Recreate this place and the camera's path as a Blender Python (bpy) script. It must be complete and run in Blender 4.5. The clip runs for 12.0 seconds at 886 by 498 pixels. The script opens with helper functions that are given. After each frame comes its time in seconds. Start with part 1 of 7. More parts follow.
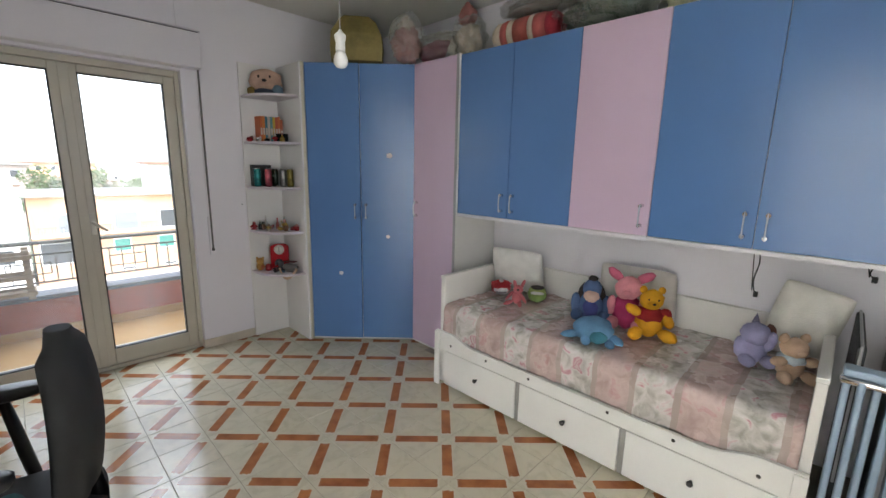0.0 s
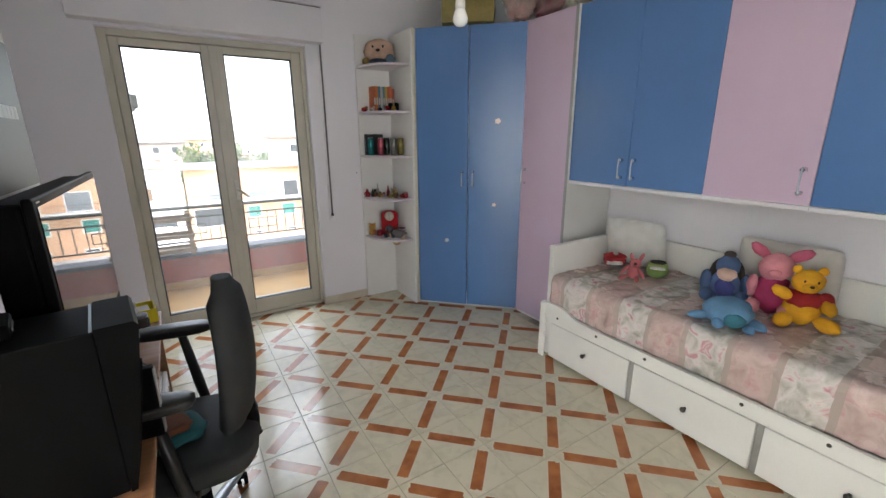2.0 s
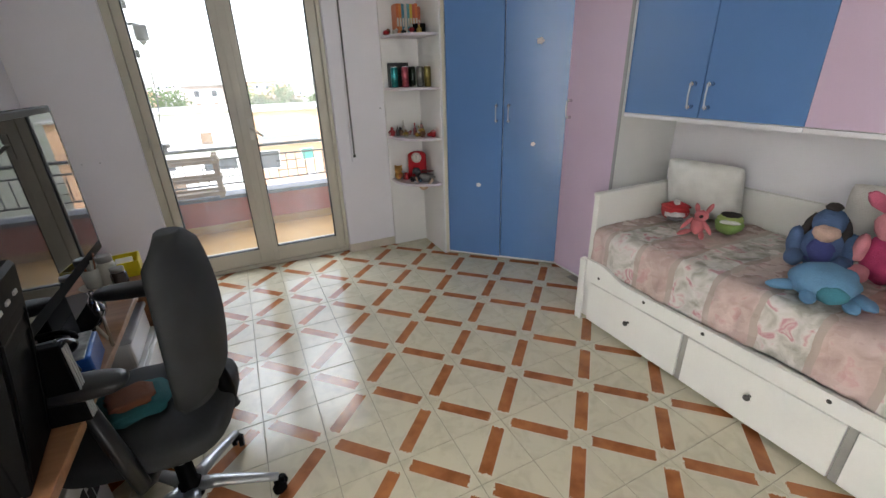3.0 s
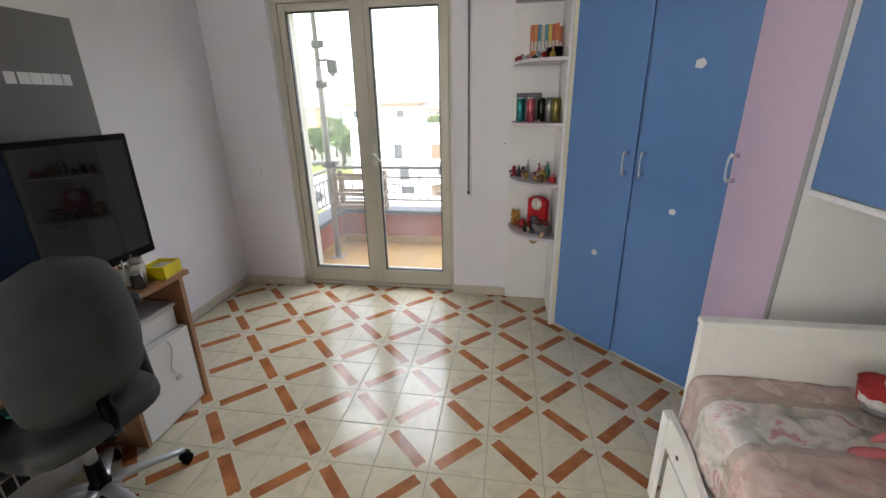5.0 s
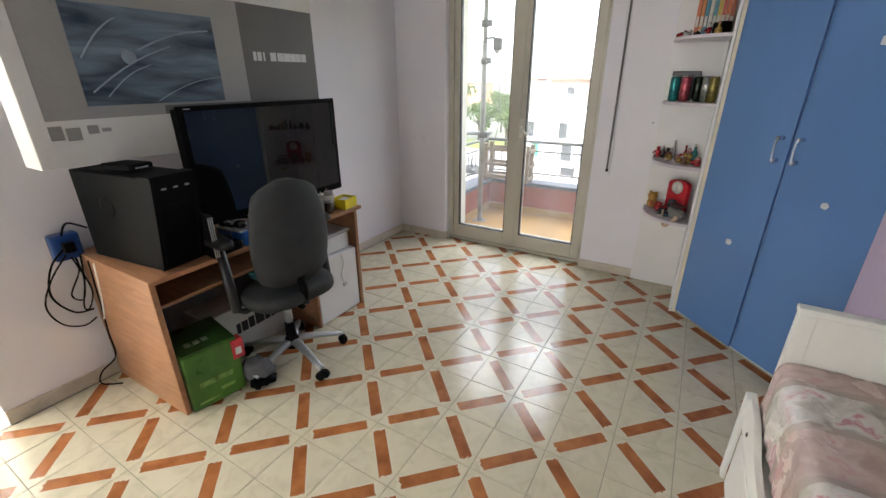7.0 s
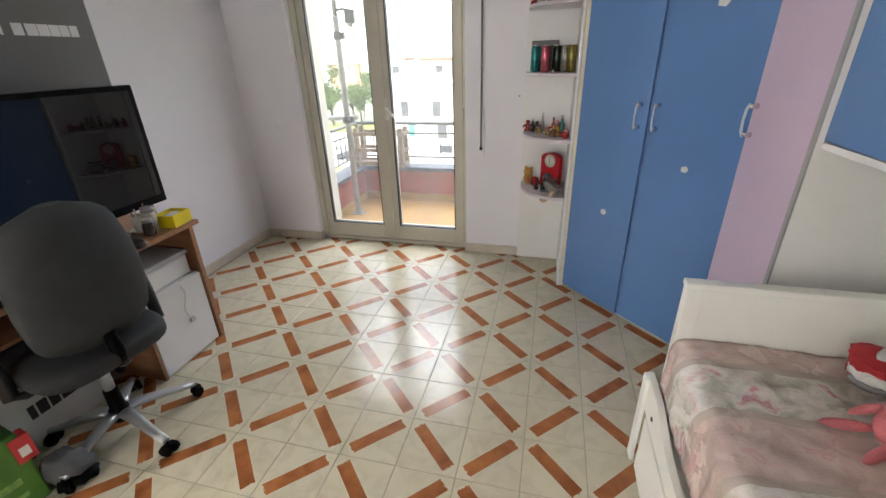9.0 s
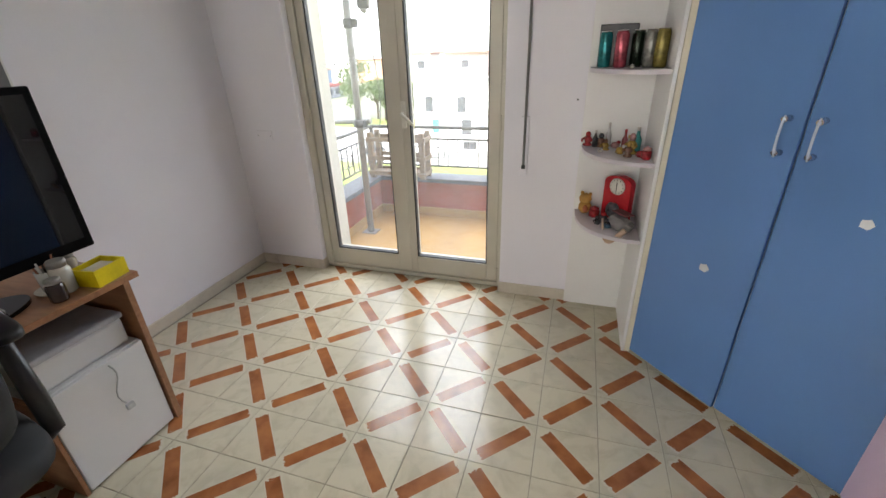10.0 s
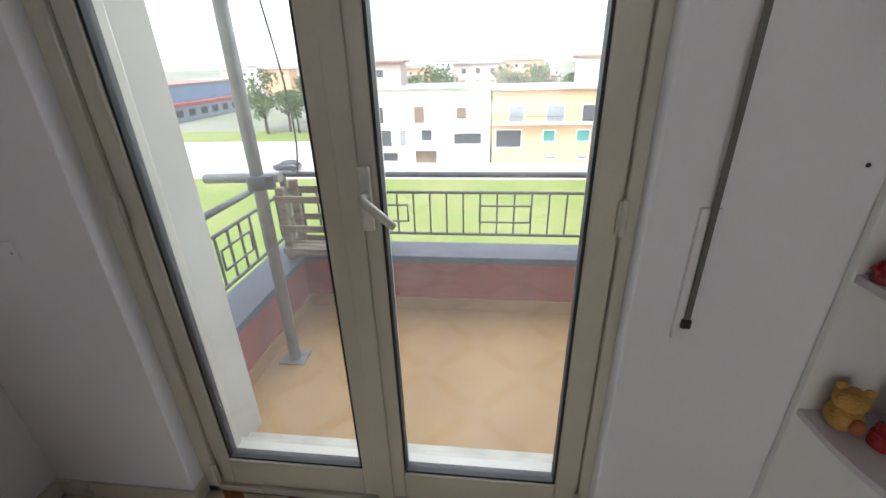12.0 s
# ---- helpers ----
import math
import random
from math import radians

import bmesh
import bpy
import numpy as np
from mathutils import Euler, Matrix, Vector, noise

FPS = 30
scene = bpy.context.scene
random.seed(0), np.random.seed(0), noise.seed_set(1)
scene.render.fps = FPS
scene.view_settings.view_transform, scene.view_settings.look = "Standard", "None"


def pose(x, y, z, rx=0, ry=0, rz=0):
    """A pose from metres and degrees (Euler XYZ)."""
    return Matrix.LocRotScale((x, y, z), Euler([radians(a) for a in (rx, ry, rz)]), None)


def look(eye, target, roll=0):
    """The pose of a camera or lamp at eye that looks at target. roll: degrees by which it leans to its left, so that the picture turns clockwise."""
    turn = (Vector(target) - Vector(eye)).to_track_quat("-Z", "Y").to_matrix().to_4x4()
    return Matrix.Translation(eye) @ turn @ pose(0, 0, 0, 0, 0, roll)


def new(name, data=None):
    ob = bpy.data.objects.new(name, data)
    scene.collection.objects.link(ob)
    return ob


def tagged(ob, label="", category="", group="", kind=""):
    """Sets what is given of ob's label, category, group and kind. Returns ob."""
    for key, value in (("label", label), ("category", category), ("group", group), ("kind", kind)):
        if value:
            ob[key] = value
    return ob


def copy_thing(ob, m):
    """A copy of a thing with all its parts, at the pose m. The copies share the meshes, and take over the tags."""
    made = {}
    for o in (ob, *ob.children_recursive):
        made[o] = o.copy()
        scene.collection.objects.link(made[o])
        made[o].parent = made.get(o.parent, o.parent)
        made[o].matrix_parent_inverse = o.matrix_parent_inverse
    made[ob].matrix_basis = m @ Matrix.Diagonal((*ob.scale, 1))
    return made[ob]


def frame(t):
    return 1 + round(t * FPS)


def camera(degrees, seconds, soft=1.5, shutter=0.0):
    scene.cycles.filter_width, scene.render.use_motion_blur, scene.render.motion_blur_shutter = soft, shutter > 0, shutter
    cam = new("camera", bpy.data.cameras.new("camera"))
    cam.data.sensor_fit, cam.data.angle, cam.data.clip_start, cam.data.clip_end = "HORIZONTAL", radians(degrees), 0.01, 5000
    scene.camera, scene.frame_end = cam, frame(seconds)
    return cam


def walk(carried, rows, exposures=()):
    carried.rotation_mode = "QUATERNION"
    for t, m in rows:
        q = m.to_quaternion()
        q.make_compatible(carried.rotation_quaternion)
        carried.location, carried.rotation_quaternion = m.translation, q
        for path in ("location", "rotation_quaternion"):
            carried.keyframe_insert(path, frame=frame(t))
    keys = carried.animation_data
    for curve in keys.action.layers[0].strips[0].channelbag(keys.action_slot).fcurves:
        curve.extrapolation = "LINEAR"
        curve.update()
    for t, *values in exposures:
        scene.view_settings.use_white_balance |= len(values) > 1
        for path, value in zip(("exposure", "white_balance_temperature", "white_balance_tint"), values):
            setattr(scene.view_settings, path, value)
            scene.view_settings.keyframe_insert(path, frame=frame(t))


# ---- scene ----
cam = camera(93.6, 12.0)
PATH = [
    (0, (0.064, 0.077, 1.594), (1.474, 1.442, 1.208), 1.2),
    (0.5, (0.04, 0.054, 1.639), (1.461, 1.45, 1.465), 0.9),
    (1, (0.026, 0.054, 1.641), (1.31, 1.575, 1.452), 0.6),
    (1.5, (0.016, 0.079, 1.615), (1.131, 1.708, 1.292), 0.2),
    (2, (0.026, 0.148, 1.566), (1.059, 1.777, 1.04), -0.3),
    (2.5, (0.075, 0.227, 1.518), (1.074, 1.816, 0.827), -0.3),
    (3, (0.346, 0.358, 1.494), (1.125, 2.027, 0.715), -1.8),
    (3.2, (0.464, 0.422, 1.496), (1.095, 2.15, 0.712), -2.5),
    (4.8, (1.409, 0.759, 1.537), (1.202, 2.622, 0.84), -0.3),
    (5, (1.496, 0.724, 1.539), (1.198, 2.585, 0.869), -1.1),
    (5.5, (1.636, 0.53, 1.539), (1.083, 2.33, 0.864), -0.1),
    (6, (1.733, 0.433, 1.557), (0.955, 2.133, 0.849), -0.4),
    (6.5, (1.764, 0.423, 1.551), (0.863, 2.048, 0.809), -0.1),
    (6.7, (1.756, 0.421, 1.544), (0.805, 2.009, 0.787), -0.1),
    (8.3, (1.743, 0.491, 1.535), (1.102, 2.211, 0.741), -0.7),
    (8.5, (1.728, 0.529, 1.533), (1.177, 2.277, 0.731), -0.8),
    (9, (1.703, 0.765, 1.506), (1.240, 2.520, 0.666), -1.8),
    (9.5, (1.659, 1.091, 1.508), (1.094, 2.796, 0.629), -2.9),
    (10, (1.478, 1.478, 1.486), (0.918, 3.197, 0.630), -1.9),
    (10.5, (1.31, 1.858, 1.48), (0.733, 3.599, 0.683), -2.6),
    (11, (1.135, 2.25, 1.482), (0.566, 4.01, 0.728), -1.8),
    (11.5, (0.888, 2.650, 1.465), (0.504, 4.441, 0.660), -1.4),
    (12, (0.736, 3.03, 1.443), (0.519, 4.837, 0.615), -1.6),
]
EXPOSURES = [(0.0, 3.15, 6280, 10), (3.0, 3.3, 6330, 10), (5.0, 3.45, 6480, 10), (6.7, 3.5, 6480, 10), (8.5, 3.65, 6550, 10), (9.8, 3.65, 6650, 10), (10.5, 3.4, 6600, 10), (11.0, 3.15, 6480, 10), (11.5, 2.95, 6400, 10), (12.0, 2.72, 6280, 10)]
walk(cam, [(t, look(eye, target, roll)) for t, eye, target, roll in PATH], EXPOSURES)

# ---- world, daylight and fill lamps ----
world = bpy.data.worlds.new("overcast_sky")
scene.world = world
world.use_nodes = True
wn = world.node_tree
sky = wn.nodes.new("ShaderNodeTexSky")
sky.sky_type, sky.sun_disc = "NISHITA", False
sky.sun_elevation, sky.sun_rotation = radians(55), radians(200)
sky.air_density, sky.dust_density, sky.ozone_density = 1.0, 1.6, 1.0
pale = wn.nodes.new("ShaderNodeHueSaturation")
pale.inputs["Saturation"].default_value = 0.4
wn.links.new(sky.outputs["Color"], pale.inputs["Color"])
wn.links.new(pale.outputs["Color"], wn.nodes["Background"].inputs["Color"])
wn.nodes["Background"].inputs["Strength"].default_value = 0.10

sun_data = bpy.data.lights.new("sun", "SUN")
sun_data.energy, sun_data.angle, sun_data.color = 0.45, radians(20), (1.0, 0.97, 0.92)
new("sun", sun_data).matrix_world = look((0, 0, 20), (3.4, 9.4, 5.7))

# unseen area lamp added above the balcony to strengthen the sky's light indoors
sky_fill_data = bpy.data.lights.new("sky_fill_lamp", "AREA")
sky_fill_data.shape, sky_fill_data.size, sky_fill_data.size_y, sky_fill_data.energy, sky_fill_data.color = "RECTANGLE", 5.0, 3.5, 45, (0.92, 0.96, 1.0)
new("sky_fill_lamp", sky_fill_data).matrix_world = look((0.4, 7.0, 5.0), (0.4, 2.6, 0.6))

# added fill lamps in unseen bays south and west, shining through made-up openings
for name, w, h, power, eye, aim in (("lobby_daylight", 2.0, 1.9, 6, (1.05, -3.05, 1.5), (1.0, 3.9, 1.5)), ("hall_daylight", 1.4, 1.8, 33, (-1.25, -1.15, 1.5), (-3.2, -0.4, 1.9))):
    fill_data = bpy.data.lights.new(name, "AREA")
    fill_data.shape, fill_data.size, fill_data.size_y, fill_data.energy, fill_data.color = "RECTANGLE", w, h, power, (0.98, 0.98, 0.98)
    new(name, fill_data).matrix_world = look(eye, aim)


# ---- materials ----
def shader(name, colour, rough=0.5, metal=0.0, vary=0.12, scale=6.0, fine=90.0, bump=0.05, spec=0.5, coat=0.0, tint=None, rand=0.0):
    """A surface with broad and fine unevenness in colour, gloss and relief."""
    m = bpy.data.materials.new(name)
    m.use_nodes = True
    nt = m.node_tree
    b = nt.nodes["Principled BSDF"]
    tc = nt.nodes.new("ShaderNodeTexCoord")
    n1, n2 = nt.nodes.new("ShaderNodeTexNoise"), nt.nodes.new("ShaderNodeTexNoise")
    n1.inputs["Scale"].default_value, n1.inputs["Detail"].default_value = scale, 4
    n2.inputs["Scale"].default_value, n2.inputs["Detail"].default_value = fine, 3
    for n in (n1, n2):
        nt.links.new(tc.outputs["Object"], n.inputs["Vector"])
    mix = nt.nodes.new("ShaderNodeMix")
    mix.data_type = "RGBA"
    dark = tint or tuple(c * (1 - 2 * vary) for c in colour)
    mix.inputs["A"].default_value, mix.inputs["B"].default_value = (*dark, 1), (*colour, 1)
    rng = nt.nodes.new("ShaderNodeMapRange")
    rng.inputs["From Min"].default_value, rng.inputs["From Max"].default_value = 0.3, 0.6
    nt.links.new(n1.outputs["Fac"], rng.inputs["Value"])
    nt.links.new(rng.outputs["Result"], mix.inputs["Factor"])
    out = mix.outputs["Result"]
    hsv = nt.nodes.new("ShaderNodeHueSaturation")
    val = nt.nodes.new("ShaderNodeMapRange")
    val.inputs["To Min"].default_value, val.inputs["To Max"].default_value = 1 - vary * 0.8, 1 + vary * 0.8
    nt.links.new(n2.outputs["Fac"], val.inputs["Value"])
    if rand:
        info = nt.nodes.new("ShaderNodeObjectInfo")
        ma = nt.nodes.new("ShaderNodeMath")
        ma.operation = "MULTIPLY_ADD"
        ma.inputs[1].default_value = rand
        nt.links.new(info.outputs["Random"], ma.inputs[0])
        nt.links.new(val.outputs["Result"], ma.inputs[2])
        nt.links.new(ma.outputs[0], hsv.inputs["Value"])
    else:
        nt.links.new(val.outputs["Result"], hsv.inputs["Value"])
    nt.links.new(out, hsv.inputs["Color"])
    nt.links.new(hsv.outputs["Color"], b.inputs["Base Color"])
    rr = nt.nodes.new("ShaderNodeMapRange")
    rr.inputs["To Min"].default_value, rr.inputs["To Max"].default_value = max(rough - 0.08, 0.02), min(rough + 0.08, 1)
    nt.links.new(n1.outputs["Fac"], rr.inputs["Value"])
    nt.links.new(rr.outputs["Result"], b.inputs["Roughness"])
    b.inputs["Metallic"].default_value = metal
    b.inputs["Specular IOR Level"].default_value = spec
    b.inputs["Coat Weight"].default_value = coat
    if bump:
        bp = nt.nodes.new("ShaderNodeBump")
        bp.inputs["Strength"].default_value, bp.inputs["Distance"].default_value = bump, 0.01
        nt.links.new(n2.outputs["Fac"], bp.inputs["Height"])
        nt.links.new(bp.outputs["Normal"], b.inputs["Normal"])
    return m


def wood_shader(name, light, dark, rough=0.4, stretch=(1, 14, 14), scale=3.0, bump=0.03):
    """Wood or wood-print board, grain along the local x axis by default."""
    m = shader(name, light, rough, bump=bump)
    nt = m.node_tree
    b = nt.nodes["Principled BSDF"]
    tc, mp, nz = nt.nodes["Texture Coordinate"], nt.nodes.new("ShaderNodeMapping"), nt.nodes.new("ShaderNodeTexNoise")
    mp.inputs["Scale"].default_value = stretch
    nz.inputs["Scale"].default_value, nz.inputs["Detail"].default_value, nz.inputs["Distortion"].default_value = scale, 6, 0.6
    ramp = nt.nodes.new("ShaderNodeValToRGB")
    ramp.color_ramp.elements[0].position, ramp.color_ramp.elements[0].color = 0.32, (*dark, 1)
    ramp.color_ramp.elements[1].position, ramp.color_ramp.elements[1].color = 0.68, (*light, 1)
    nt.links.new(tc.outputs["Object"], mp.inputs["Vector"])
    nt.links.new(mp.outputs["Vector"], nz.inputs["Vector"])
    nt.links.new(nz.outputs["Fac"], ramp.inputs["Fac"])
    nt.links.new(ramp.outputs["Color"], b.inputs["Base Color"])
    return m


def glass_shader(name, colour=(1, 1, 1), rough=0.0, ior=1.45, thin=True):
    m = bpy.data.materials.new(name)
    m.use_nodes = True
    nt = m.node_tree
    b = nt.nodes["Principled BSDF"]
    b.inputs["Base Color"].default_value = (*colour, 1)
    b.inputs["Roughness"].default_value, b.inputs["IOR"].default_value = rough, ior
    b.inputs["Transmission Weight"].default_value = 1.0
    return m


def pane_shader(name, haze=0.10):
    """A flat window pane: lets the view straight through, with a faint mirror and a faint film for both dust and
    washed-out glare.
    """
    m = bpy.data.materials.new(name)
    m.use_nodes = True
    nt = m.node_tree
    nt.nodes.clear()
    out = nt.nodes.new("ShaderNodeOutputMaterial")
    tr, gl, df = nt.nodes.new("ShaderNodeBsdfTransparent"), nt.nodes.new("ShaderNodeBsdfGlossy"), nt.nodes.new("ShaderNodeBsdfTranslucent")
    gl.inputs["Roughness"].default_value = 0.01
    lw = nt.nodes.new("ShaderNodeLayerWeight")
    lw.inputs["Blend"].default_value = 0.5
    pw = nt.nodes.new("ShaderNodeMath")
    pw.operation = "POWER"
    pw.inputs[1].default_value = 4.0
    fr = nt.nodes.new("ShaderNodeMath")
    fr.operation = "MULTIPLY_ADD"
    fr.inputs[1].default_value, fr.inputs[2].default_value = 0.5, 0.035
    nt.links.new(lw.outputs["Facing"], pw.inputs[0])
    nt.links.new(pw.outputs[0], fr.inputs[0])
    m1, m2 = nt.nodes.new("ShaderNodeMixShader"), nt.nodes.new("ShaderNodeMixShader")
    nz = nt.nodes.new("ShaderNodeTexNoise")
    nz.inputs["Scale"].default_value = 3.0
    mu = nt.nodes.new("ShaderNodeMath")
    mu.operation = "MULTIPLY"
    mu.inputs[1].default_value = haze
    nt.links.new(nz.outputs["Fac"], mu.inputs[0])
    nt.links.new(mu.outputs[0], m2.inputs["Fac"])
    nt.links.new(fr.outputs[0], m1.inputs["Fac"])
    nt.links.new(tr.outputs[0], m1.inputs[1])
    nt.links.new(gl.outputs[0], m1.inputs[2])
    nt.links.new(m1.outputs[0], m2.inputs[1])
    nt.links.new(df.outputs[0], m2.inputs[2])
    nt.links.new(m2.outputs[0], out.inputs["Surface"])
    return m


def tile_shader():
    """Glazed cream tile with a terracotta bar along one diagonal, ragged at its ends."""
    m = shader("glazed_tile", (0.66, 0.60, 0.46), 0.17, vary=0.07, scale=5.0, fine=40.0, bump=0.008, tint=(0.56, 0.50, 0.37), rand=0.0)
    nt = m.node_tree
    b = nt.nodes["Principled BSDF"]
    tc = nt.nodes["Texture Coordinate"]
    sep = nt.nodes.new("ShaderNodeSeparateXYZ")
    nt.links.new(tc.outputs["Object"], sep.inputs[0])

    def op(kind, a, c, v=None):
        n = nt.nodes.new("ShaderNodeMath")
        n.operation = kind
        for k, s in enumerate((a, c)):
            if s is None:
                continue
            if isinstance(s, (int, float)):
                n.inputs[k].default_value = s
            else:
                nt.links.new(s, n.inputs[k])
        return n.outputs[0]

    info = nt.nodes.new("ShaderNodeObjectInfo")
    rag = nt.nodes.new("ShaderNodeTexNoise")
    rag.noise_dimensions = "4D"
    rag.inputs["Scale"].default_value, rag.inputs["Detail"].default_value = 105.0, 2
    nt.links.new(tc.outputs["Object"], rag.inputs["Vector"])
    nt.links.new(op("MULTIPLY", info.outputs["Random"], 50.0), rag.inputs["W"])
    across = op("MULTIPLY", op("ABSOLUTE", op("SUBTRACT", sep.outputs["X"], sep.outputs["Y"]), None), 0.7071)
    along = op("MULTIPLY", op("ABSOLUTE", op("ADD", sep.outputs["X"], sep.outputs["Y"]), None), 0.7071)
    end = op("ADD", 0.109, op("MULTIPLY", rag.outputs["Fac"], 0.032))
    side = op("ADD", 0.0275, op("MULTIPLY", rag.outputs["Fac"], 0.0015))
    bar = op("MULTIPLY", op("LESS_THAN", along, end), op("LESS_THAN", across, side))
    rim = op("MULTIPLY", op("LESS_THAN", along, op("ADD", end, 0.010)), op("LESS_THAN", across, op("ADD", side, 0.004)))
    streak = nt.nodes.new("ShaderNodeTexNoise")
    streak.noise_dimensions = "4D"
    streak.inputs["Scale"].default_value, streak.inputs["Detail"].default_value = 11.0, 5
    nt.links.new(tc.outputs["Object"], streak.inputs["Vector"])
    nt.links.new(op("MULTIPLY", info.outputs["Random"], 31.0), streak.inputs["W"])
    ramp = nt.nodes.new("ShaderNodeValToRGB")
    ramp.color_ramp.elements[0].position, ramp.color_ramp.elements[0].color = 0.34, (0.24, 0.078, 0.026, 1)
    ramp.color_ramp.elements[1].position, ramp.color_ramp.elements[1].color = 0.66, (0.41, 0.155, 0.052, 1)
    nt.links.new(streak.outputs["Fac"], ramp.inputs["Fac"])
    # faint grey marbling in the cream glaze
    vein = nt.nodes.new("ShaderNodeTexNoise")
    vein.noise_dimensions = "4D"
    vein.inputs["Scale"].default_value, vein.inputs["Detail"].default_value, vein.inputs["Distortion"].default_value = 9.0, 6, 1.2
    nt.links.new(tc.outputs["Object"], vein.inputs["Vector"])
    nt.links.new(op("MULTIPLY", info.outputs["Random"], 17.0), vein.inputs["W"])
    vr = nt.nodes.new("ShaderNodeValToRGB")
    vr.color_ramp.elements[0].position, vr.color_ramp.elements[0].color = 0.34, (0.50, 0.45, 0.335, 1)
    vr.color_ramp.elements[1].position, vr.color_ramp.elements[1].color = 0.54, (0.585, 0.53, 0.40, 1)
    nt.links.new(vein.outputs["Fac"], vr.inputs["Fac"])
    mr, mb = nt.nodes.new("ShaderNodeMix"), nt.nodes.new("ShaderNodeMix")
    mr.data_type = mb.data_type = "RGBA"
    mr.inputs["B"].default_value = (0.60, 0.545, 0.42, 1)
    nt.links.new(rim, mr.inputs["Factor"])
    nt.links.new(vr.outputs["Color"], mr.inputs["A"])
    nt.links.new(bar, mb.inputs["Factor"])
    nt.links.new(mr.outputs["Result"], mb.inputs["A"])
    nt.links.new(ramp.outputs["Color"], mb.inputs["B"])
    nt.links.new(mb.outputs["Result"], b.inputs["Base Color"])
    return m


def coverlet_shader():
    """Satin bands of plain rose and grey florals, split by narrow taupe stripes."""
    m = shader("satin_coverlet", (0.5, 0.3, 0.28), 0.27, fine=120.0, bump=0.16)
    nt = m.node_tree
    b = nt.nodes["Principled BSDF"]
    tc = nt.nodes["Texture Coordinate"]
    sep = nt.nodes.new("ShaderNodeSeparateXYZ")
    nt.links.new(tc.outputs["Object"], sep.inputs[0])
    fl = nt.nodes.new("ShaderNodeTexNoise")
    fl.inputs["Scale"].default_value, fl.inputs["Detail"].default_value, fl.inputs["Distortion"].default_value = 13.0, 5, 0.7
    nt.links.new(tc.outputs["Object"], fl.inputs["Vector"])
    fr = nt.nodes.new("ShaderNodeValToRGB")
    e = fr.color_ramp.elements
    e[0].position, e[0].color = 0.34, (0.37, 0.35, 0.31, 1)
    e[1].position, e[1].color = 0.48, (0.56, 0.53, 0.49, 1)
    for p, c in ((0.57, (0.66, 0.62, 0.60, 1)), (0.62, (0.62, 0.46, 0.46, 1)), (0.66, (0.52, 0.25, 0.29, 1)), (0.72, (0.64, 0.53, 0.52, 1))):
        k = e.new(p)
        k.color = c
    nt.links.new(fl.outputs["Fac"], fr.inputs["Fac"])
    mod = nt.nodes.new("ShaderNodeMath")
    mod.operation = "PINGPONG"
    mod.inputs[1].default_value = 0.205
    wob = nt.nodes.new("ShaderNodeTexNoise")
    wob.inputs["Scale"].default_value = 7.0
    nt.links.new(tc.outputs["Object"], wob.inputs["Vector"])
    add = nt.nodes.new("ShaderNodeMath")
    add.operation = "MULTIPLY_ADD"
    add.inputs[1].default_value = 0.03
    nt.links.new(wob.outputs["Fac"], add.inputs[0])
    nt.links.new(sep.outputs["Y"], add.inputs[2])
    nt.links.new(add.outputs[0], mod.inputs[0])
    band = nt.nodes.new("ShaderNodeValToRGB")
    band.color_ramp.interpolation = "CONSTANT"
    be = band.color_ramp.elements
    be[0].position, be[0].color = 0.0, (0, 0, 0, 1)
    be[1].position, be[1].color = 0.42, (0.5, 0.5, 0.5, 1)
    be.new(0.56).color = (1, 1, 1, 1)
    sc = nt.nodes.new("ShaderNodeMath")
    sc.operation = "DIVIDE"
    sc.inputs[1].default_value = 0.205
    nt.links.new(mod.outputs[0], sc.inputs[0])
    nt.links.new(sc.outputs[0], band.inputs["Fac"])
    pick = nt.nodes.new("ShaderNodeMix")
    pick.data_type = "RGBA"
    gt = nt.nodes.new("ShaderNodeMath")
    gt.operation = "GREATER_THAN"
    gt.inputs[1].default_value = 0.75
    nt.links.new(band.outputs["Color"], gt.inputs[0])
    rose = nt.nodes.new("ShaderNodeMix")
    rose.data_type = "RGBA"
    rose.inputs["A"].default_value, rose.inputs["B"].default_value = (0.47, 0.30, 0.275, 1), (0.60, 0.43, 0.40, 1)
    nt.links.new(fl.outputs["Fac"], rose.inputs["Factor"])
    nt.links.new(gt.outputs[0], pick.inputs["Factor"])
    mixf = nt.nodes.new("ShaderNodeMix")
    mixf.data_type = "RGBA"
    mixf.inputs["Factor"].default_value = 0.30
    nt.links.new(rose.outputs["Result"], mixf.inputs["A"])
    nt.links.new(fr.outputs["Color"], mixf.inputs["B"])
    nt.links.new(mixf.outputs["Result"], pick.inputs["A"])
    nt.links.new(fr.outputs["Color"], pick.inputs["B"])
    st = nt.nodes.new("ShaderNodeMath")
    st.operation = "COMPARE"
    st.inputs[1].default_value, st.inputs[2].default_value = 0.5, 0.1
    nt.links.new(band.outputs["Color"], st.inputs[0])
    fin = nt.nodes.new("ShaderNodeMix")
    fin.data_type = "RGBA"
    fin.inputs["B"].default_value = (0.45, 0.37, 0.33, 1)
    nt.links.new(st.outputs[0], fin.inputs["Factor"])
    nt.links.new(pick.outputs["Result"], fin.inputs["A"])
    nt.links.new(fin.outputs["Result"], b.inputs["Base Color"])
    return m


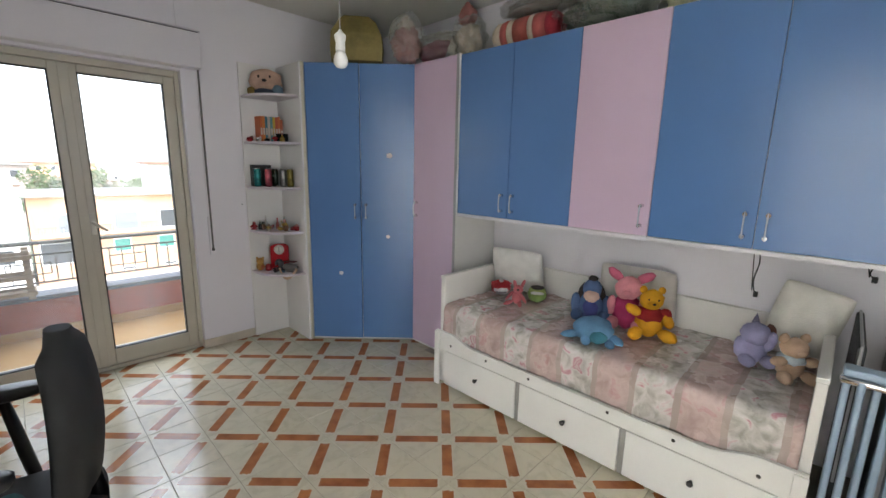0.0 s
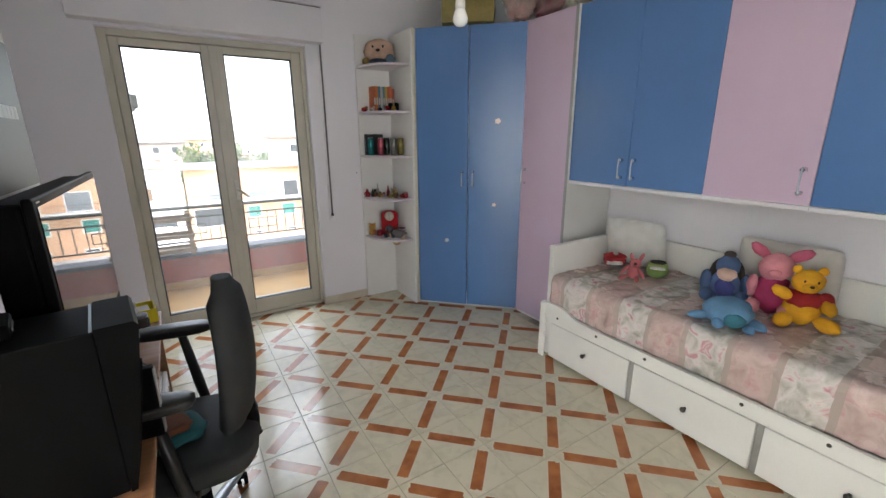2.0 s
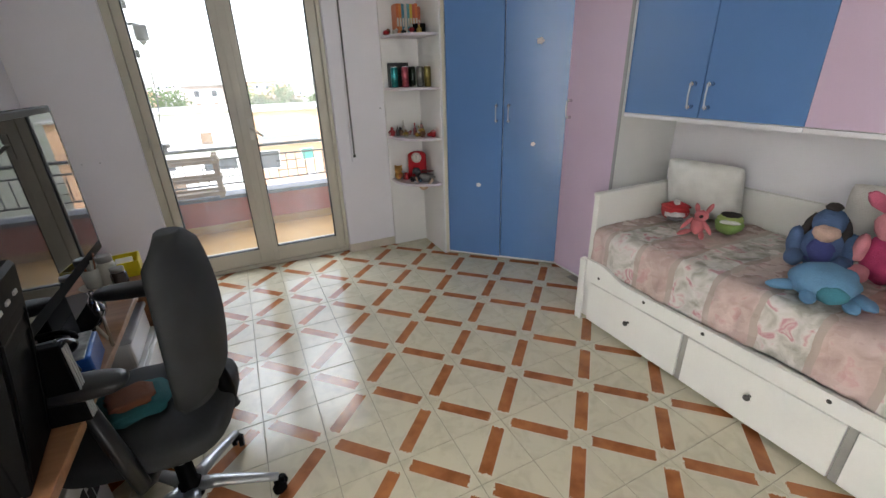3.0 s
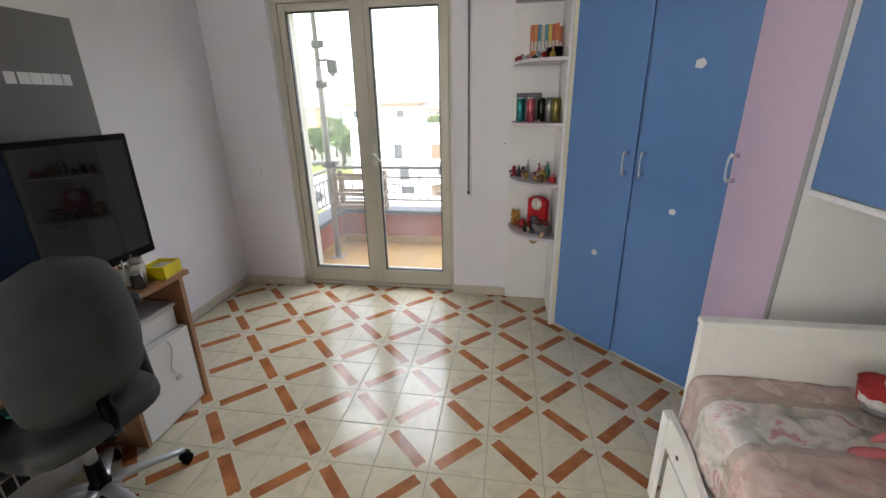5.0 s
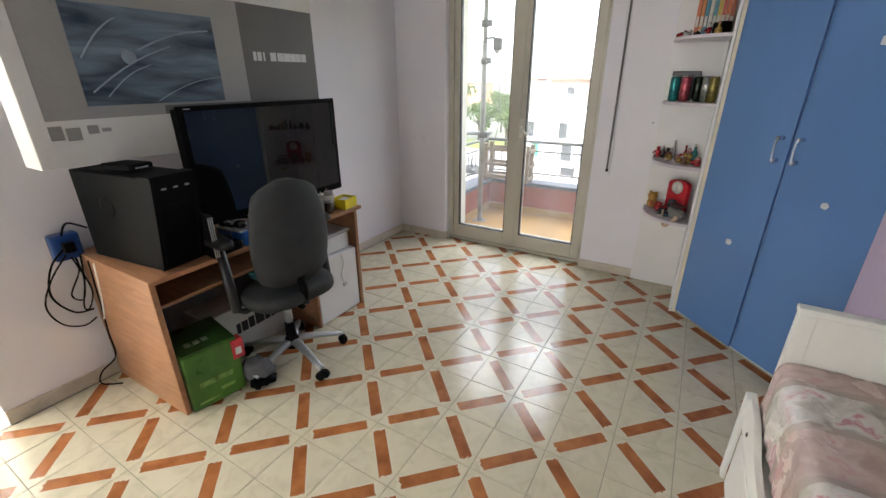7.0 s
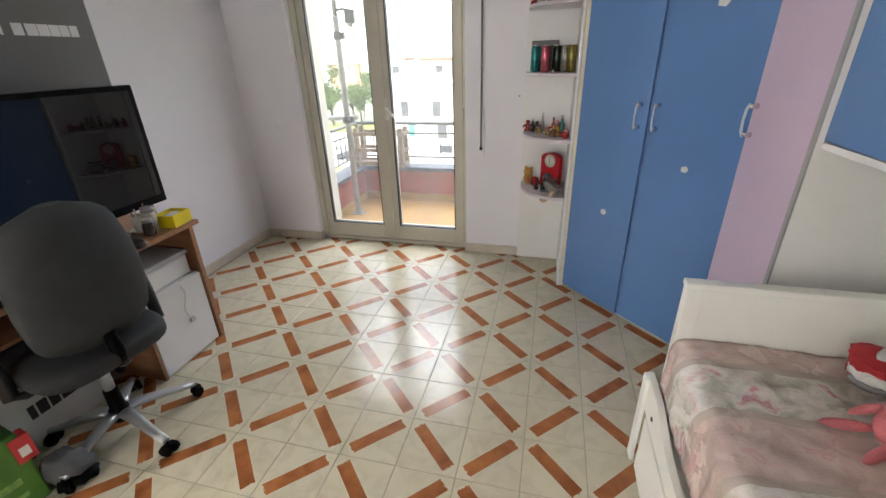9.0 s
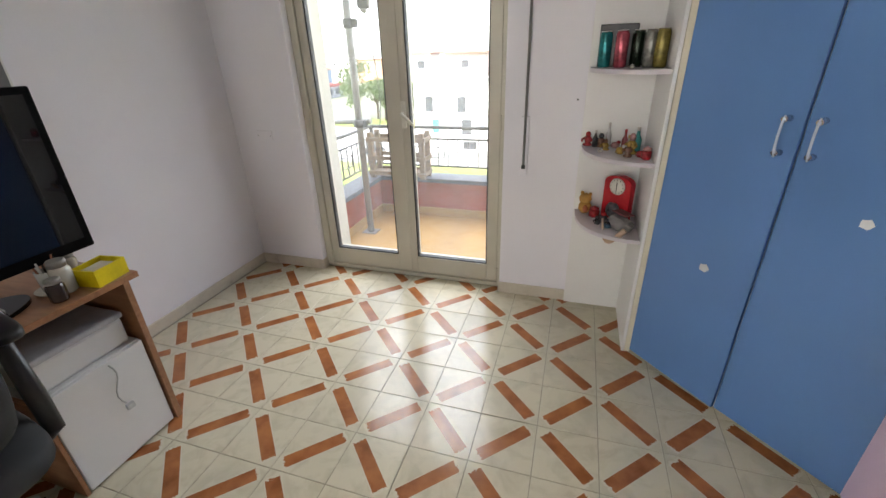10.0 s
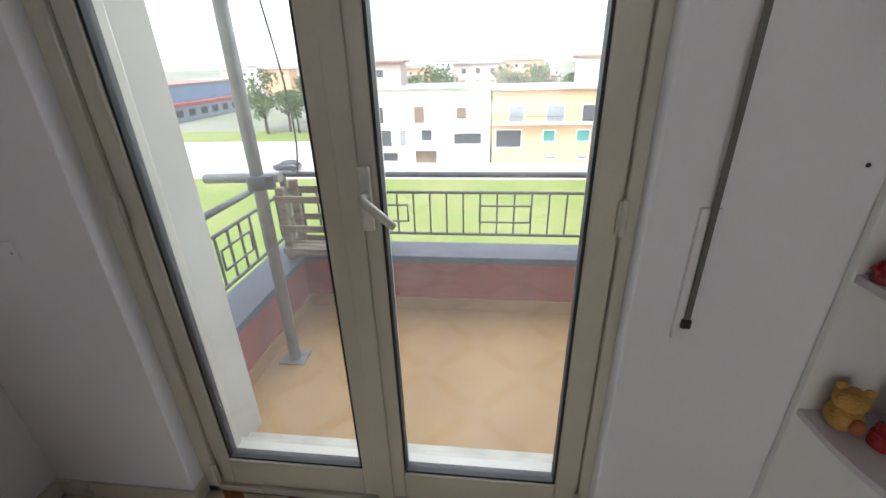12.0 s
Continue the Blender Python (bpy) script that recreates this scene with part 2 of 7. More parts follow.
M = {}
M["wall"] = shader("wall_paint", (0.795, 0.78, 0.825), 0.75, vary=0.03, scale=1.2, fine=160, bump=0.06)
M["ceiling"] = shader("ceiling_paint", (0.82, 0.815, 0.76), 0.85, vary=0.02, scale=0.8, fine=120, bump=0.04)
M["skirting"] = shader("stone_skirting", (0.60, 0.54, 0.45), 0.3, vary=0.08, scale=9, fine=60, bump=0.01)
M["grout"] = shader("tile_grout", (0.30, 0.27, 0.22), 0.8, vary=0.15, scale=5)
M["tile"] = tile_shader()
M["door_paint"] = shader("door_frame_paint", (0.56, 0.53, 0.44), 0.35, vary=0.05, scale=4, fine=120, bump=0.02)
M["gasket"] = shader("black_gasket", (0.02, 0.02, 0.02), 0.6)
M["pane"] = pane_shader("window_pane", 0.08)
M["shutter_box"] = shader("shutter_box_paint", (0.74, 0.72, 0.76), 0.45, vary=0.03, scale=2, bump=0.01)
# near-black that stands for the shade in the shutter box slot
M["slot_shade"] = shader("slot_shade_black", (0.03, 0.03, 0.03), 0.8)
M["strap"] = shader("grey_strap", (0.16, 0.155, 0.15), 0.8, fine=300)
M["blue"] = shader("blue_laminate", (0.105, 0.215, 0.46), 0.22, vary=0.035, scale=1.5, fine=220, bump=0.012, spec=0.45)
M["shelf_lilac"] = shader("pale_lilac_laminate", (0.60, 0.55, 0.60), 0.35, vary=0.03, scale=1.5, fine=220, bump=0.012)
M["pink"] = shader("lilac_laminate", (0.60, 0.46, 0.60), 0.32, vary=0.03, scale=1.5, fine=220, bump=0.012)
M["white_board"] = shader("white_board", (0.76, 0.75, 0.74), 0.38, vary=0.03, scale=3, fine=150, bump=0.01)
M["cream_edge"] = shader("cream_board_edge", (0.74, 0.69, 0.56), 0.4, vary=0.04)
M["grey_edge"] = shader("grey_board_edge", (0.33, 0.33, 0.34), 0.4, vary=0.05)
M["bed_white"] = shader("white_bed_paint", (0.80, 0.79, 0.76), 0.33, vary=0.03, scale=3, fine=90, bump=0.015)
# grey that puts shade into the gaps between the white drawers
M["bed_gap_shade"] = shader("groove_shade_grey", (0.33, 0.32, 0.30), 0.6)
M["knob"] = shader("dark_pewter", (0.09, 0.085, 0.08), 0.3, 0.9)
M["chrome"] = shader("chrome", (0.75, 0.75, 0.76), 0.12, 1.0, vary=0.02)
M["acrylic"] = shader("clear_acrylic", (0.48, 0.55, 0.65), 0.07, vary=0.03, coat=0.8)
M["coverlet"] = coverlet_shader()
M["desk"] = wood_shader("beech_print", (0.40, 0.20, 0.10), (0.29, 0.135, 0.065), 0.4, (2, 14, 14))
M["black"] = shader("black_plastic", (0.003, 0.003, 0.0033), 0.5, vary=0.1, bump=0.02, spec=0.06)
M["arm_black"] = shader("satin_black_plastic", (0.012, 0.012, 0.013), 0.34, vary=0.1, bump=0.02, spec=0.5)
M["black_gloss"] = shader("black_gloss", (0.006, 0.006, 0.008), 0.06, vary=0.05, bump=0.0)
gloss_nodes = M["black_gloss"].node_tree
gloss_rough = gloss_nodes.nodes["Principled BSDF"].inputs["Roughness"]
gloss_nodes.links.remove(gloss_rough.links[0])
gloss_rough.default_value = 0.018
M["black_fabric"] = shader("black_fabric", (0.023, 0.024, 0.026), 0.75, vary=0.2, scale=12, fine=420, bump=0.25)
M["silver"] = shader("silver_plastic", (0.42, 0.43, 0.44), 0.3, 0.6, vary=0.05)
M["steel_grey"] = shader("grey_aluminium", (0.45, 0.50, 0.56), 0.35, 0.6, vary=0.06)
M["carton_white"] = shader("white_carton", (0.70, 0.69, 0.67), 0.6, vary=0.05, scale=3)
M["carton_grey"] = shader("printed_grey", (0.13, 0.125, 0.12), 0.5, vary=0.08, scale=2)
M["carton_mid"] = shader("printed_mid_grey", (0.33, 0.32, 0.31), 0.5, vary=0.10, scale=1.5)
M["cloth_white"] = shader("white_cotton", (0.60, 0.58, 0.52), 0.9, vary=0.08, scale=7, fine=260, bump=0.2)
M["terrace"] = shader("terrace_tiles", (0.36, 0.21, 0.065), 0.6, vary=0.10, scale=3, fine=30, tint=(0.30, 0.17, 0.05))
M["red_wall"] = shader("brick_red_render", (0.30, 0.075, 0.045), 0.8, vary=0.12, scale=5, fine=60, bump=0.1)
M["coping"] = shader("grey_coping", (0.075, 0.08, 0.095), 0.6, vary=0.15, scale=6, fine=60)
M["iron"] = shader("painted_iron", (0.10, 0.10, 0.095), 0.5, 0.3, vary=0.1)
M["outer_wall"] = shader("outer_render", (0.50, 0.48, 0.41), 0.85, vary=0.05, scale=5)
M["grey_wood"] = wood_shader("weathered_wood", (0.30, 0.27, 0.22), (0.17, 0.15, 0.12), 0.8, (2, 12, 12))


# ---- building helpers ----
def box(bm, x0, x1, y0, y1, z0, z1, bevel=0.0, mat=0, seg=2):
    vs = [bm.verts.new((x, y, z)) for x in (x0, x1) for y in (y0, y1) for z in (z0, z1)]
    quads = ((0, 1, 3, 2), (4, 6, 7, 5), (0, 4, 5, 1), (2, 3, 7, 6), (0, 2, 6, 4), (1, 5, 7, 3))
    fs = [bm.faces.new([vs[i] for i in q]) for q in quads]
    for f in fs:
        f.material_index = mat
    if bevel:
        edges = list({e for f in fs for e in f.edges})
        made = bmesh.ops.bevel(bm, geom=edges, offset=bevel, segments=seg, affect="EDGES", profile=0.5)
        for f in made["faces"]:
            f.material_index = mat
    return vs


def ring(bm, pts):
    return [bm.verts.new(p) for p in pts]


def skin(bm, rings, closed=True, caps=True, mat=0, smooth=True):
    """Joins rings of equal size into a surface."""
    n = len(rings[0])
    for a, b in zip(rings, rings[1:]):
        for i in range(n if closed else n - 1):
            f = bm.faces.new((a[i], a[(i + 1) % n], b[(i + 1) % n], b[i]))
            f.material_index, f.smooth = mat, smooth
    if caps and closed:
        for r in (list(reversed(rings[0])), rings[-1]):
            f = bm.faces.new(r)
            f.material_index = mat


def lathe(bm, profile, centre=(0, 0, 0), seg=20, mat=0, axis="z"):
    """A turned shape from (radius, height) pairs."""
    rings = []
    for r, h in profile:
        pts = []
        for k in range(seg):
            a = 2 * math.pi * k / seg
            p = (r * math.cos(a), r * math.sin(a), h)
            if axis == "x":
                p = (p[2], p[0], p[1])
            elif axis == "y":
                p = (p[1], p[2], p[0])
            pts.append((p[0] + centre[0], p[1] + centre[1], p[2] + centre[2]))
        rings.append(ring(bm, pts))
    skin(bm, rings, mat=mat)


def tube(bm, pts, radius, seg=8, mat=0, flat=1.0):
    """A round bar along a line of points; radius may be a list."""
    pts = [Vector(p) for p in pts]
    rings = []
    for i, p in enumerate(pts):
        d = (pts[min(i + 1, len(pts) - 1)] - pts[max(i - 1, 0)]).normalized()
        up = Vector((0, 0, 1)) if abs(d.z) < 0.9 else Vector((1, 0, 0))
        u = d.cross(up).normalized()
        v = u.cross(d).normalized()
        r = radius[i] if isinstance(radius, (list, tuple)) else radius
        rings.append(ring(bm, [p + u * r * math.cos(2 * math.pi * k / seg) + v * r * flat * math.sin(2 * math.pi * k / seg) for k in range(seg)]))
    skin(bm, rings, mat=mat)


def blob(bm, centre, radii, mat=0, turn=(0, 0, 0), seg=16, rough=0.0, power=1.0):
    """A rounded lump, a little uneven if rough."""
    m = Matrix.Translation(centre) @ Euler([radians(a) for a in turn]).to_matrix().to_4x4()
    made = bmesh.ops.create_uvsphere(bm, u_segments=seg, v_segments=max(8, seg * 2 // 3), radius=1.0)
    for v in made["verts"]:
        c = v.co.copy()
        if power != 1.0:
            c = Vector([math.copysign(abs(k) ** power, k) for k in c])
        if rough:
            c *= 1 + rough * noise.noise(c * 2.3 + Vector(centre) * 9)
        v.co = m @ Vector((c.x * radii[0], c.y * radii[1], c.z * radii[2]))
    for f in {f for v in made["verts"] for f in v.link_faces}:
        f.material_index, f.smooth = mat, True


def prism(bm, outline, z0, z1, mat=0, smooth=False):
    """An upright block on a flat outline of (x, y) pairs, anticlockwise."""
    a, b = ring(bm, [(x, y, z0) for x, y in outline]), ring(bm, [(x, y, z1) for x, y in outline])
    skin(bm, [a, b], mat=mat, smooth=smooth)


def mesh_of(name, bm, *mats):
    bmesh.ops.recalc_face_normals(bm, faces=bm.faces)
    me = bpy.data.meshes.new(name)
    bm.to_mesh(me)
    bm.free()
    for m in mats:
        me.materials.append(m)
    return me


def part(name, bm, material, parent, label=""):
    mats = material if isinstance(material, (list, tuple)) else (material,)
    ob = new(name, mesh_of(name, bm, *mats))
    ob.parent = parent
    return tagged(ob, label)


def solo(name, bm, material, m, label, category, group="", kind=""):
    """A thing that is one mesh."""
    mats = material if isinstance(material, (list, tuple)) else (material,)
    ob = new(name, mesh_of(name, bm, *mats))
    ob.matrix_world = m
    return tagged(ob, label, category, group, kind)


def thing(name, m, label, category, group="", kind=""):
    ob = new(name)
    ob.empty_display_size = 0.1
    ob.matrix_world = m
    return tagged(ob, label, category, group, kind)


def boxes(*rows, bevel=0.0):
    bm = bmesh.new()
    for r in rows:
        box(bm, *r[:6], bevel=bevel, mat=r[6] if len(r) > 6 else 0)
    return bm


def structure(name, bm, material, label=""):
    return solo(name, bm, material, Matrix(), label, "", kind="structure")


# ---- the room ----
WEST, EAST, SOUTH, NORTH, TOP = -0.83, 3.02, -0.70, 3.915, 2.92
DL, DR, DT = -0.32, 1.13, 2.29     # balcony door frame
WL, WR = -0.285, 1.075              # opening in the wall in front of it
HL, HR, HT = 0.45, 1.65, 2.30      # unseen opening added for the south fill lamp
EL, ER, ET = -0.66, 0.68, 2.60     # unseen opening added for the west fill lamp
structure("wall_west", boxes((WEST - 0.12, WEST, SOUTH - 0.2, EL, -0.05, TOP + 0.1), (WEST - 0.12, WEST, ER, 4.285, -0.05, TOP + 0.1), (WEST - 0.12, WEST, EL, ER, ET, TOP + 0.1)), M["wall"], "pale lavender plaster wall with an opening added for the west fill lamp")
structure("wall_east", boxes((EAST, EAST + 0.2, SOUTH - 0.2, 4.285, -0.05, TOP + 0.1)), M["wall"], "pale lavender painted plaster wall")
structure("wall_south", boxes((WEST, HL, SOUTH - 0.2, SOUTH, -0.05, TOP + 0.1), (HR, EAST, SOUTH - 0.2, SOUTH, -0.05, TOP + 0.1), (HL, HR, SOUTH - 0.2, SOUTH, HT, TOP + 0.1)), M["wall"], "pale lavender plaster wall with an opening added for the south fill lamp")
# unseen bays added only to hold and bounce the fill light
fill_bay_paint = shader("fill_bay_paint", (0.80, 0.79, 0.75), 0.8)
structure("lobby_walls", boxes((-0.6, -0.5, -3.2, SOUTH - 0.2, -0.05, TOP), (2.6, 2.7, -3.2, SOUTH - 0.2, -0.05, TOP), (-0.6, 2.7, -3.3, -3.2, -0.05, TOP)), fill_bay_paint, "unseen added walls around the south fill lamp")
structure("lobby_floor", boxes((-0.6, 2.7, -3.3, SOUTH - 0.2, -0.05, -0.003), (HL, HR, SOUTH - 0.2, SOUTH, -0.05, -0.003)), M["skirting"])
structure("lobby_ceiling", boxes((-0.6, 2.7, -3.3, SOUTH - 0.2, TOP, TOP + 0.1)), M["ceiling"])
structure("hall_walls", boxes((-3.2, WEST - 0.12, -2.1, -2.0, -0.05, TOP), (-3.2, WEST - 0.12, 1.0, 1.1, -0.05, TOP), (-3.3, -3.2, -2.1, 1.1, -0.05, TOP), (WEST - 0.12, WEST - 0.02, -2.0, SOUTH - 0.2, -0.05, TOP)), fill_bay_paint, "unseen added walls around the west fill lamp")
structure("hall_floor", boxes((-3.2, WEST - 0.12, -2.0, 1.0, -0.05, -0.003), (WEST - 0.12, WEST, EL, ER, -0.05, -0.003)), M["skirting"])
structure("hall_ceiling", boxes((-3.2, WEST - 0.12, -2.0, 1.0, TOP, TOP + 0.1)), M["ceiling"])
structure("wall_north", boxes((WEST, WL, NORTH, 4.285, -0.05, TOP + 0.1), (WR, EAST, NORTH, 4.285, -0.05, TOP + 0.1), (WL, WR, NORTH, 4.285, DT - 0.01, TOP + 0.1), bevel=0.004), M["wall"], "pale lavender plaster wall with a balcony door opening")
structure("ceiling", boxes((WEST, EAST, SOUTH, NORTH, TOP, TOP + 0.1)), M["ceiling"], "plain off-white plaster ceiling")
floor = structure("floor", boxes((WEST, EAST, SOUTH, NORTH, -0.05, -0.003), (WL, WR, NORTH, 4.0, -0.05, -0.003)), M["grout"], "glazed cream tiles with terracotta diagonal bars")
for k, r in enumerate(((WEST, WL + 0.008, NORTH - 0.012, NORTH, 0, 0.075), (WR - 0.008, 1.50, NORTH - 0.012, NORTH, 0, 0.075), (WL, WL + 0.008, NORTH, 3.971, 0, 0.075), (WR - 0.008, WR, NORTH, 3.971, 0, 0.075), (WEST, WEST + 0.012, ER, NORTH - 0.012, 0, 0.075), (WEST + 0.012, HL, SOUTH, SOUTH + 0.012, 0, 0.075), (HR, EAST, SOUTH, SOUTH + 0.012, 0, 0.075))):
    structure("baseboard_%d" % (k + 1), boxes(r, bevel=0.003), M["skirting"], "low beige stone skirting")

# ---- balcony door and its roller shutter box ----
GY = 4.010       # plane of the glass
door = structure("door_1", boxes((DL, DL + 0.085, 3.972, 4.075, 0, DT), (DR - 0.085, DR, 3.972, 4.075, 0, DT), (DL + 0.085, DR - 0.085, 3.972, 4.075, DT - 0.055, DT), (DL, DR, 3.972, 4.075, 0, 0.028), bevel=0.004), M["door_paint"], "closed cream double balcony door with tall glass panes")
LEAF = ((DL + 0.087, 0.392, -0.178, 0.318), (0.394, DR - 0.087, 0.466, 0.972))
for k, (x0, x1, g0, g1) in enumerate(LEAF):
    y0, y1, z0, z1, b0, b1 = 3.985, 4.072, 0.03, DT - 0.057, 0.154, 2.18
    leaf = part("door_leaf", boxes((x0, g0, y0, y1, z0, z1), (g1, x1, y0, y1, z0, z1), (g0, g1, y0, y1, z0, b0), (g0, g1, y0, y1, b1, z1), bevel=0.005), M["door_paint"], door, "cream painted metal leaf")
    t = 0.008
    part("gasket", boxes((g0, g0 + t, y0 + 0.008, y0 + 0.045, b0, b1), (g1 - t, g1, y0 + 0.008, y0 + 0.045, b0, b1), (g0 + t, g1 - t, y0 + 0.008, y0 + 0.045, b0, b0 + t), (g0 + t, g1 - t, y0 + 0.008, y0 + 0.045, b1 - t, b1)), M["gasket"], leaf, "thin black rubber seal")
    pane = part("glass_pane", boxes((g0 + t, g1 - t, GY - 0.003, GY + 0.003, b0 + t, b1 - t)), M["pane"], leaf, "clear slightly dusty glass pane with an added veil of glare")
    pane.visible_shadow = False
# cover strip where the leaves meet
part("meeting_strip", boxes((0.368, 0.425, 3.974, 3.984, 0.032, DT - 0.06), bevel=0.003), M["door_paint"], door)
for hx, hzs in ((DL + 0.086, (0.10, 1.10, 2.05)), (DR - 0.086, (0.10, 1.10, 2.05))):
    for hz in hzs:
        bm = bmesh.new()
        lathe(bm, ((0.007, -0.045), (0.008, -0.043), (0.008, 0.043), (0.007, 0.045)), (hx, 3.968, hz), 10)
        box(bm, hx - 0.014, hx + 0.014, 3.968, 3.974, hz - 0.04, hz + 0.04)
        part("hinge", bm, M["door_paint"], door)
bm = bmesh.new()
box(bm, 0.425, 0.455, 3.960, 3.975, 1.06, 1.22, bevel=0.004)
tube(bm, ((0.44, 3.965, 1.15), (0.44, 3.935, 1.15), (0.444, 3.928, 1.146), (0.478, 3.925, 1.118), (0.515, 3.925, 1.085)), (0.009, 0.010, 0.012, 0.011, 0.009), 10)
part("door_handle", bm, shader("ivory_handle", (0.70, 0.68, 0.60), 0.3), door, "ivory lever handle")

sh = thing("roller_shutter_box", pose(0.395, 3.985, 2.30), "white painted roller shutter box above the balcony door", "shutter box")
part("box_body", boxes((-0.805, 0.805, -0.185, -0.071, 0.0, 0.255), bevel=0.006), M["shutter_box"], sh)
part("lid_gap", boxes((-0.80, 0.80, -0.17, -0.072, 0.256, 0.262)), M["slot_shade"], sh, "dark strip standing for the shaded slot along the top")
part("lid", boxes((-0.81, 0.81, -0.19, -0.071, 0.263, 0.275), bevel=0.003), M["shutter_box"], sh)
st = thing("shutter_strap", pose(1.197, NORTH, 0.868), "grey woven shutter strap hanging on the wall", "strap")
part("webbing", boxes((-0.007, 0.007, -0.022, -0.019, 0.0, 1.44), bevel=0.001), M["strap"], st)
part("strap_end", boxes((-0.011, 0.011, -0.026, -0.015, -0.012, 0.012), bevel=0.004), M["gasket"], st)
part("wall_guide", boxes((-0.022, 0.022, -0.014, -0.001, -0.05, 0.28), bevel=0.003), M["wall"], st)


# ---- wardrobe wall ----
def handle(parent, x, z, vertical=0.112, depth=0.034):
    """Bow handle on a front that looks along local -y: two chrome feet and a clear flattened grip."""
    bm = bmesh.new()
    h = vertical / 2
    for s in (-1, 1):
        tube(bm, ((x, -0.0005, z + s * h), (x, -depth * 0.6, z + s * h), (x, -depth, z + s * (h - 0.003))), (0.011, 0.0095, 0.010), 10, 1)
    tube(bm, ((x, -depth + 0.004, z - h - 0.010), (x, -depth - 0.004, z - h * 0.8), (x, -depth - 0.007, z), (x, -depth - 0.004, z + h * 0.8), (x, -depth + 0.004, z + h + 0.010)), (0.005, 0.006, 0.0055, 0.006, 0.005), 10, 0, 0.7)
    return part("handle", bm, (M["acrylic"], M["chrome"]), parent, "clear bow handle with chrome ends")


def fronts(cab, doors, z0, z1, hz, ajar=0.0):
    """doors: (x0, x1, material, handle x) on the local plane y = 0, looking along -y."""
    for x0, x1, m, hx in doors:
        d = part("door", boxes((x0 + 0.0015, x1 - 0.0015, -0.019, -0.001, z0, z1), bevel=0.0015), m, cab, "blue laminate door" if m is M["blue"] else "lilac laminate door")
        hd = handle(d, hx, hz)
        hd.location.y = -0.019
        if ajar and x0 < 0.02:
            d.rotation_euler.z = -radians(ajar)


CT = 2.42
# corner unit, its diagonal front from (1.857, 3.475) to (2.51, 2.80)
ax, ay, bx, by = 1.862, 3.472, 2.512, 2.803
ang = math.degrees(math.atan2(by - ay, bx - ax))
L = math.hypot(bx - ax, by - ay)
cor = thing("corner_wardrobe", pose(ax, ay, 0, 0, 0, ang), "tall corner wardrobe with two blue doors and small white patches", "wardrobe")
inv = cor.matrix_world.inverted()
foot = [inv @ Vector(p) for p in ((ax + 0.012, ay + 0.014, 0), (bx + 0.012, by + 0.010, 0), (EAST - 0.005, 2.812, 0), (EAST - 0.005, NORTH - 0.005, 0), (1.866, NORTH - 0.005, 0))]
bm = bmesh.new()
prism(bm, [(p.x, p.y) for p in foot], 0.0, CT)
part("body", bm, M["white_board"], cor)
fronts(cor, ((0.012, L / 2, M["blue"], L / 2 - 0.045), (L / 2, L - 0.004, M["blue"], L / 2 + 0.045)), 0.03, CT - 0.004, 1.203, 1.6)
for px, pz, s in ((0.28, 0.643, 1.0), (0.70, 0.98, 0.9), (0.715, 1.68, 1.25)):
    bm = bmesh.new()
    fy = -0.0215 - (px * math.tan(radians(1.6)) if px < L / 2 else 0)
    pts = [(px + s * r * math.cos(k * 0.6283), fy, pz + s * r * math.sin(k * 0.6283)) for k, r in enumerate((0.021, 0.017, 0.020, 0.015, 0.021, 0.018, 0.022, 0.016, 0.019, 0.017))]
    skin(bm, [ring(bm, pts), ring(bm, [(x, fy + 0.003, z) for x, y, z in pts])])
    part("paint_patch", bm, shader("white_scuff", (0.62, 0.64, 0.66), 0.7), cor, "small chipped white patch")
side = [inv @ Vector(p) for p in ((1.838, ay - 0.004, 0), (1.862, ay - 0.004, 0), (1.862, NORTH - 0.004, 0), (1.838, NORTH - 0.004, 0))]
bm = bmesh.new()
prism(bm, [(p.x, p.y) for p in side], 0.0, CT + 0.004)
part("side_panel", bm, M["cream_edge"], cor, "cream side panel")

tall = thing("tall_cabinet", pose(2.512, 2.80, 0, 0, 0, -90), "narrow tall cabinet with one lilac door", "cabinet")
part("body", boxes((0.001, 0.478, 0.002, 0.500, 0, CT)), M["white_board"], tall)
fronts(tall, ((0.0, 0.478, M["pink"], 0.045),), 0.03, CT - 0.004, 1.235)
part("side_panel", boxes((0.4785, 0.500, -0.016, 0.500, 0, CT + 0.003), bevel=0.001), M["white_board"], tall, "white side panel")
part("edge_strip", boxes((0.4785, 0.500, -0.024, -0.0165, 0, CT + 0.003), bevel=0.001), M["grey_edge"], tall, "grey edge strip")

UB, UX = 1.215, 2.53
UY = 2.298
for label, doors in (("wall cabinet with two blue doors above the bed", ((0.0, 0.478, "blue", 0.433), (0.478, 0.956, "blue", 0.523))),
                     ("wall cabinet with one lilac door above the bed", ((0.956, 1.438, "pink", 1.393),)),
                     ("wall cabinet with two blue doors above the bed", ((1.438, 1.918, "blue", 1.873), (1.918, 2.398, "blue", 1.963)))):
    o = doors[0][0]
    w = doors[-1][1] - o
    cab = thing("wall_cabinet", pose(UX, UY - o, UB, 0, 0, -90), label, "cabinet", "wall cabinets above the bed")
    part("body", boxes((0.001, w - 0.001, 0.002, EAST - UX - 0.002, 0.0, CT - UB)), M["white_board"], cab)
    fronts(cab, [(a - o, b - o, M[c], h - o) for a, b, c, h in doors], 0.024, CT - UB - 0.004, 0.135, 0.4 if o == 0 else 0.0)
    part("bottom_rail", boxes((0.001, w - 0.001, -0.020, 0.001, 0.0, 0.020), bevel=0.001), M["shutter_box"], cab, "pale bottom rail")

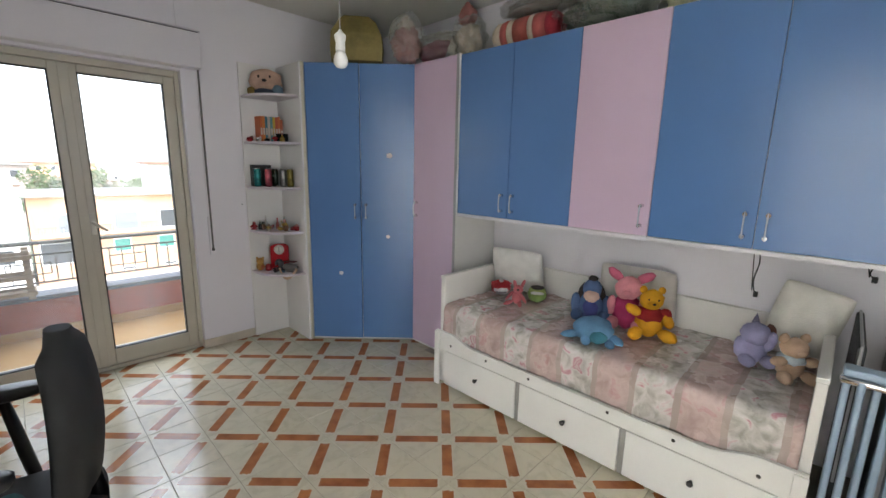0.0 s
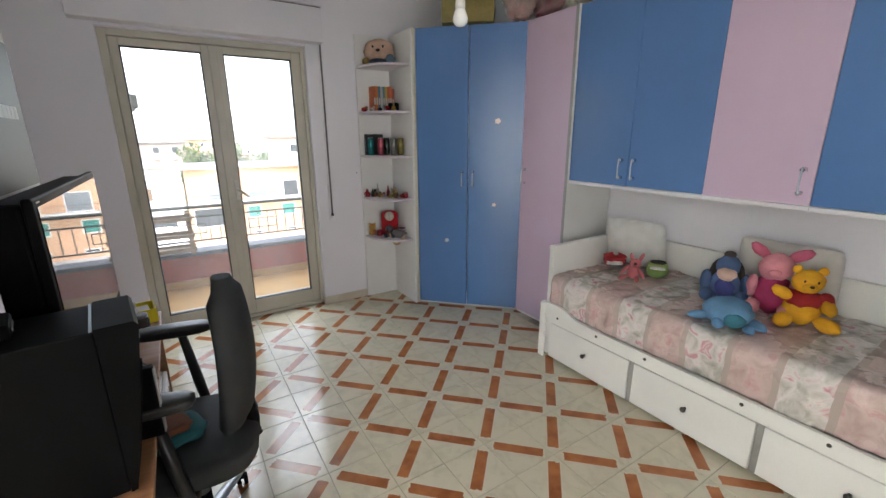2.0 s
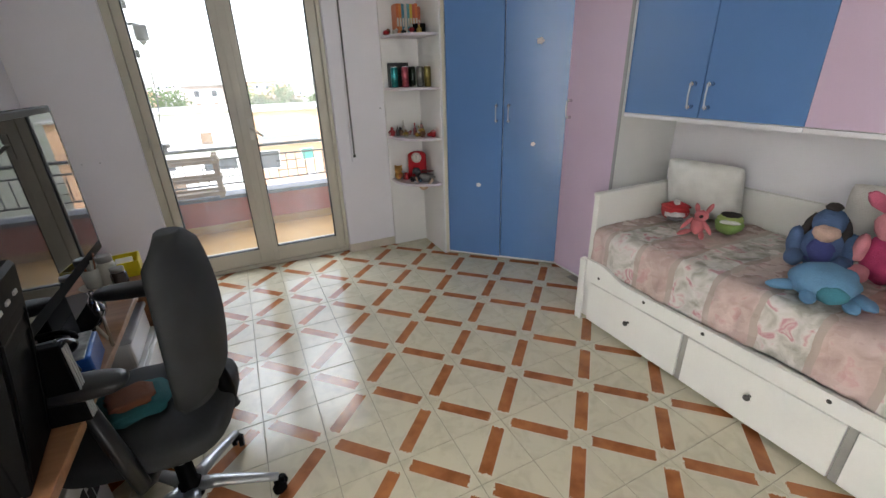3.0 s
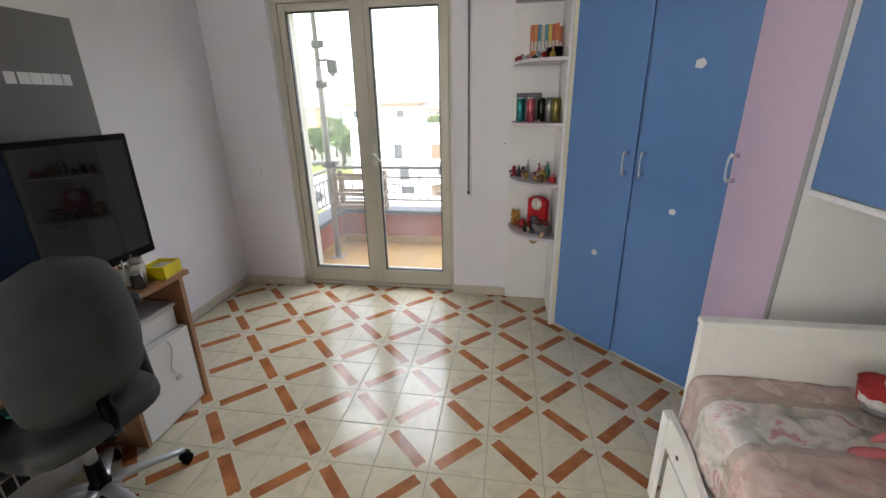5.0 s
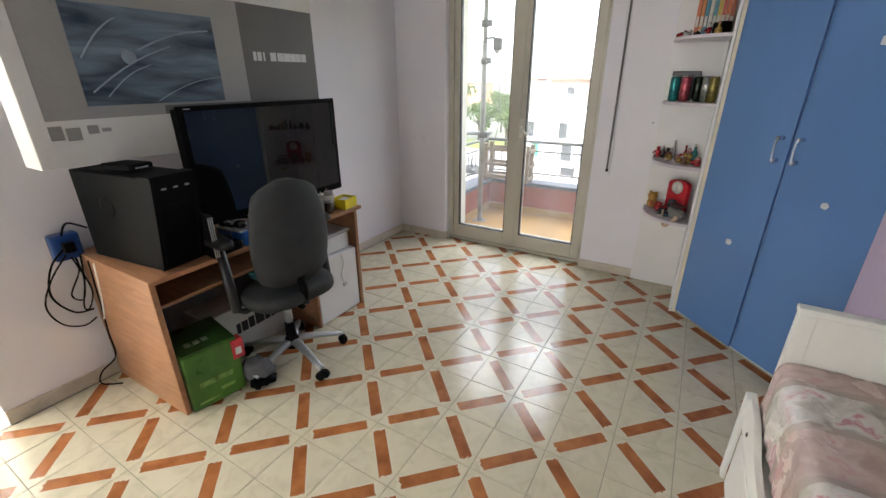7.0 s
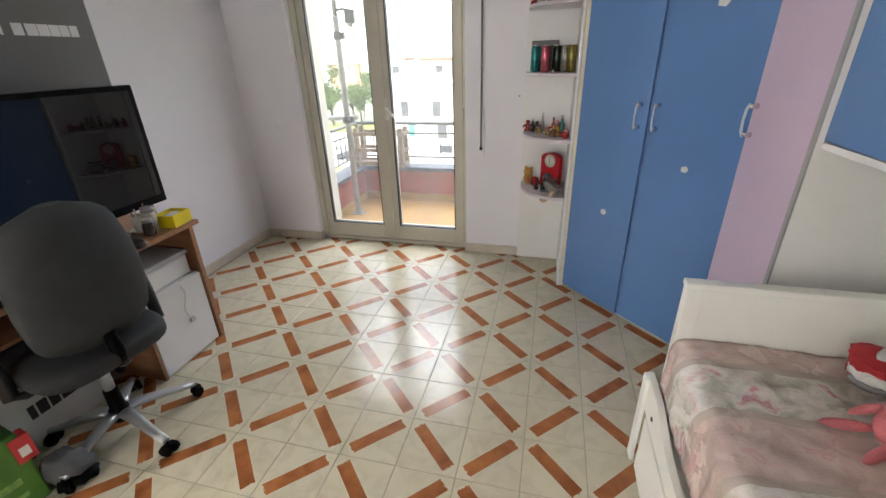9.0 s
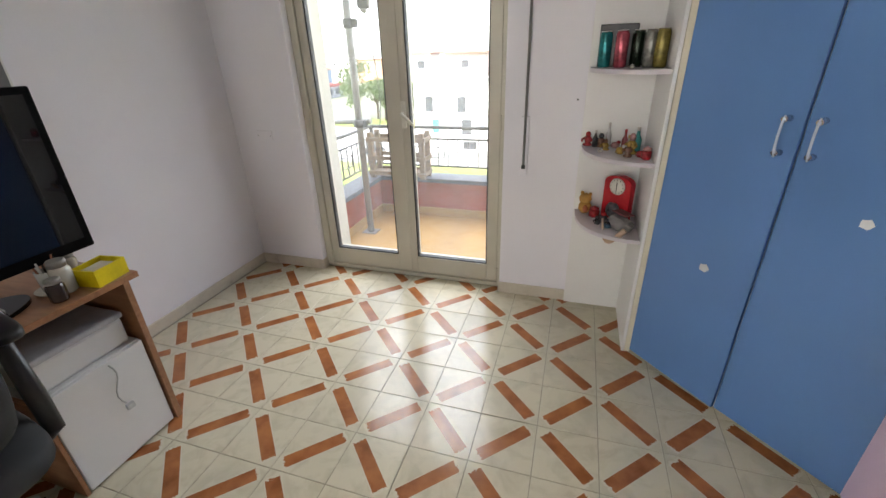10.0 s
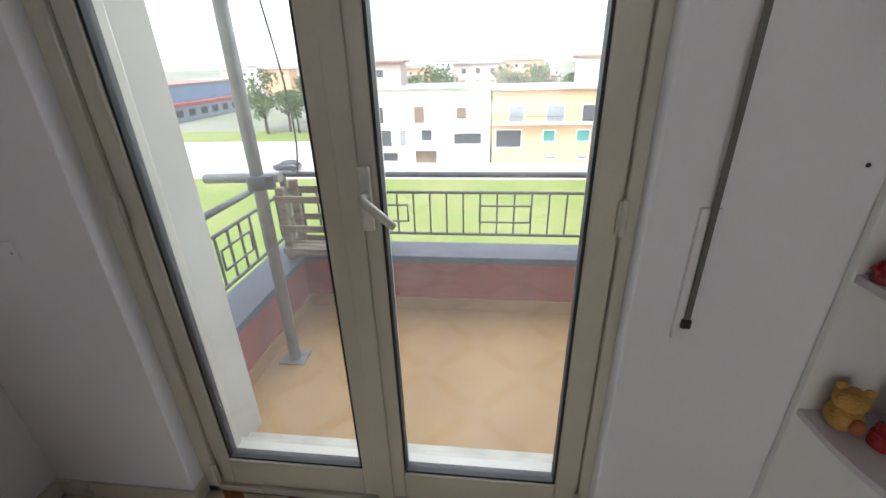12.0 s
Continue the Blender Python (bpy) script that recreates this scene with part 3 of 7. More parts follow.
# corner shelves between the balcony door and the wardrobe
cs = thing("corner_shelf", pose(1.836, NORTH, 0), "white open corner shelf with five rounded shelves", "shelf")
part("back_panel", boxes((-0.335, -0.001, -0.022, -0.003, 0, CT), bevel=0.001), M["white_board"], cs)
part("side_panel", boxes((-0.016, -0.001, -0.45, -0.022, 0, CT), bevel=0.001), M["white_board"], cs)
SHELF_Z = (2.155, 1.775, 1.395, 1.01, 0.635)
for z in SHELF_Z:
    bm = bmesh.new()
    pts = [(-0.017, -0.023)] + [(-0.017 - 0.312 * math.sin(a) ** 0.9, -0.023 - 0.40 * math.cos(a) ** 0.75) for a in [radians(k) for k in range(90, -1, -9)]]
    prism(bm, pts, z - 0.018, z)
    part("shelf", bm, M["shelf_lilac"], cs, "rounded pale lilac shelf")


# ---- daybed ----
bed = thing("daybed", pose(2.12, 0.03, 0), "white painted wooden daybed with three drawers", "bed")
BL, BD = 2.09, 0.895
bm = bmesh.new()
prof = []
for k in range(61):
    y = BL * k / 60
    e = min(y, BL - y)
    s = 1 - min(max((e - 0.14) / 0.22, 0), 1)
    prof.append((y, 0.365 + 0.055 * (s * s * (3 - 2 * s))))
a = ring(bm, [(0.0, y, 0.285) for y, z in prof]) ; b = ring(bm, [(0.0, y, z) for y, z in prof])
c = ring(bm, [(0.022, y, z) for y, z in prof]) ; d = ring(bm, [(0.022, y, 0.285) for y, z in prof])
skin(bm, [a, b, c, d, a], closed=False, smooth=False)
bm.faces.new([r[0] for r in (a, b, c, d)])
bm.faces.new([r[-1] for r in (d, c, b, a)])
part("front_rail", bm, M["bed_white"], bed, "white front rail with a curved top")
for y in (0.15, 0.48, 0.80, 1.29, 1.62, 1.94):
    bm = bmesh.new()
    lathe(bm, ((0.007, -0.004), (0.009, -0.002), (0.009, 0.002)), (0, y, 0.335), 10, axis="x")
    part("screw_cap", bm, M["knob"], bed)
for k in range(3):
    y0 = 0.075 + k * 0.653
    dr = part("drawer", boxes((-0.004, 0.020, y0, y0 + 0.620, 0.025, 0.280), bevel=0.003), M["bed_white"], bed, "white drawer front")
    bm = bmesh.new()
    lathe(bm, ((0.008, 0.0), (0.006, -0.010), (0.011, -0.016), (0.015, -0.022), (0.013, -0.029), (0.005, -0.032)), (-0.004, y0 + 0.31, 0.170), 14, axis="x")
    part("knob", bm, M["knob"], dr, "dark round knob")
for y in (0.697, 1.350):
    part("divider", boxes((0.004, 0.03, y, y + 0.028, 0.02, 0.285)), M["bed_gap_shade"], bed, "recess between drawers with its shade coloured grey")
for y0, y1 in ((0.0, 0.032), (BL - 0.032, BL)):
    part("end_panel", boxes((0.05, BD, y0, y1, 0.02, 0.80), bevel=0.004), M["bed_white"], bed)
    part("end_cap", boxes((0.044, BD, y0 - 0.006, y1 + 0.006, 0.80, 0.822), bevel=0.004), M["bed_white"], bed)
    part("corner_post", boxes((0.048, 0.10, y0 - 0.003, y1 + 0.003, 0.0, 0.80), bevel=0.003), M["bed_white"], bed)
    part("lower_post", boxes((-0.012, 0.004, y0 - 0.004 if y0 < 1 else y0 - 0.012, y1 + 0.012 if y0 < 1 else y1 + 0.004, 0.0, 0.415), bevel=0.003), M["bed_white"], bed)
part("back_panel", boxes((BD - 0.03, BD - 0.004, 0.032, BL - 0.032, 0.02, 0.79), bevel=0.003), M["bed_white"], bed)
part("back_cap", boxes((BD - 0.04, BD - 0.002, 0.038, BL - 0.038, 0.79, 0.815), bevel=0.003), M["bed_white"], bed)
part("frame_base", boxes((0.03, BD - 0.03, 0.04, BL - 0.04, 0.03, 0.34)), M["bed_white"], bed)
mat_ob = solo("mattress", boxes((0.055, BD - 0.035, 0.045, BL - 0.045, 0.342, 0.585), bevel=0.03), M["cloth_white"], pose(2.12, 0.03, 0), "white mattress under a coverlet on the daybed", "mattress")

# coverlet: over the top, down the front, tucked inside the rail
bm = bmesh.new()
NU, NV = 64, 150
sect = []
for i in range(NU + 1):
    u = i / NU
    s = u * 1.03
    if s < 0.76:
        sect.append((BD - 0.045 - s, 0.612, 0, 1))
    elif s < 0.84:
        q = (s - 0.76) / 0.08 * math.pi / 2
        sect.append((BD - 0.045 - 0.76 - 0.05 * math.sin(q), 0.612 - 0.05 * (1 - math.cos(q)), -math.sin(q), math.cos(q)))
    else:
        sect.append((BD - 0.045 - 0.81 - 0.004, 0.562 - (s - 0.84) * 1.05, -1, 0))
outer, inner = [], []
for j in range(NV + 1):
    y = 0.036 + (BL - 0.072) * j / NV
    ro, ri = [], []
    for i, (x, z, nx, nz) in enumerate(sect):
        h = 0.010 * noise.noise(Vector((x * 3, y * 3.3, z * 3))) + 0.009 * noise.noise(Vector((x * 9, y * 17, z * 5))) + 0.004 * noise.noise(Vector((x * 31, y * 22, 2.0)))
        if nx < -0.9:
            h += 0.016 * noise.noise(Vector((3.1, y * 11, z * 3))) + 0.009 * noise.noise(Vector((y * 26, z * 10, 1)))
            h = max(h, -0.006)
        sag = 0.012 * math.sin(y * 7.7) * (1 if nx < -0.9 else 0)
        ro.append(bm.verts.new((x + nx * h, y, z + nz * h + sag * (i - 50) / 20)))
        ri.append(bm.verts.new((x - nx * 0.012, y, z - nz * 0.012)))
    outer.append(ro)
    inner.append(ri)
skin(bm, outer, closed=False)
skin(bm, inner, closed=False)
skin(bm, [[o[0] for o in outer], [o[0] for o in inner]], closed=False)
skin(bm, [[o[-1] for o in outer], [o[-1] for o in inner]], closed=False)
for k in (0, -1):
    skin(bm, [outer[k], inner[k]], closed=False)
solo("coverlet", bm, M["coverlet"], pose(2.12, 0.03, 0), "rose and grey floral striped satin coverlet on the daybed", "bedspread")


# ---- desk corner ----
desk = thing("desk", pose(WEST, 1.145, 0), "beech-look computer desk against the wall", "desk")
DW, DD, DH = 1.32, 0.69, 0.74
part("tabletop", boxes((0.01, DD + 0.01, -0.005, DW + 0.035, DH - 0.024, DH), bevel=0.003), M["desk"], desk)
part("side_panel", boxes((0.02, DD - 0.005, 0.0, 0.025, 0.0, DH - 0.024), bevel=0.002), M["desk"], desk)
part("side_panel", boxes((0.02, DD - 0.005, DW - 0.025, DW, 0.0, DH - 0.024), bevel=0.002), M["desk"], desk)
part("back_panel", boxes((0.022, 0.038, 0.025, DW - 0.025, 0.32, DH - 0.024)), M["desk"], desk)
part("keyboard_shelf", boxes((0.06, DD - 0.09, 0.026, DW - 0.42, 0.55, 0.568), bevel=0.002), M["desk"], desk)

# television
tv = thing("television", pose(-0.318, 1.988, DH + 0.002), "black flat television standing on the desk, switched off", "television")
part("housing", boxes((-0.06, 0.025, -0.470, 0.470, 0.130, 0.670), bevel=0.014), M["black"], tv)
part("bezel", boxes((0.025, 0.047, -0.491, 0.491, 0.108, 0.684), bevel=0.006), M["black"], tv, "glossy black bezel")
part("screen", boxes((0.0465, 0.0495, -0.463, 0.463, 0.150, 0.660)), M["black_gloss"], tv, "dark switched-off screen")
part("maker_mark", boxes((0.047, 0.0485, -0.46, -0.43, 0.669, 0.672)), M["silver"], tv)
part("stand_neck", boxes((-0.03, 0.015, -0.09, 0.09, 0.012, 0.12), bevel=0.004), M["black"], tv)
bm = bmesh.new()
prism(bm, [(0.12 * math.cos(a), 0.25 * math.sin(a)) for a in [k * math.pi / 16 for k in range(32)]], 0.0, 0.014)
part("stand_base", bm, M["black_gloss"], tv)

# computer tower
pc = thing("computer_tower", pose(-0.365, 1.305, DH + 0.002, 0, 0, 7), "black computer tower with a forward-leaning front on the desk", "computer")
part("case", boxes((-0.30, 0.183, -0.100, 0.100, 0.01, 0.424), bevel=0.004), M["black"], pc)
bm = bmesh.new()
face = ((0.1835, 0.008), (0.196, 0.010), (0.212, 0.10), (0.240, 0.26), (0.258, 0.385), (0.262, 0.420), (0.255, 0.430), (0.1835, 0.430))
skin(bm, [ring(bm, [(x, -0.102, z) for x, z in face]), ring(bm, [(x, 0.102, z) for x, z in face])], smooth=False)
part("front_panel", bm, M["black"], pc, "black plastic front leaning forward")
part("lid_seam", boxes((0.176, 0.1815, -0.099, 0.099, 0.4245, 0.4265), bevel=0.0005), M["steel_grey"], pc, "thin pale seam on the lid")
part("top_vent", boxes((-0.22, 0.02, -0.07, 0.07, 0.4245, 0.4275), bevel=0.001), M["gasket"], pc, "dull black grille on the lid")
for y in (-0.052, 0.0, 0.052):
    part("button", boxes((0.254, 0.2605, y - 0.010, y + 0.010, 0.372, 0.380), bevel=0.001), M["silver"], pc)
for z in (0.335, 0.300):
    part("drive_bay", boxes((0.243 + (z - 0.3) * 0.13, 0.2475 + (z - 0.3) * 0.13, -0.080, 0.080, z - 0.014, z + 0.014), bevel=0.002), M["black"], pc)
for y in (-0.085, 0.080):
    bm = bmesh.new()
    tube(bm, ((0.198, y, 0.03), (0.214, y, 0.10), (0.242, y, 0.26), (0.252, y, 0.33)), 0.004, 6)
    part("edge_rib", bm, M["black"], pc)
bm = bmesh.new()
lathe(bm, ((0.03, -0.1025), (0.048, -0.1035), (0.050, -0.100)), (-0.09, 0, 0.27), 24, axis="y")
part("side_vent", bm, M["black"], pc)
for x in (-0.26, 0.15):
    for y in (-0.07, 0.07):
        part("foot", boxes((x - 0.015, x + 0.015, y - 0.012, y + 0.012, 0.0, 0.011)), M["gasket"], pc)

# flat black device between the tower and the carton
dv = thing("router", pose(-0.40, 1.30, 1.1705, 0, 0, 12), "small flat black router lying on the computer tower", "router")
part("case", boxes((-0.09, 0.09, -0.055, 0.055, 0.0, 0.030), bevel=0.008), M["black"], dv)
part("light_strip", boxes((0.088, 0.0915, -0.03, 0.03, 0.010, 0.016)), M["silver"], dv)

# large television carton behind the television, one end on the tower
CW, CH, CDp = 1.515, 0.925, 0.17
ct = thing("television_carton", pose(-0.46, 1.03, 1.2, 0, 0, 0), "upside-down printed television carton leaning behind the television", "box")
part("carton", boxes((-CDp, 0, 0, CW, 0.0, CH), bevel=0.004), M["carton_white"], ct)
f = 0.0005
part("printed_panel", boxes((f, f + 0.002, 0.06, 0.99, 0.185, 0.715)), M["carton_mid"], ct, "mid grey printed panel")
part("printed_panel", boxes((f, f + 0.002, 0.99, 1.505, 0.185, 0.715)), M["carton_grey"], ct, "dark grey printed panel")
part("lower_strip", boxes((f + 0.0022, f + 0.003, 0.52, 1.505, 0.185, 0.225)), M["carton_grey"], ct)
wave = wood_shader("printed_wave", (0.19, 0.245, 0.31), (0.014, 0.028, 0.05), 0.35, (1, 1.3, 6.5), 2.3, 0.0)
wave.node_tree.nodes["Mapping"].inputs["Rotation"].default_value = (radians(-24), 0, 0)
pic = part("picture", boxes((f + 0.0022, f + 0.004, 0.215, 0.835, 0.235, 0.625)), wave, ct, "printed blue-grey screen picture")
for c0, c1, w in (((0.25, 0.29), (0.60, 0.48), 0.012), ((0.50, 0.245), (0.825, 0.35), 0.010), ((0.30, 0.27), (0.50, 0.40), 0.008), ((0.46, 0.46), (0.80, 0.56), 0.016), ((0.24, 0.42), (0.40, 0.58), 0.012)):
    bm = bmesh.new()
    tube(bm, [(f + 0.004, c0[0] + (c1[0] - c0[0]) * k / 8, c0[1] + (c1[1] - c0[1]) * k / 8 + 0.02 * math.sin(k / 8 * math.pi)) for k in range(9)], w, 6, flat=0.25)
    part("picture_pale_mark", bm, shader("print_and_glare_pale", (0.30, 0.37, 0.44), 0.4), pic)
# pale disc painted for the glare spot on the picture
bm = bmesh.new()
lathe(bm, ((0.001, 0.0), (0.026, 0.0008), (0.030, 0.0)), (f + 0.004, 0.42, 0.43), 20, axis="x")
part("picture_pale_mark", bm, shader("print_and_glare_pale", (0.30, 0.37, 0.44), 0.4), pic)
for y, w in ((1.052, 0.020), (1.080, 0.026), (1.118, 0.010), (1.165, 0.040), (1.215, 0.044), (1.262, 0.044), (1.309, 0.040), (1.352, 0.038), (1.395, 0.036)):
    part("letter_bar", boxes((f + 0.0022, f + 0.0032, y, y + w, 0.435, 0.480)), shader("print_white", (0.62, 0.62, 0.62), 0.5), ct, "pale printed mark")
for y, z, w, h in ((0.06, 0.11, 0.045, 0.055), (0.115, 0.105, 0.05, 0.05), (0.19, 0.125, 0.04, 0.035), (0.24, 0.13, 0.035, 0.015), (1.30, 0.775, 0.05, 0.05), (1.37, 0.785, 0.09, 0.03), (1.05, 0.80, 0.05, 0.03), (0.85, 0.80, 0.09, 0.02)):
    part("printed_icon", boxes((f, f + 0.0015, y, y + w, z, z + h)), M["carton_mid"], ct)


# ---- office chair ----
chair = thing("office_chair", pose(-0.06, 1.742, 0, 0, 0, -9), "black fabric office chair with armrests and a silver star base", "chair")
for k in range(5):
    a = radians(-2 + 72 * k)
    c, s = math.cos(a), math.sin(a)
    bm = bmesh.new()
    tube(bm, [(c * r, s * r, z) for r, z in ((0.02, 0.125), (0.08, 0.122), (0.16, 0.105), (0.24, 0.082), (0.295, 0.070))], (0.030, 0.027, 0.023, 0.020, 0.017), 10, flat=0.65)
    leg = part("star_leg", bm, M["silver"], chair, "silver plastic leg")
    bm = bmesh.new()
    t = (-s, c)
    for q in (-0.016, 0.016):
        m = Matrix.Translation((c * 0.295 + t[0] * q, s * 0.295 + t[1] * q, 0.027)) @ Matrix.Rotation(a + 0.5, 4, "Z")
        made = bmesh.ops.create_cone(bm, cap_ends=True, segments=16, radius1=0.026, radius2=0.026, depth=0.017, matrix=m @ Matrix.Rotation(math.pi / 2, 4, "X"))
    blob(bm, (c * 0.295, s * 0.295, 0.043), (0.020, 0.020, 0.014), seg=10)
    lathe(bm, ((0.006, 0.03), (0.006, 0.066)), (c * 0.295, s * 0.295, 0), 8)
    part("caster", bm, M["black"], leg, "black twin-wheel caster")
bm = bmesh.new()
lathe(bm, ((0.040, 0.085), (0.042, 0.10), (0.040, 0.14), (0.030, 0.15), (0.028, 0.24), (0.026, 0.25)), seg=18)
part("column_cover", bm, M["black"], chair)
bm = bmesh.new()
lathe(bm, ((0.022, 0.24), (0.022, 0.41)), seg=16)
part("gas_lift", bm, M["silver"], chair)
part("mechanism", boxes((-0.10, 0.14, -0.08, 0.08, 0.40, 0.445), bevel=0.012), M["black"], chair)
bm = bmesh.new()
blob(bm, (-0.02, 0, 0.485), (0.245, 0.245, 0.055), seg=28, power=0.55)
part("seat", bm, M["black_fabric"], chair, "black fabric seat")
# backrest: tall rounded shell, on the side away from the desk
bm = bmesh.new()
rings = []
for k in range(19):
    v = k / 18
    z = 0.56 + 0.54 * v
    w = 0.212 * (0.72 + 0.28 * math.sin(math.pi * min(max((v + 0.12) / 1.05, 0), 1)) ** 0.8)
    w *= math.sqrt(max(1 - ((0.10 - v) / 0.105) ** 2 * 0.6, 0.1)) if v < 0.10 else (1 if v < 0.86 else math.sqrt(max(1 - ((v - 0.86) / 0.142) ** 2, 0.06)))
    x = 0.150 + 0.048 * math.sin(math.pi * (0.08 + 0.80 * v))
    th = 0.050 * (1 if 0.08 < v < 0.92 else 0.62)
    pts = []
    for q in range(28):
        a = 2 * math.pi * q / 28
        yy = w * math.copysign(abs(math.cos(a)) ** 0.75, math.cos(a))
        pts.append((x + th * math.copysign(abs(math.sin(a)) ** 0.8, math.sin(a)) - 0.95 * yy * yy, yy, z))
    rings.append(ring(bm, pts))
skin(bm, rings)
part("backrest", bm, M["black_fabric"], chair, "tall black fabric backrest")
bm = bmesh.new()
tube(bm, ((0.10, 0, 0.42), (0.17, 0, 0.42), (0.20, 0, 0.45), (0.205, 0, 0.52), (0.195, 0, 0.60)), (0.022, 0.024, 0.026, 0.026, 0.022), 10, flat=1.0)
part("back_bracket", bm, M["black"], chair)
bm = bmesh.new()
for k in range(7):
    lathe(bm, ((0.014, -0.008), (0.022, 0.0), (0.014, 0.008)), (0.212 - 0.003 * k, 0, 0.45 + 0.015 * k), 12)
part("bellows", bm, M["arm_black"], chair, "ribbed rubber sleeve behind the backrest")
for s in (-1, 1):
    bm = bmesh.new()
    tube(bm, ((0.02, s * 0.10, 0.43), (0.02, s * 0.24, 0.432), (0.02, s * 0.272, 0.45), (0.0, s * 0.275, 0.58), (-0.03, s * 0.275, 0.79)), (0.020, 0.022, 0.026, 0.028, 0.022), 10, flat=0.7)
    part("arm_post", bm, M["arm_black"], chair)
    bm = bmesh.new()
    blob(bm, (-0.06, s * 0.275, 0.815), (0.145, 0.046, 0.022), seg=20, power=0.6)
    part("arm_pad", bm, M["arm_black"], chair, "grey-black arm pad")


# ---- balcony ----
BZ, PX, PY, CZ = -0.06, -0.46, 5.36, 0.30
structure("balcony_floor", boxes((PX - 0.16, 4.2, 4.285, PY + 0.20, BZ - 0.2, BZ), (DL, DR, 4.08, 4.285, BZ - 0.2, BZ)), M["terrace"], "ochre terracotta balcony paving")
structure("balcony_parapet", boxes((PX - 0.13, 4.2, PY, PY + 0.13, BZ, CZ), (PX - 0.13, PX, 4.346, PY, BZ, CZ)), M["red_wall"], "low brick-red rendered parapet")
structure("parapet_base", boxes((PX, 4.2, PY - 0.012, PY, BZ, BZ + 0.085), (PX, PX + 0.012, 4.346, PY - 0.012, BZ, BZ + 0.085), bevel=0.003), M["terrace"], "ochre tiled skirting of the parapet")
structure("parapet_coping", boxes((PX - 0.18, 4.2, PY - 0.05, PY + 0.18, CZ + 0.001, CZ + 0.045), (PX - 0.18, PX + 0.05, 4.346, PY - 0.05, CZ + 0.001, CZ + 0.045), bevel=0.006), M["coping"], "dark grey stone coping")
structure("door_sill", boxes((WL + 0.006, WR - 0.006, 4.077, 4.19, BZ + 0.002, 0.03), (WL + 0.006, WR - 0.006, 4.1905, 4.25, BZ + 0.002, -0.01), bevel=0.005), shader("sill_stone", (0.50, 0.47, 0.38), 0.5), "stone sill outside the door")
structure("outer_reveal", boxes((WL + 0.0005, WL + 0.006, 4.08, 4.284, BZ, DT - 0.011), (WR - 0.006, WR - 0.0005, 4.08, 4.284, BZ, DT - 0.011), (WL + 0.006, WR - 0.006, 4.08, 4.284, DT - 0.018, DT - 0.0105)), M["outer_wall"], "cream rendered outer reveal of the balcony door")
structure("wall_outside", boxes((-3.0, WL - 0.001, 4.286, 4.345, -0.6, 3.4), (WR + 0.001, 5.0, 4.286, 4.345, -0.6, 3.4), (WL - 0.001, WR + 0.001, 4.286, 4.345, DT - 0.01, 3.4)), M["outer_wall"], "cream rendered outer wall")

# railing on the parapet
rail = thing("balcony_railing", pose(0, 0, CZ + 0.046), "dark painted iron balcony railing with rectangles and uprights", "railing")
RY, RX, RT = 5.45, -0.55, 0.475
for z, r in ((RT, 0.018), (0.365, 0.010), (0.095, 0.010)):
    bm = bmesh.new()
    tube(bm, ((RX, 4.346, z), (RX, RY, z)), r, 8)
    part("rail_bar", bm, M["iron"], rail)
    bm = bmesh.new()
    tube(bm, ((RX, RY, z), (4.1, RY, z)), r, 8)
    part("rail_bar", bm, M["iron"], rail)
for x, y in [(RX, RY), (RX, 4.5)] + [(RX + 2.05 * k, RY) for k in (1, 2)]:
    part("post", boxes((x - 0.016, x + 0.016, y - 0.016, y + 0.016, 0, RT)), M["iron"], rail)
bars = [(RX + 0.1025 * k, RY) for k in range(1, 46)] + [(RX, 4.5 + 0.1025 * k) for k in range(1, 9)]
bar_mesh = mesh_of("upright", boxes((-0.005, 0.005, -0.005, 0.005, 0.095, 0.365)), M["iron"])
for x, y in bars:
    ob = new("upright", bar_mesh)
    ob.location = (x, y, 0)
    ob.parent = rail
for x in (0.08, 0.83, 1.58, 2.33, 3.08):
    bm = bmesh.new()
    for a, b in (((x - 0.153, 0.18), (x + 0.153, 0.18)), ((x + 0.153, 0.18), (x + 0.153, 0.285)), ((x + 0.153, 0.285), (x - 0.153, 0.285)), ((x - 0.153, 0.285), (x - 0.153, 0.18))):
        tube(bm, ((a[0], RY - 0.008, a[1]), (b[0], RY - 0.008, b[1])), 0.006, 6)
    part("rectangle", bm, M["iron"], rail, "rectangular iron ornament")
bm = bmesh.new()
for a, b in (((4.72, 0.18), (4.98, 0.18)), ((4.98, 0.18), (4.98, 0.285)), ((4.98, 0.285), (4.72, 0.285)), ((4.72, 0.285), (4.72, 0.18))):
    tube(bm, ((RX + 0.008, a[0], a[1]), (RX + 0.008, b[0], b[1])), 0.006, 6)
part("rectangle", bm, M["iron"], rail, "rectangular iron ornament")

# weathered wooden crate on the coping
crate_wood = wood_shader("brown_crate_wood", (0.26, 0.20, 0.14), (0.14, 0.105, 0.075), 0.8, (2, 12, 12))
cr = thing("wooden_crate", pose(-0.20, 5.33, CZ + 0.0465), "weathered open wooden crate standing on the balcony parapet", "crate")
for x in (-0.27, 0.27):
    for y in (-0.085, 0.085):
        part("post", boxes((x - 0.024, x + 0.024, y - 0.02, y + 0.02, 0.0, 0.45), bevel=0.003), crate_wood, cr)
for z in (0.055, 0.205, 0.385):
    for y in (-0.112, 0.107):
        part("slat", boxes((-0.295, 0.295, y - 0.007, y + 0.007, z - 0.020, z + 0.020), bevel=0.002), crate_wood, cr)
    for x in (-0.302, 0.302):
        part("slat", boxes((x - 0.007, x + 0.007, -0.105, 0.10, z - 0.020, z + 0.020), bevel=0.002), crate_wood, cr)
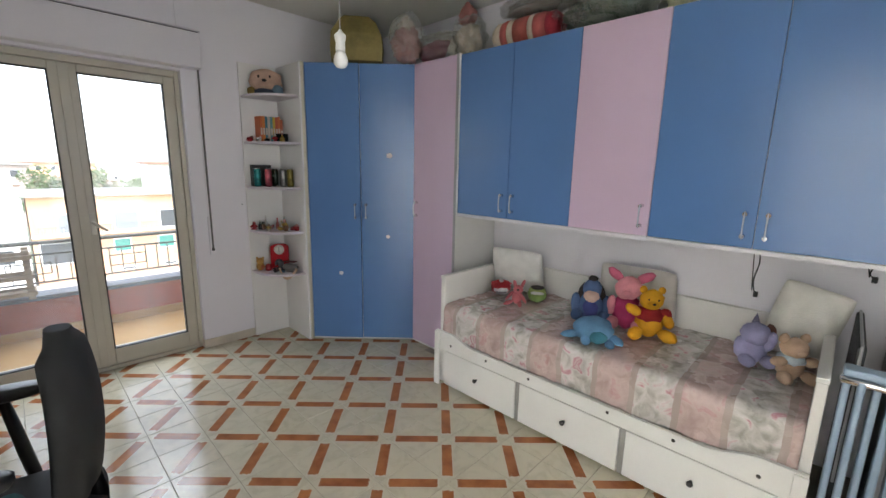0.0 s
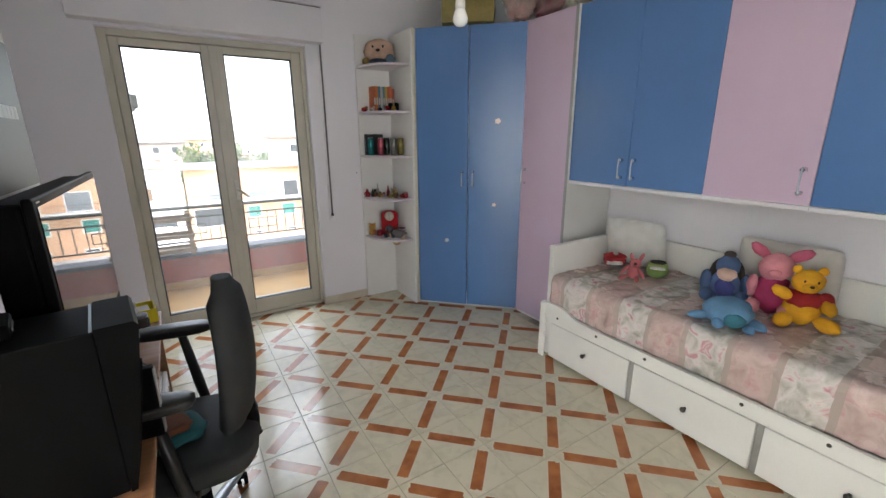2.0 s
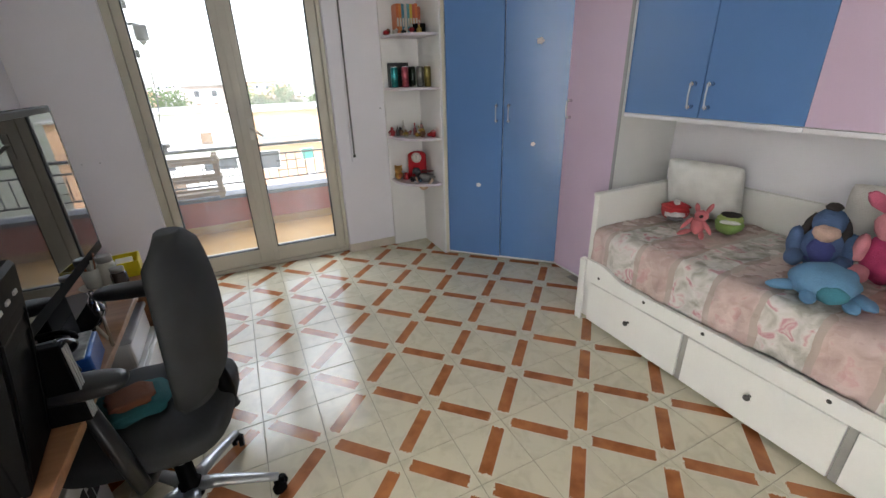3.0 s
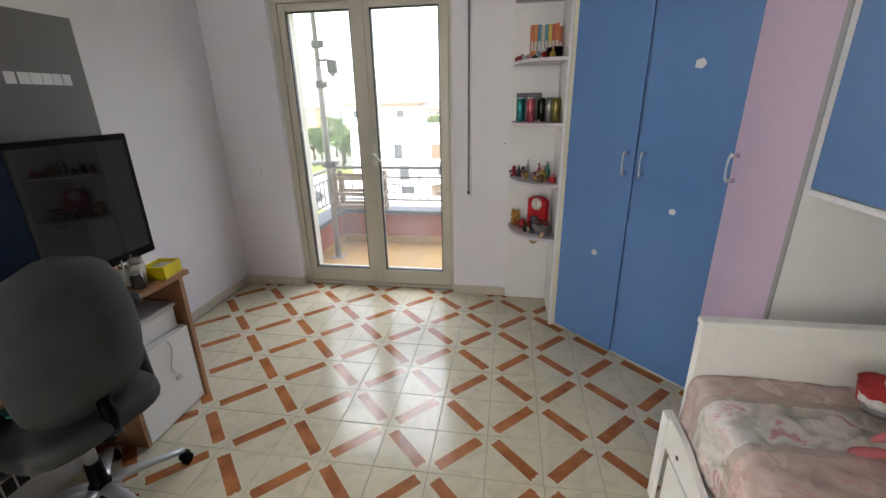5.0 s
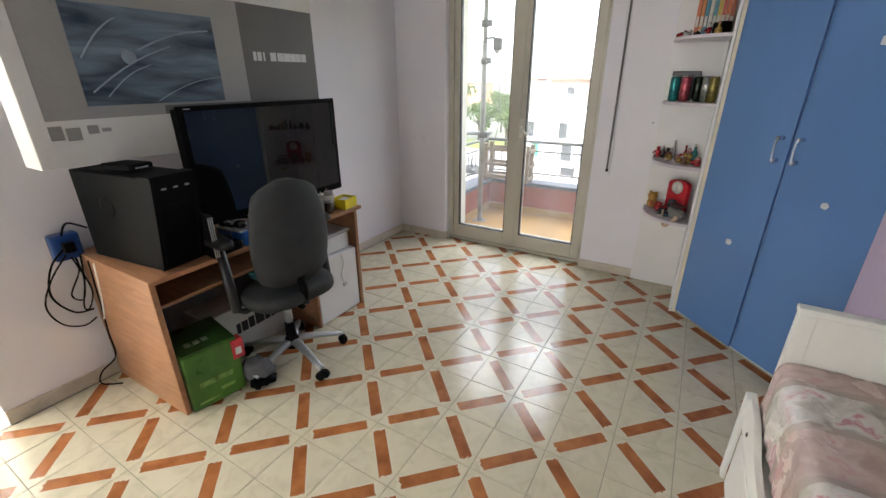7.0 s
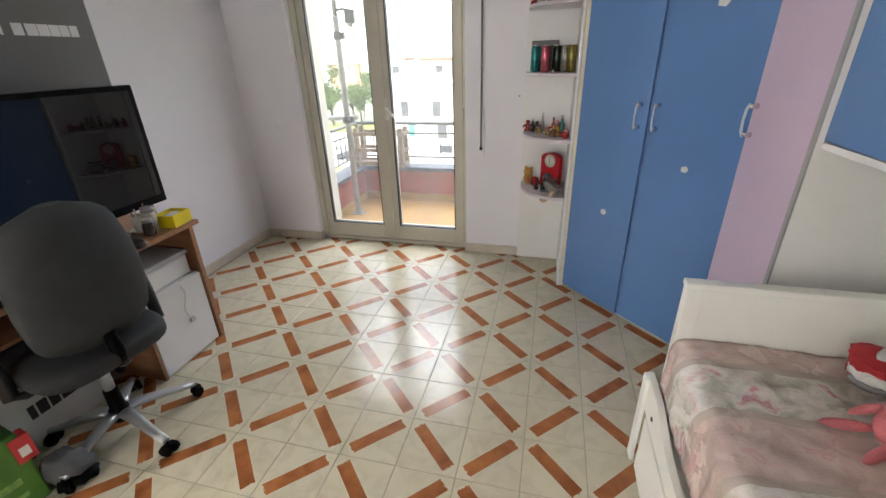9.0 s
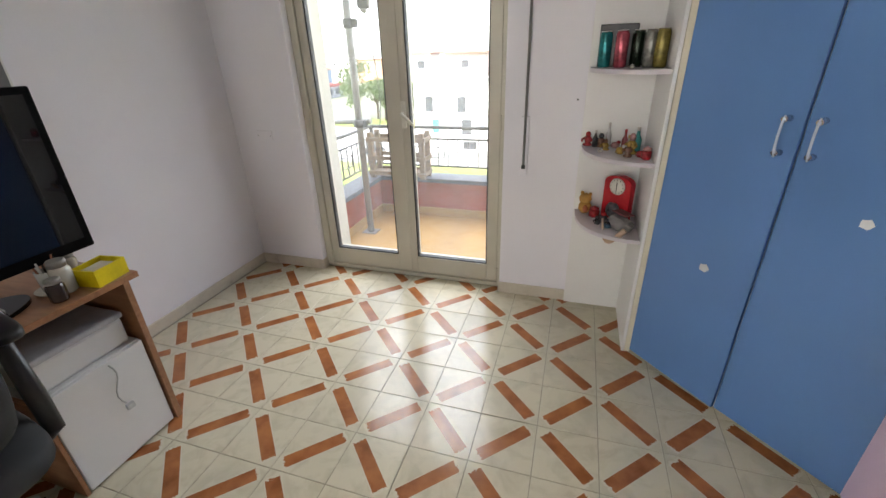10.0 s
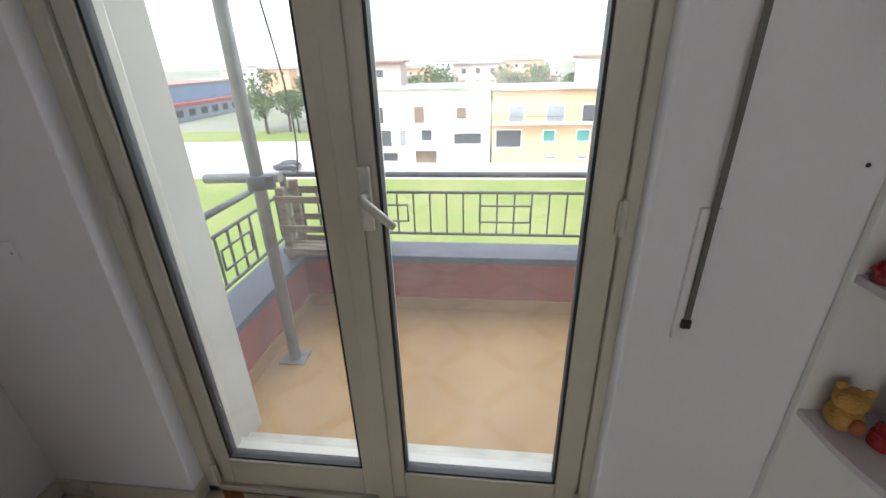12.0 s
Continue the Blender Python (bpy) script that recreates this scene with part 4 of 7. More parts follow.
for y in (-0.048, 0.0, 0.048):
    part("floor_slat", boxes((-0.29, 0.29, y - 0.02, y + 0.02, 0.042, 0.055), bevel=0.002), crate_wood, cr)

# telescopic pole wedged on the balcony, with clamps
galv = shader("galvanised_steel", (0.30, 0.30, 0.29), 0.45, 0.6, vary=0.15, scale=9)
pole = thing("support_pole", pose(-0.325, 4.80, BZ, 0, 0, 0), "grey steel support pole with clamps on a square foot", "pole")
part("foot_plate", boxes((-0.07, 0.07, -0.06, 0.06, 0.0, 0.008), bevel=0.002), galv, pole)
bm = bmesh.new()
lathe(bm, ((0.030, 0.008), (0.030, 1.92), (0.027, 1.93)), seg=16)
part("outer_tube", bm, galv, pole)
bm = bmesh.new()
lathe(bm, ((0.024, 1.90), (0.024, 3.45)), seg=16)
part("inner_tube", bm, galv, pole)
for z, w in ((1.01, 0.05), (1.77, 0.042), (2.12, 0.045)):
    bm = bmesh.new()
    lathe(bm, ((0.031, z - 0.035), (w, z - 0.03), (w, z + 0.03), (0.031, z + 0.035)), seg=14)
    box(bm, 0.03, 0.075, -0.02, 0.02, z - 0.03, z + 0.03, bevel=0.004)
    lathe(bm, ((0.008, 0.03), (0.008, 0.09), (0.014, 0.092), (0.014, 0.105)), (0, 0, z + 0.01), 10, axis="y")
    part("clamp", bm, M["iron"], pole)
bm = bmesh.new()
tube(bm, ((-0.30, 0.06, 1.01), (0.10, 0.02, 1.03)), 0.024, 10)
part("cross_tube", bm, galv, pole)
bm = bmesh.new()
tube(bm, [(0.08 - 0.235 * k / 10 + 0.05 * math.sin(k * 0.314), 0.03 + 0.058 * k, 1.86 - 0.098 * k - 0.10 * math.sin(k * 0.314)) for k in range(11)], 0.0045, 6)
hb = thing("hoist_block", pose(-0.215, 4.87, BZ + 1.93, 0, 0, 15), "small dark hoist block hanging on a bracket of the support pole", "hoist")
part("block", boxes((-0.045, 0.05, -0.035, 0.035, -0.06, 0.06), bevel=0.014), M["iron"], hb)
bmb = bmesh.new()
tube(bmb, ((-0.11, -0.055, 0.05), (-0.05, -0.02, 0.06), (0.0, 0.0, 0.055)), 0.012, 8)
part("bracket", bmb, M["iron"], hb)
bmb = bmesh.new()
lathe(bmb, ((0.018, -0.03), (0.024, -0.026), (0.024, 0.026), (0.018, 0.03)), (0.0, 0.0, -0.066), 12, axis="y")
part("pulley", bmb, galv, hb)
cable = solo("hanging_cable", bm, M["iron"], pose(-0.295, 4.84, BZ), "thin dark cable hanging beside the support pole to the railing", "cable")

# ---- outside: ground, road, houses ----
GZ = -13.1
grass = shader("meadow_grass", (0.15, 0.205, 0.035), 0.95, vary=0.3, scale=0.12, fine=3.0, bump=0.3, tint=(0.22, 0.23, 0.07))
earth = shader("far_fields", (0.17, 0.19, 0.12), 0.95, vary=0.25, scale=0.02, fine=0.4, bump=0.1, tint=(0.26, 0.25, 0.21))
concrete = shader("pale_road", (0.44, 0.435, 0.42), 0.9, vary=0.08, scale=0.3, fine=8)
M["w1"] = shader("white_render", (0.80, 0.79, 0.76), 0.9, vary=0.06, scale=0.4, fine=6)
M["w2"] = shader("orange_render", (0.66, 0.40, 0.24), 0.9, vary=0.08, scale=0.4, fine=6)
M["w3"] = shader("pale_pink_render", (0.46, 0.37, 0.32), 0.9, vary=0.08, scale=0.4, fine=6)
M["roof"] = shader("clay_roof", (0.34, 0.20, 0.15), 0.9, vary=0.15, scale=1.5, fine=10)
M["flat_roof"] = shader("grey_flat_roof", (0.38, 0.37, 0.35), 0.9, vary=0.12, scale=1)
M["shade_glass"] = shader("dark_window", (0.06, 0.065, 0.07), 0.6, vary=0.2)
M["green_shutter"] = shader("green_shutter", (0.06, 0.27, 0.22), 0.6)
M["blue_shutter"] = shader("grey_blue_shutter", (0.25, 0.27, 0.29), 0.6)
M["brown_shutter"] = shader("brown_shutter", (0.20, 0.13, 0.08), 0.6)
M["blue_sheet"] = shader("blue_cladding", (0.17, 0.25, 0.34), 0.6, vary=0.08, scale=0.3, fine=3)
M["red_sheet"] = shader("red_eave", (0.33, 0.10, 0.09), 0.7)
structure("ground", boxes((-1500, 1500, -1500, 1500, GZ - 1, GZ)), earth, "flat plain with fields and scattered buildings")
structure("meadow", boxes((-120, 120, 8, 57, GZ + 0.004, GZ + 0.03), (-120, -23, 86, 100, GZ + 0.004, GZ + 0.03)), grass, "bright green unmown grass lot")
structure("road", boxes((-200, 200, 57, 63.5, GZ + 0.004, GZ + 0.04), (-200, -23.2, 63.5, 86, GZ + 0.004, GZ + 0.04)), concrete, "pale sunlit street between the lot and the houses")
structure("pavement", boxes((-22, 40, 63.5, 66, GZ + 0.004, GZ + 0.16)), concrete, "pale concrete pavement")
structure("wall_below", boxes((-6, 9, 4.286, 4.325, GZ, -0.6)), M["outer_wall"])


def house(x0, x1, y0, depth, z1, wall, windows, balconies, roof, name="apartment_house", label="", storeys=3):
    h = thing(name, pose(x0, y0, GZ), label, "building")
    w, t = x1 - x0, z1 - GZ
    part("wall", boxes((0, w, 0, depth, 0, t)), wall, h)
    part("roof", boxes((-0.5, w + 0.5, -0.7, depth + 0.4, t, t + 0.35), bevel=0.05), roof, h)
    for x, z, ww, hh, m in windows:
        win = part("window", boxes((x - ww / 2 - 0.12, x + ww / 2 + 0.12, -0.06, 0.02, z - 0.12, z), (x - ww / 2 - 0.12, x - ww / 2, -0.06, 0.02, z, z + hh), (x + ww / 2, x + ww / 2 + 0.12, -0.06, 0.02, z, z + hh), (x - ww / 2 - 0.12, x + ww / 2 + 0.12, -0.06, 0.02, z + hh, z + hh + 0.12)), M["w1"], h)
        part("pane", boxes((x - ww / 2, x + ww / 2, -0.03, -0.005, z, z + hh)), m, win)
    for bx0, bx1, z in balconies:
        b = part("balcony", boxes((bx0, bx1, -1.2, 0, z - 0.18, z)), M["w1"], h)
        bm = boxes((bx0, bx1, -1.2, -1.16, z + 0.92, z + 0.98), (bx0, bx1, -1.2, -1.16, z + 0.06, z + 0.10))
        k = bx0
        while k < bx1:
            box(bm, k, k + 0.04, -1.2, -1.16, z, z + 0.95)
            k += 0.28
        part("railing", bm, M["iron"], b)
    return h


S1, S2 = 2.35, 6.0
white_house = house(-23, 0.6, 66, 11, -2.4, M["w1"],
      ((2.0, S2 + 0.1, 1.3, 2.3, M["shade_glass"]), (7.2, S2 + 0.1, 1.3, 2.3, M["shade_glass"]), (13.2, S2 + 0.1, 1.5, 2.3, M["brown_shutter"]), (19.4, S2 + 0.6, 1.4, 1.6, M["brown_shutter"]),
       (3.0, S1 + 0.6, 1.2, 2.1, M["green_shutter"]), (8.0, S1 + 0.4, 1.6, 2.3, M["shade_glass"]), (10.6, S1 + 0.4, 1.0, 2.3, M["blue_shutter"]), (14.2, S1 + 1.2, 1.5, 1.5, M["shade_glass"]), (20.3, S1 + 0.7, 4.0, 1.5, M["shade_glass"]),
       (8.5, 0.5, 2.2, 1.2, M["shade_glass"]), (14.0, 0.2, 3.2, 1.8, M["brown_shutter"])),
      ((6.0, 11.0, S1 + 0.15), (11.6, 17.3, S1 + 0.15), (11.6, 17.0, S2), (18.0, 22.9, S2)), M["flat_roof"], label="white rendered apartment house with balconies and a flat roof")
orange_house = house(0.9, 19.5, 66, 11, -2.7, M["w2"],
      ((3.4, S2 + 0.1, 2.0, 2.2, M["blue_shutter"]), (8.9, S2 + 0.1, 2.4, 2.2, M["blue_shutter"]), (13.6, S2 + 0.1, 2.0, 2.2, M["shade_glass"]),
       (2.4, S1 + 0.2, 3.6, 2.4, M["shade_glass"]), (8.2, S1 + 1.0, 1.6, 1.5, M["green_shutter"]), (13.0, S1 + 1.0, 1.7, 1.5, M["green_shutter"]), (8.6, 0.9, 1.4, 0.25, M["shade_glass"]), (13.2, 0.9, 1.4, 0.25, M["shade_glass"])),
      ((0.6, 12.0, S2), (12.4, 18.4, S2)), M["flat_roof"], label="orange and white apartment house with green shutters")
for h, w, zs in ((white_house, 23.6, (S1 - 0.25, S2 - 0.3)), (orange_house, 18.6, (S2 - 0.3,))):
    for z in zs:
        part("storey_band", boxes((0.02, w - 0.02, -0.30, -0.001, z, z + 0.28)), M["w1"], h, "white band between storeys")
for x in (5.6, 11.3, 17.6):
    part("pilaster", boxes((x - 0.22, x + 0.22, -0.24, -0.002, 0.0, S2 - 0.31)), M["w1"], white_house)
# rooftop rooms
for x, w, m in ((-19.5, 6.5, M["w3"]), (-25, 3, M["w1"]), (13.5, 6.0, M["w1"])):
    house(x, x + w, 70, 5, 1.2, m, ((w / 2, 14.0 - 1.7, 1.2, 1.1, M["shade_glass"]),), (), M["roof"], "rooftop_room", "small rendered room on an apartment roof")
# farther houses
r2 = random.Random(11)
for k in range(26):
    y = r2.uniform(105, 330)
    x = r2.uniform(-0.95, 0.75) * y
    if x < -50 and y < 190:
        continue
    w, top = r2.uniform(10, 24), GZ + r2.choice((8.5, 10.5, 11.8, 13.3))
    n = int(w // 4)
    house(x, x + w, y, 10, top, r2.choice((M["w1"], M["w1"], M["w3"], M["w2"])), [(3 + 4 * q, top - GZ - 2.6, 1.3, 1.5, M["shade_glass"]) for q in range(n)] + [(3 + 4 * q, top - GZ - 5.6, 1.3, 1.5, M["brown_shutter"]) for q in range(n)], (), r2.choice((M["roof"], M["flat_roof"], M["roof"])), "house", "distant rendered house with a low roof")
# blue-clad shed with a red-roofed lean-to
sh2 = thing("industrial_shed", pose(-92, 104, GZ, 0, 0, 90), "long blue-clad shed with a red-roofed lean-to", "building")
part("wall", boxes((0, 52, 0, 24, 0, 9.6)), M["blue_sheet"], sh2)
part("roof", boxes((-0.4, 52.4, -0.4, 24.4, 9.6, 9.95)), M["roof"], sh2)
part("lean_to", boxes((0, 52, -4, -0.01, 0, 4.0)), M["blue_shutter"], sh2)
part("lean_to_roof", boxes((-0.3, 52.3, -4.6, -0.01, 4.01, 5.0)), M["red_sheet"], sh2)
for k in range(9):
    part("shed_window", boxes((2 + 5.6 * k, 5 + 5.6 * k, -4.06, -4.0, 1.2, 3.2)), M["shade_glass"], sh2)

# trees
leaf = shader("foliage", (0.12, 0.17, 0.06), 0.9, vary=0.35, scale=0.5, fine=4, bump=0.1, tint=(0.055, 0.09, 0.03))
bark = shader("bark", (0.10, 0.075, 0.05), 0.95)


def tree(m, seed, spread=3.4, height=9.0, lobes=9, leaves=520):
    r = random.Random(seed)
    tr = thing("tree", m, "leafy green tree with an uneven crown", "tree")
    bm = bmesh.new()
    tube(bm, ((0, 0, 0), (0.1, 0, height * 0.25), (0.0, 0.1, height * 0.5), (0.1, 0.1, height * 0.75)), (0.28, 0.22, 0.15, 0.06), 8)
    for q in range(4):
        a = q * 1.6 + r.random()
        tube(bm, ((0, 0, height * 0.35), (math.cos(a) * spread * 0.3, math.sin(a) * spread * 0.3, height * 0.55), (math.cos(a) * spread * 0.6, math.sin(a) * spread * 0.6, height * 0.7)), (0.13, 0.08, 0.03), 6)
    part("trunk", bm, bark, tr)
    verts, faces = [], []
    centres = [(r.uniform(-1, 1) * spread * 0.6, r.uniform(-1, 1) * spread * 0.6, height * r.uniform(0.45, 0.88), r.uniform(0.3, 0.55) * spread) for q in range(lobes)]
    for q in range(leaves):
        cx, cy, cz, cr2 = r.choice(centres)
        v = Vector((r.gauss(0, 1), r.gauss(0, 1), r.gauss(0, 0.8))).normalized() * cr2 * r.uniform(0.6, 1.05)
        p = Vector((cx, cy, cz)) + v
        s = r.uniform(0.18, 0.42)
        u = Vector((r.gauss(0, 1), r.gauss(0, 1), r.gauss(0, 1))).normalized()
        w = u.cross(Vector((0.3, 0.5, 0.8))).normalized()
        n = len(verts)
        verts += [p + u * s, p + w * s * 0.8, p - u * s, p - w * s * 0.8, p + u.cross(w) * s * 0.5]
        faces += [(n, n + 1, n + 4), (n + 1, n + 2, n + 4), (n + 2, n + 3, n + 4), (n + 3, n, n + 4)]
    me = bpy.data.meshes.new("crown")
    me.from_pydata([tuple(v) for v in verts], [], faces)
    me.materials.append(leaf)
    ob = new("crown", me)
    ob.parent = tr
    return tr


trees = [tree(pose(-33, 100, GZ), 1), tree(pose(-48, 118, GZ), 2, 4.2, 10.0, 11, 640)]
r3 = random.Random(5)
for k, (x, y) in enumerate(((-52, 112), (-28, 97), (-40, 104), (-70, 170), (-30, 180), (3, 112), (8, 150), (14, 108), (-8, 122), (-14, 160), (25, 118), (30, 170), (-60, 210), (-5, 240), (-36, 93), (-85, 200), (-50, 96), (-46, 99), (-43, 97))):
    copy_thing(trees[k % 2], pose(x, y, GZ, 0, 0, r3.uniform(0, 360)))
# taller trees that rise behind the roofs
high = tree(pose(-13, 96, GZ), 7, 4.6, 14.0, 13, 900)
for x, y in ((-9.5, 99), (4.5, 95), (7.5, 98), (11.5, 97), (-53, 101)):
    copy_thing(high, pose(x, y, GZ, 0, 0, r3.uniform(0, 360)))

# parked car by the street
car = thing("car", pose(-29.5, 62.0, GZ + 0.04), "dark grey parked hatchback car at the roadside", "car")
dark = shader("car_paint", (0.03, 0.032, 0.036), 0.25, coat=0.6)
bm = bmesh.new()
secs = ((-2.0, 0.30, 0.72, 0.60), (-1.8, 0.25, 0.85, 0.78), (-0.9, 0.22, 0.95, 0.82), (0.8, 0.22, 1.0, 0.82), (1.7, 0.25, 0.95, 0.80), (2.0, 0.32, 0.80, 0.70))
skin(bm, [ring(bm, ((x, -w, a), (x, w, a), (x, w, b * 0.8), (x, w * 0.93, b), (x, -w * 0.93, b), (x, -w, b * 0.8))) for x, a, b, w in secs])
part("body", bm, dark, car)
bm = bmesh.new()
skin(bm, [ring(bm, ((x, -w, 0.9), (x, w, 0.9), (x, w * 0.85, z), (x, -w * 0.85, z))) for x, w, z in ((-1.1, 0.74, 0.95), (-0.4, 0.74, 1.40), (0.9, 0.74, 1.45), (1.8, 0.72, 1.0))])
part("cabin", bm, M["shade_glass"], car, "dark glazed cabin")
for x in (-1.25, 1.25):
    for y in (-0.74, 0.74):
        bm = bmesh.new()
        lathe(bm, ((0.30, -0.09), (0.32, -0.07), (0.32, 0.07), (0.30, 0.09)), (x, y, 0.32), 18, axis="y")
        part("wheel", bm, M["gasket"], car)


# ---- things on the daybed ----
def dye(name, c, rough=0.85, **k):
    return shader(name, c, rough, vary=k.pop("vary", 0.14), scale=k.pop("scale", 12), fine=k.pop("fine", 190), bump=k.pop("bump", 0.45), **k)


def cushion(name, m, w, h, t, mat, label, category="pillow"):
    """A soft stuffed pillow standing on its lower edge: w along x, h up, t thick along y."""
    bm = bmesh.new()
    n = 22
    sides = []
    for s in (-1, 1):
        grid = []
        for i in range(n + 1):
            row = []
            for j in range(n + 1):
                u, v = 2 * i / n - 1, 2 * j / n - 1
                puff = (max(1 - abs(u) ** 2.6, 0) * max(1 - abs(v) ** 2.6, 0)) ** 0.55
                pin = 1 - 0.05 * (1 - abs(v) ** 2) * abs(u) ** 2, 1 - 0.05 * (1 - abs(u) ** 2) * abs(v) ** 2
                wr = 0.010 * noise.noise(Vector((u * 3, v * 3, s * 2.0 + w)))
                rd = 1 - 0.10 * (abs(u) * abs(v)) ** 3
                row.append(bm.verts.new((u * w / 2 * pin[0] * rd, s * (puff * t / 2 + 0.002) + wr * puff, h / 2 + v * h / 2 * pin[1] * rd)))
            grid.append(row)
        skin(bm, grid, closed=False)
        sides.append(grid)
    a, b = sides
    edge = lambda g: [g[0][j] for j in range(n)] + [g[i][n] for i in range(n)] + [g[n][j] for j in range(n, 0, -1)] + [g[i][0] for i in range(n, 0, -1)]
    skin(bm, [edge(a), edge(b)], caps=False)
    return solo(name, bm, mat, m, label, category)


BEDZ = 0.628
cotton = dye("greige_cotton", (0.60, 0.57, 0.53), vary=0.06)
cushion("pillow", pose(2.82, 1.88, BEDZ, -14, 0, 96), 0.46, 0.37, 0.13, dye("grey_white_cotton", (0.66, 0.65, 0.63), vary=0.06), "square off-white pillow leaning on the daybed back")
cushion("pillow", pose(2.90, 1.00, BEDZ, -10, 0, 92), 0.50, 0.37, 0.10, cotton, "greige pillow behind the soft toys on the daybed")
cushion("pillow", pose(2.87, 0.195, BEDZ + 0.02, -10, -12, 90), 0.30, 0.42, 0.12, dye("cream_cotton", (0.78, 0.76, 0.70), vary=0.05), "cream pillow slumped against the daybed end")


def toy(name, m, lumps, mats, label, size=1.0):
    """A soft toy as one stuffed shape: lumps of (centre, radii, material index, turn)."""
    bm = bmesh.new()
    g = size
    for c, r, k, *t in lumps:
        blob(bm, [g * q for q in c], [g * q for q in r], k, t[0] if t else (0, 0, 0), 18, 0.14)
    return solo(name, bm, mats, m, label, "soft toy", "soft toys on the bed")


blue1, blue2, violet, muzzle = dye("denim_plush", (0.075, 0.13, 0.27)), dye("sky_plush", (0.13, 0.28, 0.46)), dye("violet_plush", (0.34, 0.33, 0.52)), dye("beige_plush", (0.55, 0.37, 0.30))
yellow, red, magenta, rosy = dye("yellow_plush", (0.75, 0.38, 0.012)), dye("red_cloth", (0.34, 0.012, 0.015)), dye("magenta_plush", (0.42, 0.035, 0.13)), dye("rose_plush", (0.66, 0.26, 0.30))
sand, dark_mane, white_p, green_p = dye("sand_plush", (0.52, 0.36, 0.25)), dye("dark_plush", (0.03, 0.022, 0.02)), dye("white_plush", (0.68, 0.68, 0.68)), dye("green_plush", (0.22, 0.33, 0.09))
# toys look towards -x in the room: local -y is their front
toy("plush_donkey", pose(2.62, 1.19, BEDZ, 0, 0, -68), (((0, 0, 0.11), (0.10, 0.09, 0.115), 0), ((0, -0.05, 0.10), (0.065, 0.05, 0.075), 3), ((0, -0.02, 0.245), (0.070, 0.070, 0.075), 0), ((0, -0.075, 0.205), (0.055, 0.05, 0.045), 1),
    ((-0.075, -0.02, 0.215), (0.022, 0.02, 0.075), 2, (0, 14, 0)), ((0.075, -0.02, 0.205), (0.022, 0.02, 0.08), 2, (0, -14, 0)), ((0, 0.0, 0.32), (0.035, 0.05, 0.022), 2),
    ((-0.095, -0.06, 0.05), (0.042, 0.075, 0.045), 0), ((0.095, -0.06, 0.05), (0.042, 0.075, 0.045), 0), ((-0.11, -0.03, 0.13), (0.035, 0.04, 0.08), 0), ((0.11, -0.03, 0.13), (0.035, 0.04, 0.08), 0)),
    (blue1, muzzle, dark_mane, dye("deep_blue_plush", (0.06, 0.07, 0.25))), "blue plush donkey with a beige muzzle sitting on the bed", 0.87)
toy("plush_pig", pose(2.68, 0.985, BEDZ, 0, 0, -72), (((0, 0, 0.11), (0.095, 0.085, 0.12), 0), ((0, -0.01, 0.275), (0.090, 0.08, 0.085), 1), ((0, -0.085, 0.26), (0.030, 0.02, 0.022), 1), ((-0.09, 0.0, 0.365), (0.062, 0.018, 0.032), 2, (0, 40, 0)), ((0.10, 0.0, 0.360), (0.065, 0.018, 0.034), 2, (0, -30, 0)),
    ((-0.08, -0.09, 0.04), (0.042, 0.075, 0.040), 1), ((0.08, -0.09, 0.04), (0.042, 0.075, 0.040), 1), ((0.10, -0.03, 0.15), (0.03, 0.04, 0.07), 1), ((-0.10, -0.03, 0.15), (0.03, 0.04, 0.07), 1)),
    (magenta, rosy, dye("deep_rose_plush", (0.55, 0.12, 0.20))), "pink plush piglet in magenta sitting on the bed", 0.90)
toy("plush_bear", pose(2.63, 0.83, BEDZ, 0, 0, -62), (((0, 0, 0.09), (0.095, 0.085, 0.095), 0), ((0, 0, 0.155), (0.100, 0.085, 0.062), 1), ((0, -0.01, 0.275), (0.082, 0.075, 0.075), 0), ((0, -0.075, 0.255), (0.038, 0.032, 0.030), 0), ((0, -0.108, 0.268), (0.012, 0.009, 0.008), 2), ((-0.032, -0.078, 0.292), (0.006, 0.005, 0.008), 2), ((0.032, -0.078, 0.292), (0.006, 0.005, 0.008), 2),
    ((-0.062, 0.0, 0.345), (0.026, 0.016, 0.028), 0), ((0.062, 0.0, 0.345), (0.026, 0.016, 0.028), 0), ((-0.105, -0.11, 0.042), (0.048, 0.085, 0.042), 0, (0, 0, -25)), ((0.105, -0.11, 0.042), (0.048, 0.085, 0.042), 0, (0, 0, 25)),
    ((0.115, -0.03, 0.13), (0.038, 0.05, 0.06), 0, (0, -25, 0)), ((-0.125, -0.05, 0.20), (0.060, 0.036, 0.036), 0, (0, 30, 0)), ((0.10, -0.01, 0.17), (0.042, 0.05, 0.045), 1), ((-0.09, -0.01, 0.175), (0.045, 0.05, 0.042), 1)),
    (yellow, red, dark_mane), "yellow plush bear in a red shirt sitting on the bed", 0.81)
toy("plush_dog", pose(2.34, 1.04, BEDZ - 0.012, 0, 0, -60), (((0, 0, 0.075), (0.125, 0.11, 0.080), 0), ((0.02, -0.10, 0.055), (0.055, 0.035, 0.040), 1), ((-0.135, -0.02, 0.035), (0.075, 0.032, 0.024), 0, (0, 0, 25)), ((0.13, -0.06, 0.035), (0.035, 0.075, 0.022), 0, (0, 0, 20)), ((-0.055, -0.10, 0.03), (0.03, 0.05, 0.028), 0), ((0.09, -0.10, 0.02), (0.03, 0.055, 0.024), 0)),
    (blue2, dye("teal_plush", (0.05, 0.20, 0.26))), "sky-blue round plush toy lying on the bed", 0.9)
